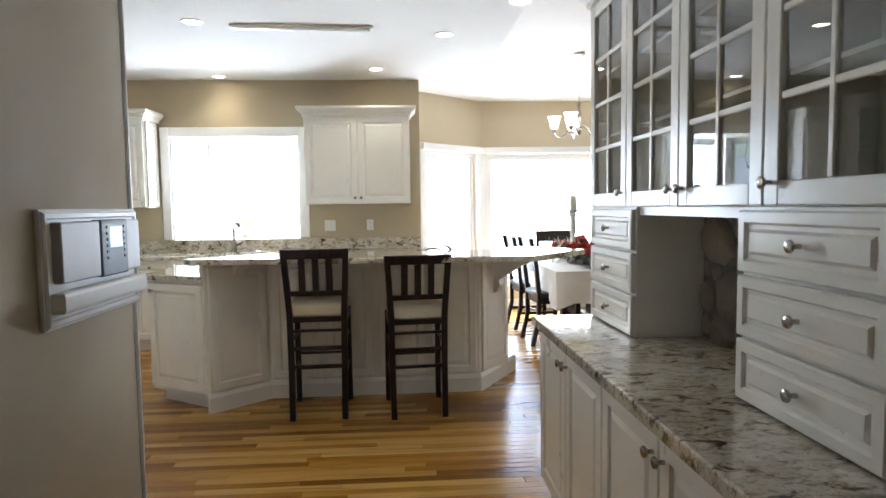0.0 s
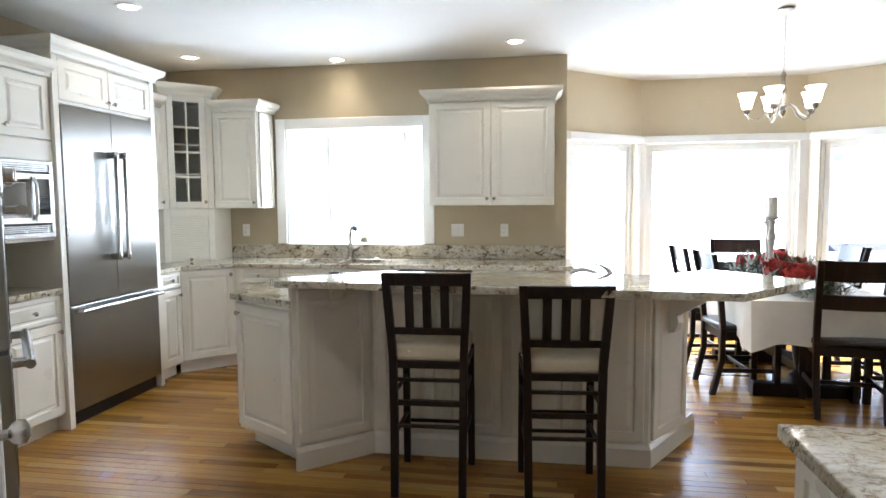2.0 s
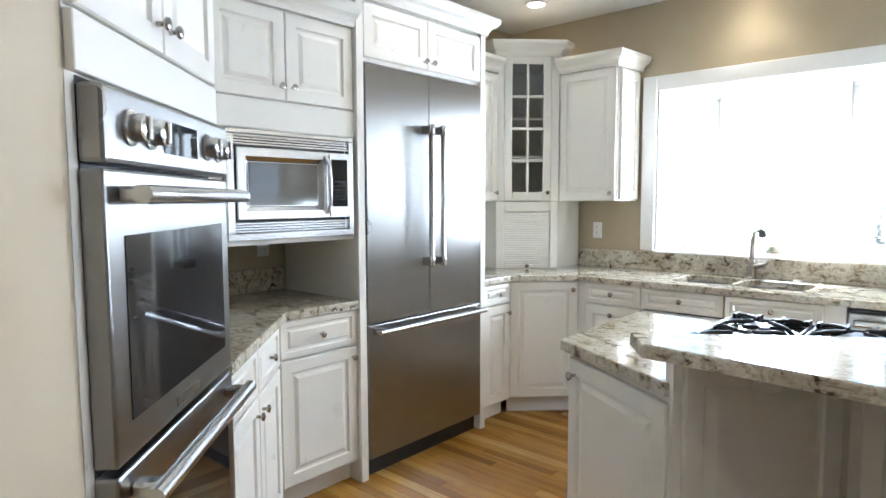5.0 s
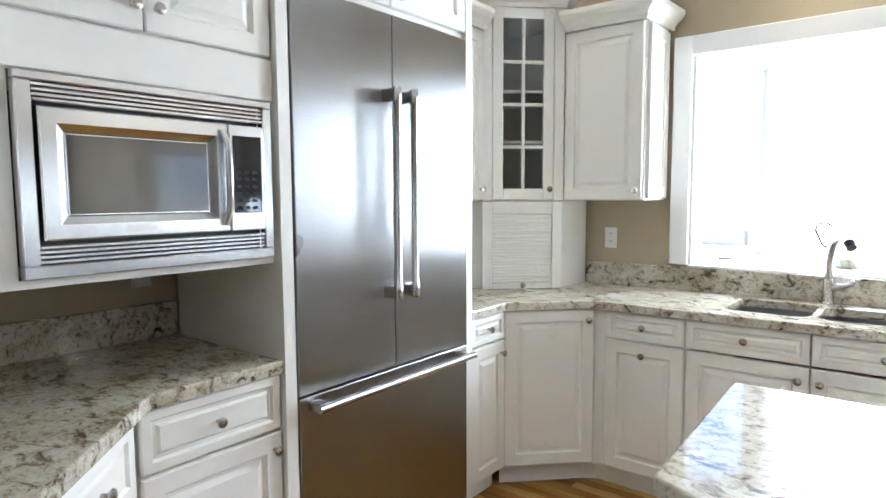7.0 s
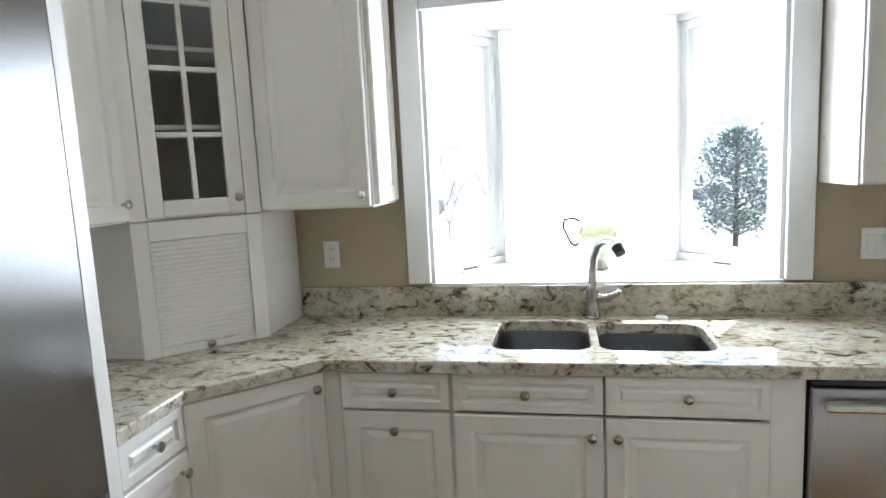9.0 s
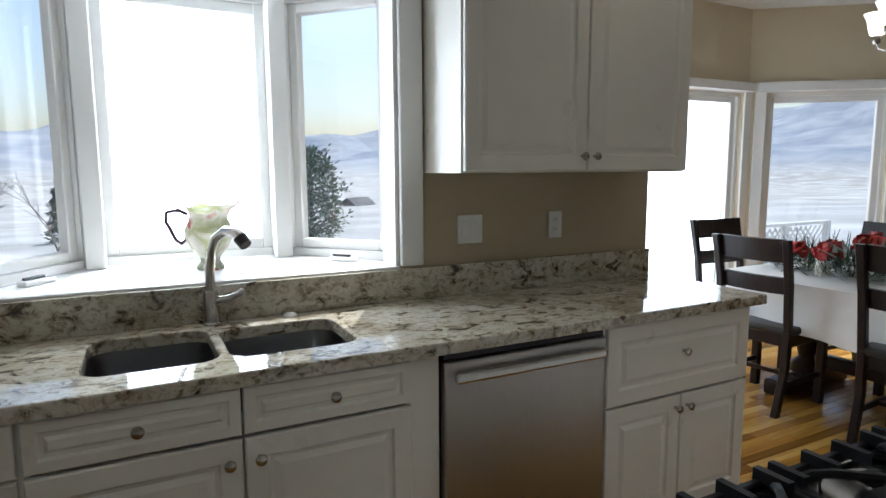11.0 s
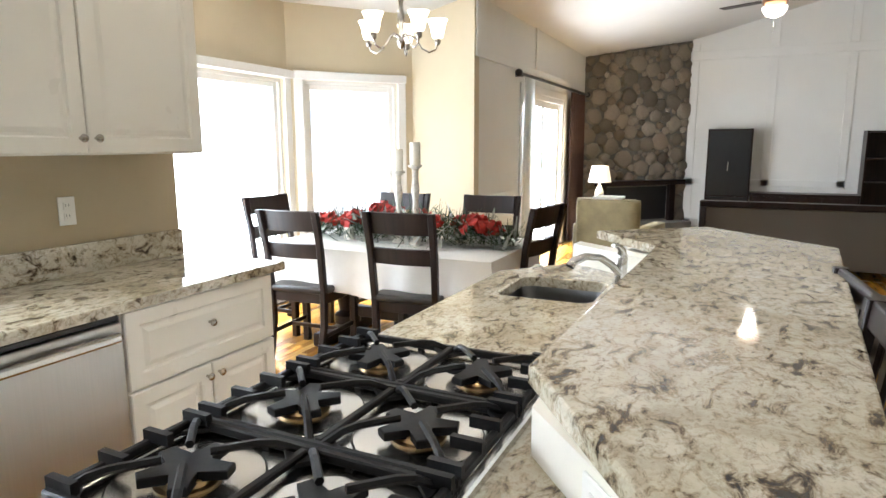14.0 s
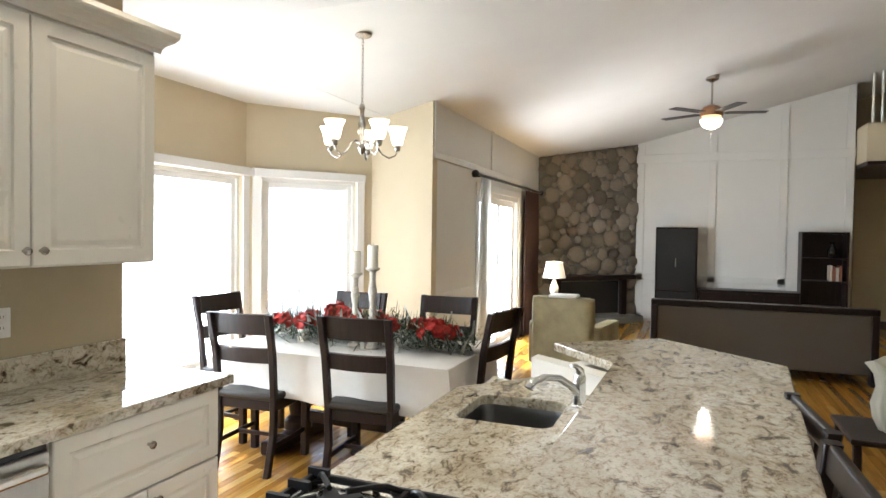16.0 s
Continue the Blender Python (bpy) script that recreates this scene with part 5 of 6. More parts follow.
for sy in (-0.5, 0.5):
    bm = lathe([(0.10, 0.10), (0.10, 0.16), (0.06, 0.20), (0.08, 0.30), (0.085, 0.40), (0.05, 0.50), (0.055, 0.56), (0.09, 0.62), (0.09, 0.715)], 18, pose(0, sy, 0))
    part("pedestal", bm, DARKOAK, tb, "", True)
    part("foot", prism([(-0.36, sy - 0.05), (0.36, sy - 0.05), (0.36, sy + 0.05), (-0.36, sy + 0.05)], 0.0, 0.10, 0.015), DARKOAK, tb)
part("stretcher", box(-0.035, -0.45, 0.16, 0.035, 0.45, 0.24, 0.008), DARKOAK, tb)


def tablecloth():
    """A cloth over the table whose hanging sides fall in folds."""
    bm = bmesh.new()
    w, d, n = (TX1 - TX0) / 2, (TY1 - TY0) / 2, 96
    rim = []
    per = [(-w, -d), (w, -d), (w, d), (-w, d)]
    tot = 4 * (w + d)
    for k in range(n):
        s = tot * k / n
        for (x0, y0), (x1, y1) in zip(per, per[1:] + per[:1]):
            L = math.hypot(x1 - x0, y1 - y0)
            if s <= L:
                u = s / L
                rim.append((x0 + (x1 - x0) * u, y0 + (y1 - y0) * u, (x1 - x0) / L, (y1 - y0) / L, min(s, L - s)))
                break
            s -= L
    rings = [[bm.verts.new((x * 0.97, y * 0.985, 0.0)) for x, y, *_ in rim]]
    for j in range(8):
        t = j / 7
        ring = []
        for k, (x, y, tx, ty, cd) in enumerate(rim):
            ny = Vector((ty, -tx))
            fold = 0.016 * math.sin(k * 0.95 + 0.6 * math.sin(k * 0.37)) * t + 0.03 * t * max(0, 1 - cd / 0.14)
            sag = -0.30 * t - 0.05 * t * max(0, 1 - cd / 0.18) + 0.008 * math.sin(k * 0.6) * t
            ring.append(bm.verts.new((x + ny.x * (fold + 0.005), y + ny.y * (fold + 0.005), -0.003 + sag)))
        rings.append(ring)
    for a, b in zip(rings, rings[1:]):
        for k in range(n):
            bm.faces.new((a[k], a[(k + 1) % n], b[(k + 1) % n], b[k]))
    bm.faces.new(rings[0])
    bmesh.ops.translate(bm, verts=bm.verts, vec=((TX0 + TX1) / 2, (TY0 + TY1) / 2, 0.756))
    return bm


solid("tablecloth", tablecloth(), CLOTH, "white linen tablecloth falling in folds over the table", "tablecloth", smooth=True)

# ---- centrepiece ----
RED = plain("red_petal", (0.42, 0.022, 0.015), 0.6, 0.0, 0.3, 25)
PINE = plain("pine_needle", (0.045, 0.075, 0.035), 0.7, 0.0, 0.35, 30)
FROST = plain("frosted_leaf", (0.45, 0.47, 0.44), 0.7, 0.0, 0.2, 30)
WAX = plain("ivory_wax", (0.80, 0.76, 0.66), 0.5, 0.0, 0.03, 8)
OLDWHITE = plain("distressed_white_paint", (0.60, 0.57, 0.50), 0.7, 0.0, 0.25, 40, 0.4)
rg = random.Random(11)
cp_ = thing("centrepiece", "long garland of pine with red blooms and frosted leaves", "centrepiece", pose(2.0, 6.66, 0.758) @ Matrix.Diagonal((1.15, 1.12, 1.2, 1.0)))


def needles(count, length, r, spread):
    bm = bmesh.new()
    for _ in range(count):
        y = rg.uniform(-1, 1)
        wd = spread * (1 - 0.55 * y * y)
        p = Vector((rg.gauss(0, wd * 0.5), y * 0.72, rg.uniform(0.012, 0.15) * (1 - 0.5 * y * y)))
        d = Vector((rg.gauss(0, 1), rg.gauss(0, 0.8), rg.uniform(-0.15, 0.9))).normalized()
        q = p + d * rg.uniform(0.5, 1) * length
        q.z = max(q.z, 0.006)
        sd = d.cross(Vector((0.3, 0.2, 1))).normalized() * r
        v = [bm.verts.new(c) for c in (p - sd, p + sd, q + sd * 0.3, q - sd * 0.3)]
        bm.faces.new(v)
    return bm


tagged(part("greenery", needles(2300, 0.15, 0.004, 0.21), PINE, cp_, "dark pine sprigs"), kind="stuff")
tagged(part("frosted_leaves", needles(380, 0.12, 0.013, 0.23), FROST, cp_, "pale frosted leaves"), kind="stuff")
for x, y, z, r in ((-0.10, -0.52, 0.08, 0.075), (-0.04, -0.60, 0.07, 0.05), (-0.12, -0.22, 0.09, 0.065), (0.06, -0.34, 0.08, 0.05), (-0.06, 0.05, 0.11, 0.07), (0.05, 0.22, 0.12, 0.075), (-0.12, 0.34, 0.09, 0.06), (-0.08, 0.55, 0.07, 0.06), (0.08, 0.42, 0.09, 0.05), (0.10, -0.05, 0.10, 0.055)):
    bm = bmesh.new()
    for k in range(34):
        r *= 1.0 if k else 1.3
        a, el = rg.uniform(0, 2 * math.pi), rg.uniform(0.0, 1.45)
        d = Vector((math.cos(a) * math.cos(el), math.sin(a) * math.cos(el), math.sin(el)))
        t = d.cross(Vector((0, 0, 1)))
        t = t.normalized() if t.length > 0.01 else Vector((1, 0, 0))
        u = d.cross(t)
        c = d * r * rg.uniform(0.45, 0.95)
        w = r * rg.uniform(0.3, 0.5)
        vs = [bm.verts.new(c + t * w * math.cos(b) + u * w * 0.8 * math.sin(b) + d * 0.012 * math.cos(2 * b)) for b in [2 * math.pi * i / 6 for i in range(6)]]
        bm.faces.new(vs)
    part("bloom", bm, RED, cp_, "red cloth bloom", m=pose(x, y, z + 0.02))
for x, y, h in ((1.90, 6.67, 0.50), (1.87, 6.52, 0.545)):
    cs = thing("candlestick", "turned distressed white candlestick with a pillar candle", "candlestick", pose(x, y, 0.758), "candlesticks")
    part("stem", lathe([(0.05, 0), (0.052, 0.012), (0.04, 0.022), (0.022, 0.04), (0.03, 0.08), (0.034, 0.13), (0.022, h * 0.45), (0.018, h * 0.55), (0.03, h * 0.7), (0.02, h * 0.82), (0.022, h - 0.03), (0.048, h - 0.012), (0.05, h)], 20), OLDWHITE, cs, "", True)
    part("candle", lathe([(0.036, h), (0.036, h + 0.145), (0.030, h + 0.15), (0.004, h + 0.144)], 20), WAX, cs, "ivory pillar candle", True)
    part("wick", tube([(0, 0, h + 0.143), (0.001, 0, h + 0.158)], 0.0015, 5), BLACK, cs)
for x, y, h in ((1.92, 7.10, 0.13), (2.12, 6.30, 0.11)):
    pc = thing("pillar_candle", "ivory pillar candle standing in the garland", "candle", pose(x, y, 0.758), "pillar candles")
    part("candle", lathe([(0.04, 0), (0.04, h + 0.05), (0.034, h + 0.055), (0.004, h + 0.05)], 20), WAX, pc, "", True)
    part("wick", tube([(0, 0, h + 0.05), (0.001, 0, h + 0.064)], 0.0015, 5), BLACK, pc)

# ---- chandelier ----
cd = thing("chandelier", "brushed nickel five-arm chandelier with frosted bell shades", "chandelier", pose(1.97, 6.67, vault(6.67) + 0.004))
part("canopy", lathe([(0.065, -0.001), (0.06, -0.012), (0.03, -0.025), (0.008, -0.03)], 22), NICKEL, cd, "", True)
for k in range(20):
    bm = bmesh.new()
    pts = [(0.008 * math.cos(a), 0, 0.014 * math.sin(a)) for a in [2 * math.pi * i / 8 for i in range(9)]]
    part("chain_link", add_tube(bm, pts, 0.0022, 5), NICKEL, cd, m=pose(0, 0, -0.042 - k * 0.0225, 0, 0, 90 * (k % 2)))
part("column", lathe([(0.006, -0.360), (0.014, -0.365), (0.022, -0.390), (0.014, -0.410), (0.016, -0.450), (0.026, -0.500), (0.018, -0.580), (0.012, -0.630), (0.03, -0.660), (0.02, -0.690), (0.005, -0.710)], 16), NICKEL, cd, "", True, pose(0, 0, -0.1125))
for k in range(5):
    a = radians(72 * k + 20)
    ca, sa = math.cos(a), math.sin(a)
    arm = part("arm", tube([(r * ca, r * sa, z) for r, z in ((0.015, -0.630), (0.06, -0.615), (0.10, -0.640), (0.14, -0.700), (0.19, -0.725), (0.235, -0.705), (0.25, -0.665))], 0.0065, 8), NICKEL, cd, "", True, pose(0, 0, -0.1125))
    part("socket", lathe([(0.016, -0.675), (0.022, -0.660), (0.022, -0.635), (0.016, -0.630)], 14, pose(0.25 * ca, 0.25 * sa, 0)), NICKEL, arm, "", True)
    part("shade", lathe([(0.022, -0.635), (0.036, -0.625), (0.045, -0.590), (0.052, -0.550), (0.07, -0.510), (0.066, -0.512), (0.048, -0.550), (0.041, -0.590), (0.03, -0.622)], 22, pose(0.25 * ca, 0.25 * sa, 0), caps=False), SHADE, arm, "lit frosted glass bell shade", True)

# ---- buffet unit in the passage ----
BX, BY0, BY1 = 0.785, 1.38, 3.135
bu_ = thing("base_cabinet", "white buffet base cabinets with raised-panel doors", "cabinet", pose(BX, BY1, 0, 0, 0, -90))
BL = BY1 - BY0
part("body", box(0, 0.001, 0.10, BL, 0.495, 0.812), WHITE, bu_)
part("toe_kick", box(0.02, 0.055, 0, BL, 0.075, 0.10), WHITE, bu_)
part("side_panel", add_panel(bmesh.new(), 0.02, 0.475, 0.12, 0.80, raised(0.6, 0.74), 0.0), WHITE, bu_, m=pose(0, 0.495, 0, 0, 0, -90) @ pose(0, 0, 0))
for i in range(4):
    x0 = 0.02 + i * (BL - 0.03) / 4
    x1 = x0 + (BL - 0.03) / 4 - 0.006
    door_front(bu_, x0, x1, 0.115, 0.803, (x1 - 0.03 if i % 2 == 0 else x0 + 0.03, 0.74))
counter("countertop", "polished granite buffet worktop", [(0.735, BY0), (1.282, BY0), (1.282, 3.155), (0.735, 3.155)], 0.813, 0.85)
bh = thing("hutch", "white glass-door hutch with drawers on the buffet worktop", "cabinet", pose(1.02, 3.14, 0.85, 0, 0, -90))
HB = 0.49
for x0 in (0.005, 1.225):
    bm = box(x0, 0.001, 0, x0 + 0.50, 0.26, HB)
    part("drawer_box", bm, WHITE, bh)
    for k in range(3):
        door_front(bh, x0 + 0.004, x0 + 0.496, 0.006 + k * 0.162, 0.158 + k * 0.162, (x0 + 0.25, 0.083 + k * 0.162), "drawer")
HL, HT = 1.78, 1.35
for nm, b in (("bottom_panel", (0, 0.001, HB + 0.002, HL, 0.26, HB + 0.022)), ("top_panel", (0, 0.001, HT, HL, 0.26, HT + 0.02)), ("back_panel", (0, 0.245, HB + 0.022, HL, 0.26, HT))):
    part(nm, box(*b), WHITE, bh)
for x in (0.0, 0.445, 0.89, 1.335, HL - 0.018):
    part("divider", box(x, 0.002, HB + 0.022, x + 0.018, 0.245, HT), WHITE, bh)
for z in (HB + 0.30, HB + 0.57):
    part("shelf", box(0.02, 0.03, z, HL - 0.02, 0.244, z + 0.012), WHITE, bh)
for i in range(4):
    x0 = 0.004 + i * 0.444
    glass_front(bh, x0, x0 + 0.438, HB + 0.004, HT + 0.015, 2, 4, (x0 + 0.408 if i < 2 else x0 + 0.03, HB + 0.057))
part("bottom_rail", box(0.51, 0.01, HB - 0.028, 1.22, 0.03, HB), WHITE, bh)
crown(bh, [(0.0, 0.26), (0.0, -0.02), (HL, -0.02)], HT + 0.015)
glassware = [(0.12, 0.13, HB + 0.022), (0.25, 0.15, HB + 0.022), (0.33, 0.11, HB + 0.022), (0.60, 0.14, HB + 0.022), (0.75, 0.14, HB + 0.022), (1.05, 0.14, HB + 0.022), (1.20, 0.15, HB + 0.312), (0.7, 0.14, HB + 0.312)]
gob = mesh_of(lathe([(0.03, 0.0), (0.032, 0.003), (0.006, 0.008), (0.005, 0.07), (0.03, 0.09), (0.036, 0.12), (0.032, 0.16), (0.030, 0.16), (0.034, 0.12), (0.028, 0.092)], 16), "goblet", GLASS, True)
hm = bh.matrix_world
for x, y, z in glassware:
    g = part("goblet", gob, None, None, m=hm @ pose(x, y, z))
    tagged(g, "clear stemmed glass standing in the hutch", "glass", "glasses in the hutch")
# river stones behind the buffet
STONE, _n, _b = material("river_stone", 0.75)
_oi = _n.nodes.new("ShaderNodeObjectInfo")
_tone = ramp(_n, _oi.outputs["Random"], [(0.0, (0.15, 0.125, 0.095)), (0.3, (0.27, 0.235, 0.18)), (0.6, (0.35, 0.31, 0.245)), (0.85, (0.27, 0.21, 0.15)), (1.0, (0.46, 0.42, 0.35))])
_sp = ramp(_n, noise_tex(_n, coords(_n), 14, 6, 0.65), [(0.3, (0.55, 0.53, 0.5)), (0.7, (1, 1, 1))])
_n.links.new(mixed(_n, 0.85, _tone, _sp, "MULTIPLY"), _b.inputs["Base Color"])
bump(_n, _b, noise_tex(_n, coords(_n), 22, 6, 0.7), 0.5, 0.01)
MORTAR = plain("grey_mortar", (0.17, 0.16, 0.14), 0.95, 0.0, 0.2, 60, 0.6)
srg = random.Random(3)
STONE_MESHES = []
for k in range(14):
    bm = bmesh.new()
    n = srg.choice((7, 8, 9))
    base = [(math.cos(2 * math.pi * i / n + srg.uniform(-0.15, 0.15)) * srg.uniform(0.82, 1.05), math.sin(2 * math.pi * i / n) * srg.uniform(0.82, 1.05)) for i in range(n)]
    rings = []
    for sc, y in ((1.0, 0.02), (0.98, -0.25), (0.82, -0.75), (0.45, -1.0)):
        rings.append([bm.verts.new((x * sc, y + srg.uniform(-0.07, 0.07) * (sc < 1), z * sc)) for x, z in base])
    for a, b in zip(rings, rings[1:]):
        for i in range(n):
            bm.faces.new((a[i], a[(i + 1) % n], b[(i + 1) % n], b[i]))
    bm.faces.new(rings[-1])
    STONE_MESHES.append(mesh_of(bm, "stone", STONE, True))


def stone_face(parent, x0, x1, z0, top, size, skip=None):
    """Rounded stones packed over a face at local y 0; top: height as a function of x."""
    placed = []
    tries = 0
    while tries < 9000 and len(placed) < 290:
        tries += 1
        r = size * (1.35 if tries < 500 else 1.0 if tries < 1800 else 0.72 if tries < 4500 else 0.48) * srg.uniform(0.85, 1.15)
        x, z = srg.uniform(x0 + r * 0.6, x1 - r * 0.6), srg.uniform(z0 + r * 0.5, z0 + 4)
        if z + r * 0.7 > top(x) or (skip and skip(x, z, r)):
            continue
        if all((x - a) ** 2 + ((z - b) * 1.12) ** 2 > ((r + c) * 0.81) ** 2 for a, b, c in placed):
            placed.append((x, z, r))
    for x, z, r in placed:
        part("stone", srg.choice(STONE_MESHES), None, parent, m=pose(x, 0.004, z, 0, srg.uniform(-25, 25), 0) @ Matrix.Diagonal((r * 1.08, min(0.05, r * 0.5), r * srg.uniform(0.9, 1.04), 1)))


bs = thing("stone_backsplash", "rounded river stone facing behind the buffet worktop", "backsplash", pose(1.283, 2.63, 0.851, 0, 0, -90), kind="structure")
part("mortar", box(0, -0.006, 0, 0.72, 0.0, HB - 0.03), MORTAR, bs)
stone_face(bs, 0.0, 0.72, 0.0, lambda x: HB - 0.03, 0.085)
plate("white outlet on the stone behind the buffet", pose(1.24, 2.22, 1.03, 0, 0, -90), 0.07, "outlet")

# ---- intercom ----
ic = thing("intercom", "white wall intercom panel with a blue-grey keypad and screen", "intercom", pose(-0.599, 1.945, 1.10, 0, 0, 90) @ Matrix.Diagonal((1.07, 1.0, 1.15, 1.0)))
part("housing", box(-0.21, -0.012, 0.0, 0.21, 0.0, 0.225, 0.004, 2), PLASTIC, ic)
part("bezel", add_panel(bmesh.new(), -0.205, 0.205, 0.005, 0.22, [(0.0, -0.014), (0.004, -0.018), (0.012, -0.018), (0.016, -0.010)], -0.010), PLASTIC, ic)
GREYP = plain("blue_grey_plastic", (0.10, 0.125, 0.155), 0.45, 0.0, 0.05, 20, 0.0)
LIGHTGREY = plain("silver_grey_plastic", (0.50, 0.48, 0.47), 0.4, 0.0, 0.03, 20, 0.0)
part("speaker", box(-0.175, -0.034, 0.085, -0.02, -0.010, 0.20, 0.003), LIGHTGREY, ic, "plain grey speaker cover")
kp = part("keypad", box(-0.018, -0.036, 0.082, 0.11, -0.010, 0.202, 0.003), GREYP, ic, "blue-grey keypad")
SCREEN, _n, _b = material("backlit_screen", 0.25)
_b.inputs["Base Color"].default_value = (0.35, 0.45, 0.5, 1)
_b.inputs["Emission Color"].default_value = (0.6, 0.85, 1.0, 1)
_b.inputs["Emission Strength"].default_value = 0.15
part("screen", box(0.018, -0.038, 0.142, 0.078, -0.0355, 0.186), SCREEN, kp, "pale lit screen")
for k in range(6):
    for x in (0.004, 0.088):
        part("button", box(x, -0.0385, 0.118 + k * 0.013, x + 0.008, -0.0358, 0.124 + k * 0.013), BLACK, kp)
part("cover", box(0.112, -0.030, 0.085, 0.19, -0.010, 0.20, 0.003), LIGHTGREY, ic, "plain grey cover")
part("chute", prism([(-0.19, -0.045), (0.19, -0.045), (0.20, -0.012), (-0.20, -0.012)], 0.03, 0.07, 0.008), PLASTIC, ic, "rounded white ledge")

# ---- living room ----
# applied mouldings on the panelled walls
def moulding(name, rects, m, label):
    bm = bmesh.new()
    for x0, z0, x1, z1 in rects:
        add_box(bm, x0, -0.018, z0, x1, 0.0, z1, 0.004)
    ob = part(name, bm, PANEL, None)
    ob.matrix_basis = m
    return tagged(ob, label, "trim", kind="structure")


rects = []
for y in (6.9 - 5.36, 6.9 - 4.17, 6.9 - 3.08, 6.9 - 2.14):
    rects.append((y - 0.06, 0.0, y + 0.06, 2.85))
    rects.append((y - 0.06, 3.0, y + 0.06, vault(LY - y) + 0.05))
rects += [(0.0, 2.852, 4.83, 2.998), (0.0, 0.74, 4.83, 0.85), (0.0, 0.0, 4.83, 0.14)]
moulding("trim_panels_east", rects, pose(LX - 0.001, LY, 0, 0, 0, -90), "white batten mouldings on the tall wall")
moulding("trim_panels_north", [(0.02, 2.27, 4.2, 2.34), (0.02, 2.34, 0.09, 2.85), (1.9, 2.34, 1.97, 2.85), (0.02, 0.0, 1.1, 0.14), (0.02, 0.85, 1.1, 0.92)], pose(3.785, LY - 0.001, 0), "white batten mouldings over the sliding door")
# corner fireplace
F0, F1 = Vector((8.37, 6.895)), Vector((9.895, 5.43))
fang = math.degrees(math.atan2(F1.y - F0.y, F1.x - F0.x))
FLn = (F1 - F0).length
fp = thing("fireplace", "floor to ceiling corner fireplace of rounded river stone", "fireplace", pose(F0.x, F0.y, 0, 0, 0, fang))


def ftop(x):
    return vault(F0.y + (F1.y - F0.y) * x / FLn) - 0.01


bm = bmesh.new()
OP = (0.45, 1.75, 0.15, 0.72)
for x0, x1, a, b0, b1 in ((0, OP[0], 0, ftop(0), ftop(OP[0])), (OP[1], FLn, 0, ftop(OP[1]), ftop(FLn)), (OP[0], OP[1], OP[3], ftop(OP[0]), ftop(OP[1])), (OP[0], OP[1], 0, OP[2], OP[2])):
    slab(bm, [bm.verts.new(c) for c in ((x0, 0, a), (x1, 0, a), (x1, 0, b1), (x0, 0, b0))], (0, 0.1, 0))
part("mortar", bm, MORTAR, fp)
stone_face(fp, 0.0, FLn, 0.0, ftop, 0.115, lambda x, z, r: OP[0] - r * 0.8 < x < OP[1] + r * 0.8 and OP[2] - r * 0.8 < z < OP[3] + r * 0.9)
part("firebox", box(OP[0], 0.02, OP[2], OP[1], 0.5, OP[3]), BLACK, fp, "black firebox")
part("mantel", box(0.22, -0.20, 0.76, FLn - 0.14, -0.0, 0.84, 0.008), DARKOAK, fp, "dark wood mantel shelf")
part("surround", box(OP[0] - 0.12, -0.07, 0.0, OP[0], 0.02, 0.76, 0.004), DARKOAK, fp)
part("surround", box(OP[1], -0.07, 0.0, OP[1] + 0.12, 0.02, 0.76, 0.004), DARKOAK, fp)
part("hearth", box(0.1, -0.35, 0.0, FLn - 0.1, -0.001, 0.12, 0.01), MORTAR, fp)
# curtain and rod
rod = thing("curtain_rod", "black curtain rod with round finials over the sliding door", "curtain rod", pose(4.86, LY - 0.09, 2.215))
part("pole", lathe([(0.018, 0.0), (0.018, 3.3)], 14, pose(0, 0, 0, 0, 90, 0)), BLACK, rod, "", True)
for x in (-0.04, 3.34):
    bm = bmesh.new()
    bmesh.ops.create_icosphere(bm, subdivisions=2, radius=0.045, matrix=pose(x, 0, 0))
    part("finial", bm, BLACK, rod, "", True)
for x in (0.12, 3.12):
    part("bracket", box(x - 0.012, 0.0, -0.025, x + 0.012, 0.09, 0.0), BLACK, rod)


def curtain(name, label, x0, x1, mat, folds):
    bm = bmesh.new()
    n = folds * 8
    rows = [(2.19, 0.6), (1.6, 0.9), (0.9, 1.0), (0.02, 1.1)]
    grid = []
    for z, k in rows:
        grid.append([bm.verts.new((x0 + (x1 - x0) * i / n, LY - 0.09 + 0.035 * k * math.sin(2 * math.pi * i / 8), z)) for i in range(n + 1)])
    for a, b in zip(grid, grid[1:]):
        for i in range(n):
            bm.faces.new((a[i], a[i + 1], b[i + 1], b[i]))
    bmesh.ops.solidify(bm, geom=bm.faces[:], thickness=0.003)
    return solid(name, bm, mat, label, "curtain", smooth=True)


curtain("curtain", "brown drape hanging in folds beside the sliding door", 7.20, 7.95, plain("brown_drape", (0.10, 0.055, 0.045), 0.9, 0.0, 0.15, 90), 6)
SHEER, _n, _b = material("white_sheer", 0.9)
_b.inputs["Base Color"].default_value = (0.8, 0.79, 0.77, 1)
_tr = node(_n, "ShaderNodeBsdfTranslucent", Color=(0.9, 0.9, 0.88, 1))
_mx = node(_n, "ShaderNodeMixShader", Fac=0.65)
_n.links.new(_b.outputs[0], _mx.inputs[1])
_n.links.new(_tr.outputs[0], _mx.inputs[2])
_n.links.new(_mx.outputs[0], _n.nodes["Material Output"].inputs[0])
_n.links.new(noise_tex(_n, coords(_n), 80, 3), _b.inputs["Roughness"])
curtain("sheer_curtain", "white sheer curtain gathered beside the sliding door", 5.08, 5.36, SHEER, 4)
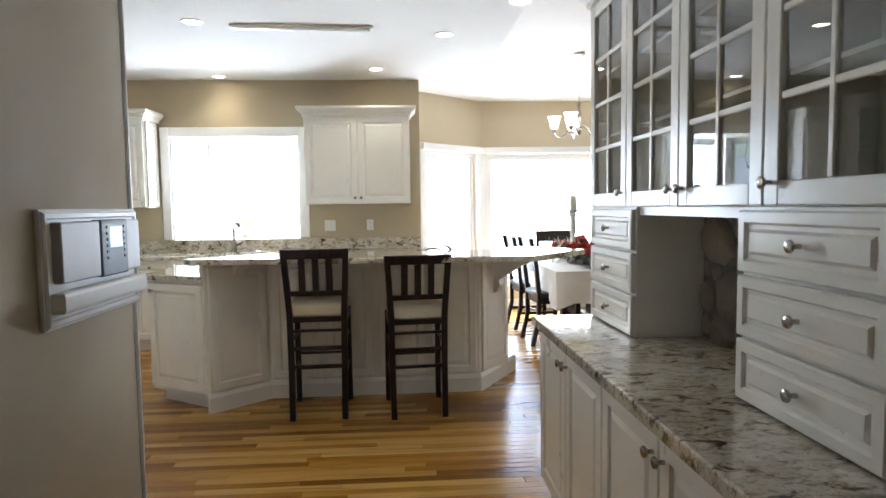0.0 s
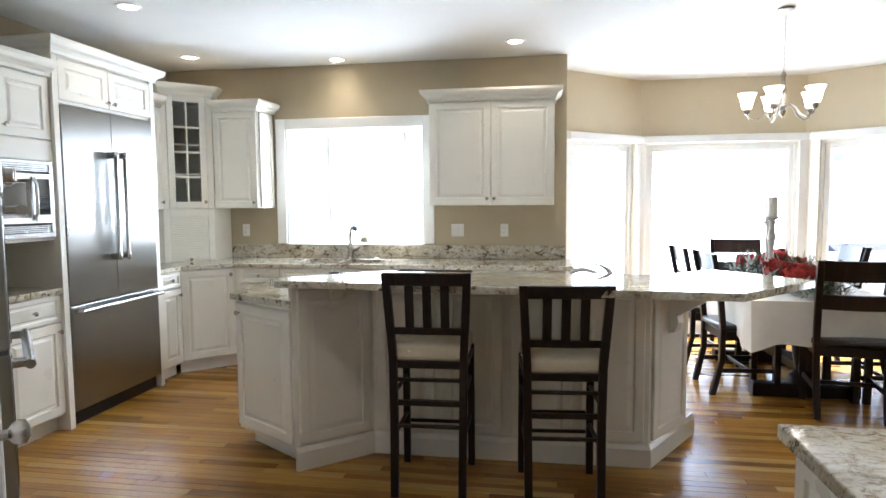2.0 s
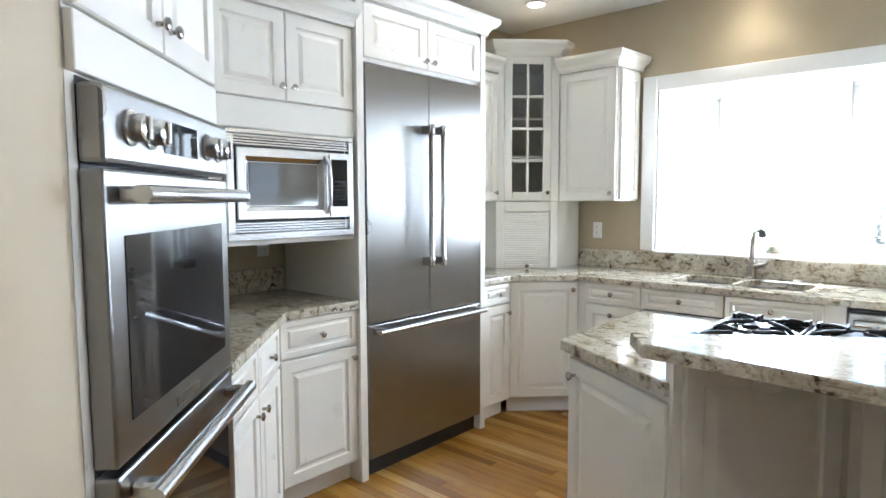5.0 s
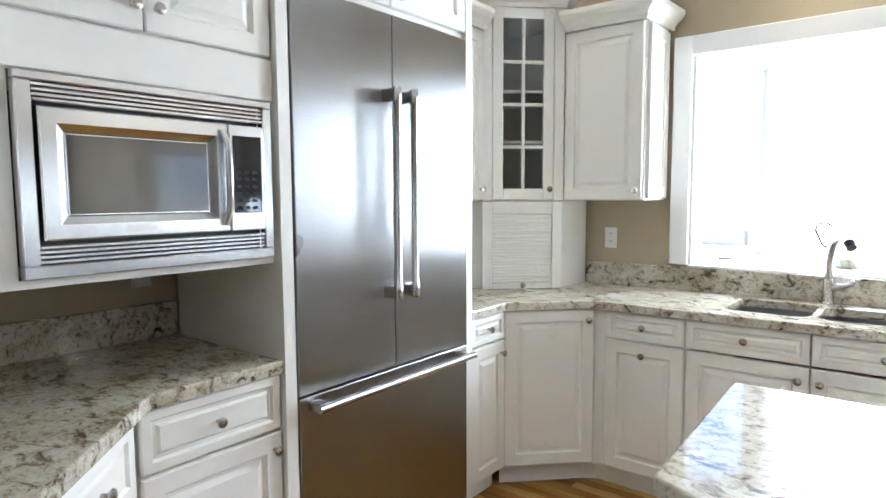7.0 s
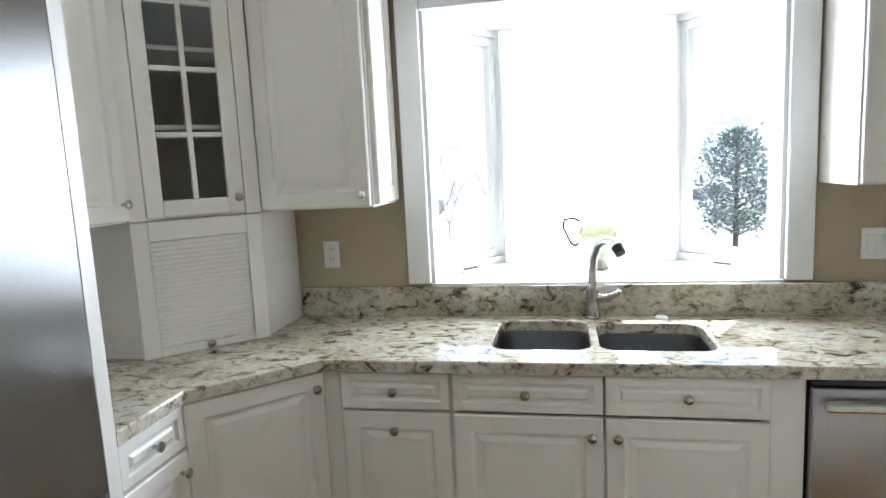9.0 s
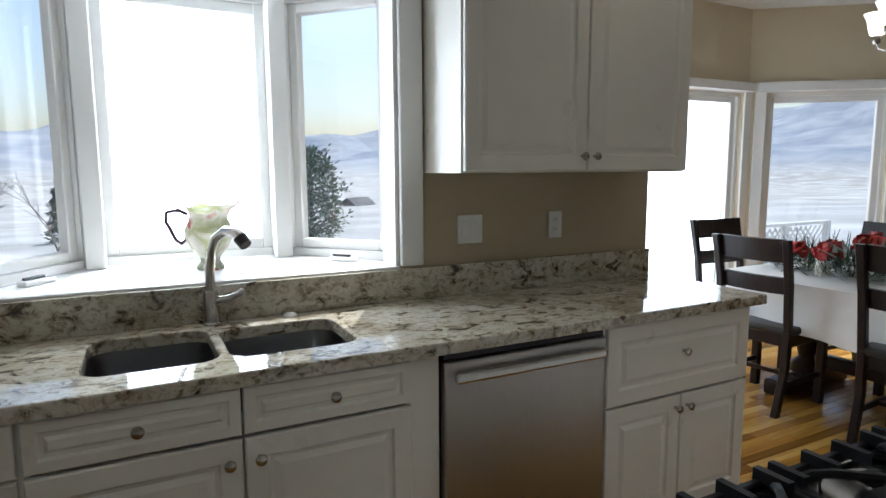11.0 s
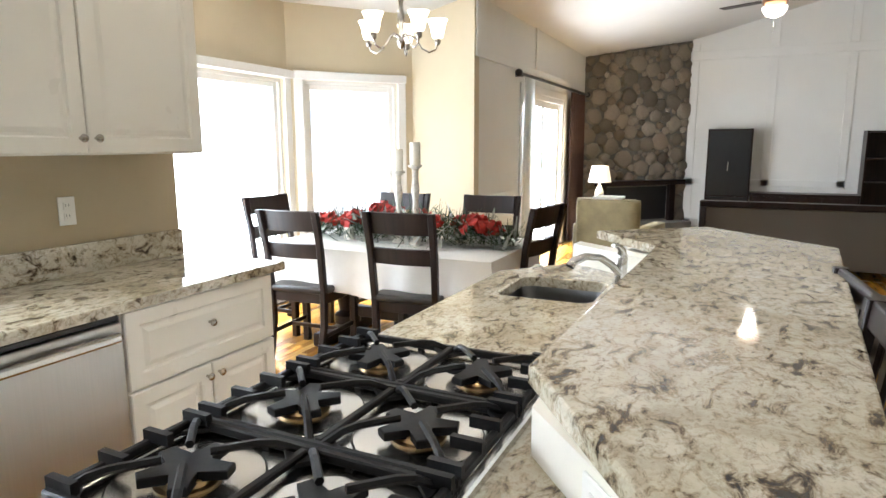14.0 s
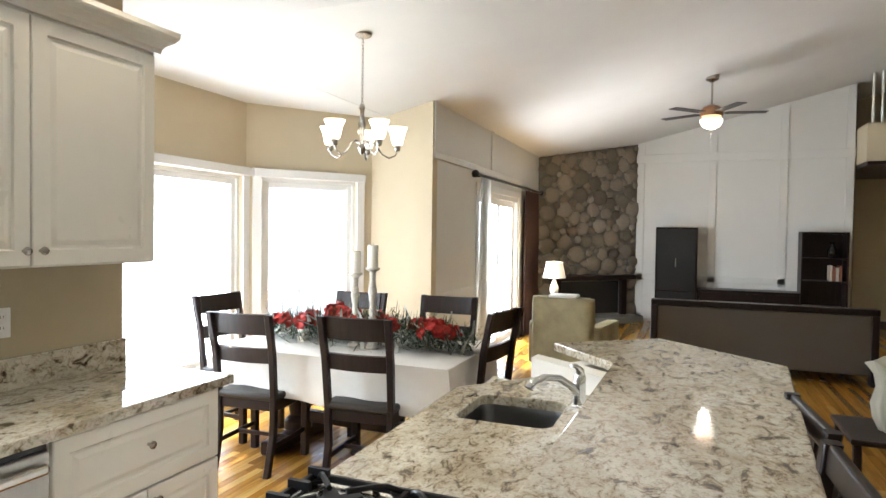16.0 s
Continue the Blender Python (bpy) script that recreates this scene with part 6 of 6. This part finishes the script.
# seating
TAUPE = plain("taupe_upholstery", (0.115, 0.095, 0.075), 0.9, 0.0, 0.12, 150, 0.3)
OLIVE = plain("olive_gold_velvet", (0.30, 0.25, 0.13), 0.7, 0.0, 0.3, 4, 0.05)
so = thing("sofa", "taupe sofa with a dark wood frame seen from behind", "sofa", pose(5.75, 3.825, 0, 0, 0, -90) @ Matrix.Diagonal((0.86, 1.0, 0.94, 1.0)))
part("back_panel", box(-1.22, 0.0, 0.12, 1.22, 0.06, 0.79, 0.01), TAUPE, so)
part("top_rail", box(-1.30, -0.03, 0.79, 1.30, 0.12, 0.86, 0.012, 2), DARKOAK, so)
for x in (-1.30, 1.22):
    part("post", box(x, -0.02, 0.0, x + 0.08, 0.10, 0.79, 0.008), DARKOAK, so)
    part("arm", box(x, 0.10, 0.10, x + 0.08, 0.85, 0.60, 0.02, 2), TAUPE, so)
part("seat", box(-1.21, 0.07, 0.10, 1.21, 0.85, 0.42, 0.03, 2), TAUPE, so)
for k in range(3):
    part("cushion", box(-1.2 + k * 0.803, 0.08, 0.43, -0.40 + k * 0.803, 0.28, 0.80, 0.06, 3), TAUPE, so, "", True)
ac = thing("armchair", "olive velvet armchair with a curved back", "armchair", pose(4.75, 5.78, 0, 0, 0, -100) @ Matrix.Diagonal((0.92, 1.0, 0.94, 1.0)))
part("back", prism(round_rect(-0.37, -0.10, 0.37, 0.10, 0.09), 0.12, 0.93, 0.04, 3), OLIVE, ac, "", True)
part("seat", box(-0.33, 0.08, 0.15, 0.33, 0.72, 0.45, 0.04, 3), OLIVE, ac, "", True)
for sx in (-1, 1):
    part("arm", prism(round_rect(sx * 0.37 - 0.07, 0.0, sx * 0.37 + 0.07, 0.74, 0.06), 0.14, 0.62, 0.03, 3), OLIVE, ac, "", True)
    for y in (-0.04, 0.66):
        part("leg", lathe([(0.018, 0), (0.026, 0.15)], 10, pose(sx * 0.30, y, 0)), DARKOAK, ac)
solid("throw", box(4.62, 5.62, 0.875, 4.85, 5.92, 0.905, 0.014, 2), CLOTH, "folded pale throw over the armchair back", "blanket", smooth=True)
et = thing("side_table", "small dark side table behind the armchair", "table", pose(7.1, 6.35, 0))
part("tabletop", lathe([(0.26, 0.55), (0.28, 0.56), (0.28, 0.58), (0.26, 0.59)], 28), DARKOAK, et)
part("stem", lathe([(0.18, 0), (0.18, 0.02), (0.03, 0.06), (0.03, 0.55)], 18), DARKOAK, et, "", True)
tl = thing("table_lamp", "lit table lamp with a cream shade on the side table", "lamp", pose(7.1, 6.35, 0.59))
part("base", lathe([(0.07, 0), (0.07, 0.02), (0.03, 0.05), (0.06, 0.12), (0.065, 0.18), (0.03, 0.26), (0.012, 0.30), (0.010, 0.36)], 20), OLDWHITE, tl, "", True)
part("shade", lathe([(0.165, 0.32), (0.115, 0.55), (0.113, 0.55), (0.163, 0.32)], 26, caps=False), LAMPSHADE, tl, "lit cream shade", True)
ll = new("table_lamp_light", bpy.data.lights.new("table_lamp_light", "POINT"))
ll.data.energy, ll.data.color, ll.data.shadow_soft_size = 7, (1.0, 0.75, 0.45), 0.05
ll.location = (7.1, 6.35, 1.08)
# media furniture on the tall wall
BOOKM = [plain("book_cloth_pale", (0.55, 0.50, 0.42), 0.7), plain("book_cloth_rust", (0.25, 0.09, 0.05), 0.7)]
for y, label, shelves in ((4.73, "tall black loudspeaker cabinet with a closed front", False), (2.515, "tall dark bookcase with a few books", True)):
    if not shelves:
        b = thing("media_tower", label, "cabinet", pose(LX - 0.42, y + 0.34, 0, 0, 0, -90) @ Matrix.Diagonal((0.94, 1.0, 0.96, 1.0)))
        part("body", box(0, 0.02, 0.0, 0.72, 0.40, 1.76, 0.004), DARKOAK, b)
        part("door", box(0.03, 0.0, 0.62, 0.69, 0.02, 1.73, 0.006), BLACK, b)
        part("door", box(0.03, 0.0, 0.04, 0.69, 0.02, 0.60, 0.006), BLACK, b)
        part("handle", box(0.34, -0.02, 1.05, 0.36, 0.0, 1.20, 0.004), STEEL_SMOOTH, b, "short steel handle")
    else:
        b = thing("bookcase", label, "bookcase", pose(LX - 0.36, y + 0.33, 0, 0, 0, -90) @ Matrix.Diagonal((0.82, 1.0, 0.92, 1.0)))
        for bx in ((0, 0, 0, 0.03, 0.34, 1.78), (0.77, 0, 0, 0.80, 0.34, 1.78)):
            part("side_panel", box(*bx), DARKOAK, b)
        part("back_panel", box(0.03, 0.32, 0, 0.77, 0.34, 1.78), DARKOAK, b)
        for z in (0.0, 0.45, 0.90, 1.30, 1.75):
            part("shelf", box(0.03, 0.0, z, 0.77, 0.32, z + 0.025), DARKOAK, b)
        for k in range(4):
            x = 0.50 + k * 0.055
            bk = part("book", box(0, 0, 0, 0.045, 0.20, 0.27 - 0.015 * (k % 3), 0.003), BOOKM[k % 2], None, m=b.matrix_world @ pose(x, 0.06, 0.926))
            tagged(bk, "upright cloth-bound book on the dark bookcase", "book", "books on the bookcase")
        vv = part("vase", lathe([(0.05, 0), (0.08, 0.06), (0.085, 0.13), (0.04, 0.21), (0.03, 0.25), (0.05, 0.28)], 18, caps=False), DARKGLASS, None, "", True, m=b.matrix_world @ pose(0.55, 0.16, 1.326))
        tagged(vv, "dark glazed vase on the bookcase shelf", "vase")
cn = thing("console", "low dark media console along the white wall", "cabinet", pose(LX - 0.46, 4.37, 0, 0, 0, -90) @ Matrix.Diagonal((0.93, 1.0, 1.0, 1.0)))
part("body", box(0, 0.0, 0.06, 1.62, 0.42, 0.62, 0.006), DARKOAK, cn)
part("top", box(-0.02, -0.02, 0.62, 1.64, 0.44, 0.65, 0.004), DARKOAK, cn)
for k in range(3):
    part("door", box(0.02 + k * 0.53, -0.015, 0.09, 0.53 + k * 0.53, 0.0, 0.60, 0.004), DARKOAK, cn)
part("foot", box(0.05, 0.05, 0, 1.57, 0.37, 0.06), DARKOAK, cn)
# ceiling fan
COPPER = plain("brushed_copper_bronze", (0.42, 0.24, 0.14), 0.3, 1.0, 0.1, 40, 0.02)
fy, fx = 4.33, 6.35
cf = thing("ceiling_fan", "bronze ceiling fan with dark blades and a lit bowl", "fan", pose(fx, fy, vault(fy)))
part("canopy", lathe([(0.08, 0.02), (0.075, -0.04), (0.02, -0.07)], 20), NICKEL, cf, "", True)
part("downrod", lathe([(0.012, -0.05), (0.012, -0.36)], 10), NICKEL, cf)
part("motor", lathe([(0.03, -0.34), (0.10, -0.37), (0.135, -0.42), (0.13, -0.48), (0.09, -0.51)], 24), COPPER, cf, "", True)
part("bowl", lathe([(0.13, -0.52), (0.125, -0.56), (0.09, -0.61), (0.03, -0.635), (0.0, -0.637)], 24, caps=False), SHADE, cf, "lit frosted glass bowl", True)
part("pull_chain", tube([(0.03, 0, -0.63), (0.03, 0, -0.78)], 0.002, 5), NICKEL, cf)
for k in range(5):
    a = 72 * k - 8
    bl = part("blade", box(0.16, -0.065, -0.445, 0.62, 0.065, -0.437, 0.003), DARKOAK, cf, "dark wooden blade", m=pose(0, 0, 0, 0, 0, a))
    part("blade_iron", box(0.10, -0.02, -0.437, 0.20, 0.02, -0.431), NICKEL, bl)
fl = new("fan_bowl_light", bpy.data.lights.new("fan_bowl_light", "POINT"))
fl.data.energy, fl.data.color, fl.data.shadow_soft_size = 2.5, (1.0, 0.90, 0.76), 0.06
fl.location = (fx, fy, vault(fy) - 0.70)
# landing rail
lr = thing("railing", "white baluster railing with a wood handrail on the landing", "railing", pose(LX - 0.55, 0.0, 3.30))
part("handrail", box(-0.035, -1.35, 0.86, 0.035, 2.04, 0.92, 0.008), DARKOAK, lr)
for k in range(26):
    part("baluster", lathe([(0.016, 0), (0.022, 0.12), (0.014, 0.3), (0.02, 0.6), (0.014, 0.86)], 8, pose(0, 1.98 - k * 0.12, 0)), TRIM, lr)
# white pitcher on a side table past the buffet
wt = thing("side_table", "small wooden side table past the buffet", "table", pose(1.75, 3.64, 0) @ Matrix.Diagonal((1.0, 1.0, 0.9, 1.0)))
part("tabletop", box(-0.22, -0.22, 0.66, 0.22, 0.22, 0.69, 0.006), DARKOAK, wt)
for sx in (-1, 1):
    for sy in (-1, 1):
        leg(wt, [(sx * 0.18, sy * 0.18, 0), (sx * 0.19, sy * 0.19, 0.66)], 0.016, DARKOAK)
vs_ = thing("vase", "fluted white ceramic vase on the side table", "vase", pose(1.75, 3.64, 0.622))
bm = bmesh.new()
rings = []
for r, z in ((0.06, 0), (0.085, 0.06), (0.095, 0.13), (0.075, 0.21), (0.085, 0.27), (0.12, 0.32)):
    rings.append([bm.verts.new((r * (1 + 0.07 * math.cos(8 * a)) * math.cos(a), r * (1 + 0.07 * math.cos(8 * a)) * math.sin(a), z + (0.02 * math.cos(3 * a) if z > 0.3 else 0))) for a in [2 * math.pi * i / 48 for i in range(48)]])
for a, b in zip(rings, rings[1:]):
    for i in range(48):
        bm.faces.new((a[i], a[(i + 1) % 48], b[(i + 1) % 48], b[i]))
bm.faces.new(rings[0][::-1])
bmesh.ops.solidify(bm, geom=bm.faces[:], thickness=0.005)
part("body", bm, CERAMIC, vs_, "", True)

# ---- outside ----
GROUND, _n, _b = material("winter_lawn_and_hazy_hills", 0.95)
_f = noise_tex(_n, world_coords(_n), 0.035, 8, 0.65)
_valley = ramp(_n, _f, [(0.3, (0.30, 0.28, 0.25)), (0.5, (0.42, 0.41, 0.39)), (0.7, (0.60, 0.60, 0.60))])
# distance haze is put into the hill colour: bluer and greyer with height
_hazy_slope = ramp(_n, noise_tex(_n, world_coords(_n), 0.006, 7, 0.62), [(0.35, (0.20, 0.24, 0.30)), (0.55, (0.33, 0.35, 0.39)), (0.7, (0.46, 0.46, 0.47))])
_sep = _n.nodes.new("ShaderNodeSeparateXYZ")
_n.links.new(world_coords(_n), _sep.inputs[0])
_haze_height = node(_n, "ShaderNodeMapRange", From_Min=-12.0, From_Max=30.0)
_n.links.new(_sep.outputs[2], _haze_height.inputs[0])
_n.links.new(mixed(_n, _haze_height.outputs[0], _valley, _hazy_slope), _b.inputs["Base Color"])
bm = bmesh.new()
G = 48
gv = []
for i in range(G + 1):
    for j in range(G + 1):
        x, y = (i / G - 0.5) * 2, j / G
        X, Y = math.copysign(abs(x) ** 1.8, x) * 2600, -60 + 2700 * y ** 1.9
        d = max(0.0, Y - 10)
        z = -3.2 - 0.05 * min(d, 500) + 6 * noise.noise((X * 0.004, Y * 0.004, 0.3)) * min(1, d / 150)
        far = max(0.0, math.hypot(X, Y) - 1100) / 1500
        z += 330 * min(1.0, far) ** 1.2 * (0.6 + 0.5 * noise.noise((X * 0.0011, Y * 0.0011, 7.7)) + 0.18 * noise.noise((X * 0.005, Y * 0.005, 2.2)))
        gv.append(bm.verts.new((X, Y, z)))
for i in range(G):
    for j in range(G):
        a = i * (G + 1) + j
        bm.faces.new((gv[a], gv[a + G + 1], gv[a + G + 2], gv[a + 1]))
structure("ground", bm, GROUND, "pale winter valley rising to far hills tinted with blue haze", "ground")
DECK = plain("grey_deck_boards", (0.42, 0.40, 0.37), 0.8, 0.0, 0.15, 12)
structure("deck", box(1.0, 8.80, -0.75, 9.5, 11.6, -0.55), DECK, "grey timber deck outside the bay", "deck")
rl = thing("deck_railing", "white deck railing with lattice panels and a flat cap", "railing", pose(1.0, 11.5, -0.55))
part("cap", box(0, -0.07, 0.98, 8.4, 0.07, 1.03, 0.006), TRIM, rl)
part("bottom_rail", box(0, -0.03, 0.08, 8.4, 0.03, 0.13), TRIM, rl)
for k in range(8):
    part("post", box(k * 1.19, -0.05, 0, k * 1.19 + 0.1, 0.05, 0.98, 0.005), TRIM, rl)
bm = bmesh.new()
for k in range(-6, 62):
    for s in (1, -1):
        x0 = k * 0.14
        p, q = (x0, 0.42), (x0 + s * 0.52, 0.94)
        u = Vector((q[0] - p[0], 0, q[1] - p[1])).normalized()
        w = Vector((-u.z, 0, u.x)) * 0.02
        pts = [Vector((p[0], s * 0.006, p[1])) - w, Vector((p[0], s * 0.006, p[1])) + w, Vector((q[0], s * 0.006, q[1])) + w, Vector((q[0], s * 0.006, q[1])) - w]
        if 0 < p[0] < 8.4 and 0 < q[0] < 8.4:
            slab(bm, [bm.verts.new(v) for v in pts], (0, 0.008, 0))
tagged(part("lattice", bm, TRIM, rl, "white diagonal lattice"), kind="stuff")
for k in range(68):
    part("baluster", box(k * 0.124, -0.012, 0.13, k * 0.124 + 0.024, 0.012, 0.42), TRIM, rl)
# needle green lightened: the haze of distance is mixed into the colour
NEEDLE = plain("hazed_conifer_needles", (0.10, 0.125, 0.10), 0.8, 0.0, 0.3, 2)
TWIG = plain("bare_twigs", (0.22, 0.18, 0.14), 0.9, 0.0, 0.2, 4)
BARK = plain("grey_bark", (0.10, 0.075, 0.055), 0.95, 0.0, 0.3, 8, 0.6)
trg = random.Random(21)


def conifer(x, y, z, h, w, label):
    t = thing("tree", label, "tree", pose(x, y, z, 0, 0, trg.uniform(0, 360)), "trees in the valley")
    part("trunk", lathe([(h * 0.022, -1.0), (h * 0.016, h * 0.4), (h * 0.003, h * 0.98)], 8), BARK, t)
    bm = bmesh.new()
    for k in range(1500):
        u = trg.random() ** 0.8
        zz = h * (0.10 + 0.9 * u)
        r = w * (1 - u) ** 0.75 * trg.uniform(0.35, 1.05) * (0.8 + 0.2 * math.sin(u * 40))
        a = trg.uniform(0, 2 * math.pi)
        p = Vector((r * math.cos(a), r * math.sin(a), zz))
        d = Vector((math.cos(a), math.sin(a), trg.uniform(-0.5, 0.5))).normalized()
        s = d.cross(Vector((trg.gauss(0, 1), trg.gauss(0, 1), 1))).normalized()
        L = h * trg.uniform(0.03, 0.06)
        bm.faces.new([bm.verts.new(c) for c in (p - s * L * 0.3, p + s * L * 0.3, p + d * L + s * L * 0.1, p + d * L - s * L * 0.1)])
    tagged(part("crown", bm, NEEDLE, t), kind="stuff")


def pine(x, y, z, h, w, label):
    """A broad pine: limbs that carry rounded clumps of needles, with gaps."""
    t = thing("tree", label, "tree", pose(x, y, z), "trees in the valley")
    part("trunk", lathe([(h * 0.026, -1.0), (h * 0.02, h * 0.5), (h * 0.004, h * 0.96)], 8), BARK, t)
    bm, lb = bmesh.new(), bmesh.new()
    for k in range(80):
        u = (k + trg.random()) / 80
        a = k * 2.4 + trg.uniform(-0.4, 0.4)
        r = w * math.sin(math.pi * (0.16 + 0.80 * u)) ** 0.8 * trg.uniform(0.55, 1.08)
        c = Vector((r * math.cos(a), r * math.sin(a), h * (0.14 + 0.84 * u)))
        add_tube(lb, [Vector((0, 0, c.z - h * 0.07)), c], [h * 0.007, h * 0.003], 4)
        cr = h * trg.uniform(0.055, 0.095)
        for _ in range(60):
            v = Vector((trg.gauss(0, 1), trg.gauss(0, 1), trg.gauss(0, 0.7)))
            p = c + v * cr * 0.6
            d = (v + Vector((0, 0, 0.5))).normalized()
            sd = d.cross(Vector((trg.gauss(0, 1), trg.gauss(0, 1), 1))).normalized()
            L = h * trg.uniform(0.02, 0.04)
            bm.faces.new([bm.verts.new(q) for q in (p - sd * L * 0.3, p + sd * L * 0.3, p + d * L + sd * L * 0.1, p + d * L - sd * L * 0.1)])
    part("limbs", lb, BARK, t)
    tagged(part("crown", bm, PINENEEDLE, t), kind="stuff")


# paler than the needles' own green, with the outdoor haze painted in
PINENEEDLE = plain("hazed_pine_foliage", (0.14, 0.18, 0.13), 0.8, 0.0, 0.35, 2)


def bare_tree(x, y, z, h, label):
    t = thing("tree", label, "tree", pose(x, y, z), "trees in the valley")
    bm = bmesh.new()

    def grow(p, d, L, r, n):
        q = p + d * L
        add_tube(bm, [p, q], [r, r * 0.65], 5)
        if n:
            for _ in range(3):
                grow(q, (d + Vector((trg.gauss(0, 0.5), trg.gauss(0, 0.5), trg.uniform(-0.1, 0.4)))).normalized(), L * trg.uniform(0.6, 0.8), r * 0.6, n - 1)
    grow(Vector((0, 0, -1.0)), Vector((0, 0, 1)), h * 0.34 + 1.0, h * 0.016, 4)
    part("limbs", bm, TWIG, t)


pine(8.9, 45, -4.2, 7.0, 2.1, "broad green pine beyond the sink window")
conifer(-9.5, 95, -9.0, 9.5, 2.6, "dark spruce far beyond the sink window")
conifer(26.0, 30, -5.0, 6.0, 2.2, "dark evergreen beyond the deck")
for x, y, h in ((-7.0, 60, 7.0), (-3.0, 55, 8.0), (0.0, 58, 8.5), (-13.0, 66, 7.0), (-16, 75, 8), (7.5, 60, 5.5)):
    bare_tree(x, y, -7.0, h, "bare winter tree beyond the garden")
ROOF = plain("grey_shingle", (0.16, 0.15, 0.15), 0.9)
SIDING = plain("pale_siding", (0.6, 0.58, 0.54), 0.8)
for x, y, a in ((60, 130, 20), (95, 150, -10), (40, 190, 40), (120, 210, 5), (80, 240, 30), (-40, 170, 15), (150, 180, -25), (20, 150, 10)):
    z = -10 - 0.05 * y * 0.4
    hs = thing("house", "small pale house in the valley under a grey roof", "house", pose(x, y, z - 3, 0, 0, a), "valley houses")
    part("wall", box(-6, -4, 0, 6, 4, 6), SIDING, hs)
    bm = bmesh.new()
    slab(bm, [bm.verts.new(c) for c in ((-6.5, -4.5, 5.8), (-6.5, 0, 8.6), (-6.5, 4.5, 5.8))], (13, 0, 0))
    part("roof", bm, ROOF, hs)
    for k in (-3.5, 0, 3.5):
        part("window", box(k - 0.7, -4.05, 3.2, k + 0.7, -3.98, 4.8), DARKGLASS, hs)

# ---- floor boards, last ----
plank_rng = random.Random(5)
PW = 0.0572
boards = []
y = -1.45
row = 0
while y < 8.26:
    x = round(-3.45 + plank_rng.uniform(-0.9, 0), 2)
    while x < 10.6:
        ln = plank_rng.choice((0.45, 0.7, 0.9, 1.2, 1.5))
        x0, x1 = max(x, -3.46), min(x + ln, 10.6)
        lim = 10.6 if y + PW < 6.89 else (3.76 if y < 7.5 else 3.76 - (y - 7.5) * 1.26)
        lo = -3.46 if y + PW < 6.99 else (0.345 if y < 7.55 else 0.345 + (y - 7.55) * 1.17)
        x0, x1 = max(x0, lo), min(x1, lim)
        if x1 - x0 > 0.05:
            boards.append((x0, y, x1))
        x += ln
    y += PW
    row += 1
near = [b for b in boards if -2.9 < b[0] and b[2] < 1.3 and 3.0 < b[1] < 6.4]
near.sort(key=lambda b: b[1])
near = near[:300]
chosen = set(near)
floor_ob = bpy.data.objects["floor"]
board_mesh = {}
for x0, y0, x1 in near:
    key = math.floor((x1 - x0) * 100 + 1e-6) / 100
    if key not in board_mesh:
        bm = bmesh.new()
        h = key / 2 - 0.0005
        lo = [bm.verts.new((sx * h, sy * (PW / 2 - 0.0004), -0.0115)) for sx, sy in ((-1, -1), (1, -1), (1, 1), (-1, 1))]
        mi = [bm.verts.new((sx * h, sy * (PW / 2 - 0.0004), -0.001)) for sx, sy in ((-1, -1), (1, -1), (1, 1), (-1, 1))]
        hi = [bm.verts.new((sx * (h - 0.001), sy * (PW / 2 - 0.0014), 0.0)) for sx, sy in ((-1, -1), (1, -1), (1, 1), (-1, 1))]
        for a, b in ((lo, mi), (mi, hi)):
            for i in range(4):
                bm.faces.new((a[i], a[(i + 1) % 4], b[(i + 1) % 4], b[i]))
        bm.faces.new(hi)
        board_mesh[key] = mesh_of(bm, "plank", OAK)
    part("plank", board_mesh[key], None, floor_ob, m=pose(x0 + key / 2, y0 + PW / 2, 0))
verts, faces = [], []
for b in boards:
    if b in chosen:
        continue
    x0, y0, x1 = b
    k = len(verts)
    g = 0.0005
    for dx, z in ((0.0, -0.0115), (0.0, -0.001), (0.001, 0.0)):
        verts += [(x0 + g + dx, y0 + g + dx, z), (x1 - g - dx, y0 + g + dx, z), (x1 - g - dx, y0 + PW - g - dx, z), (x0 + g + dx, y0 + PW - g - dx, z)]
    for r in (0, 4):
        faces += [(k + r + i, k + r + (i + 1) % 4, k + r + 4 + (i + 1) % 4, k + r + 4 + i) for i in range(4)]
    faces.append((k + 8, k + 9, k + 10, k + 11))
me = bpy.data.meshes.new("planks")
me.from_pydata(verts, [], faces)
me.materials.append(OAK_FAR)
pl = new("planks", me)
pl.parent = floor_ob
tagged(pl, "honey oak strip boards", kind="stuff")
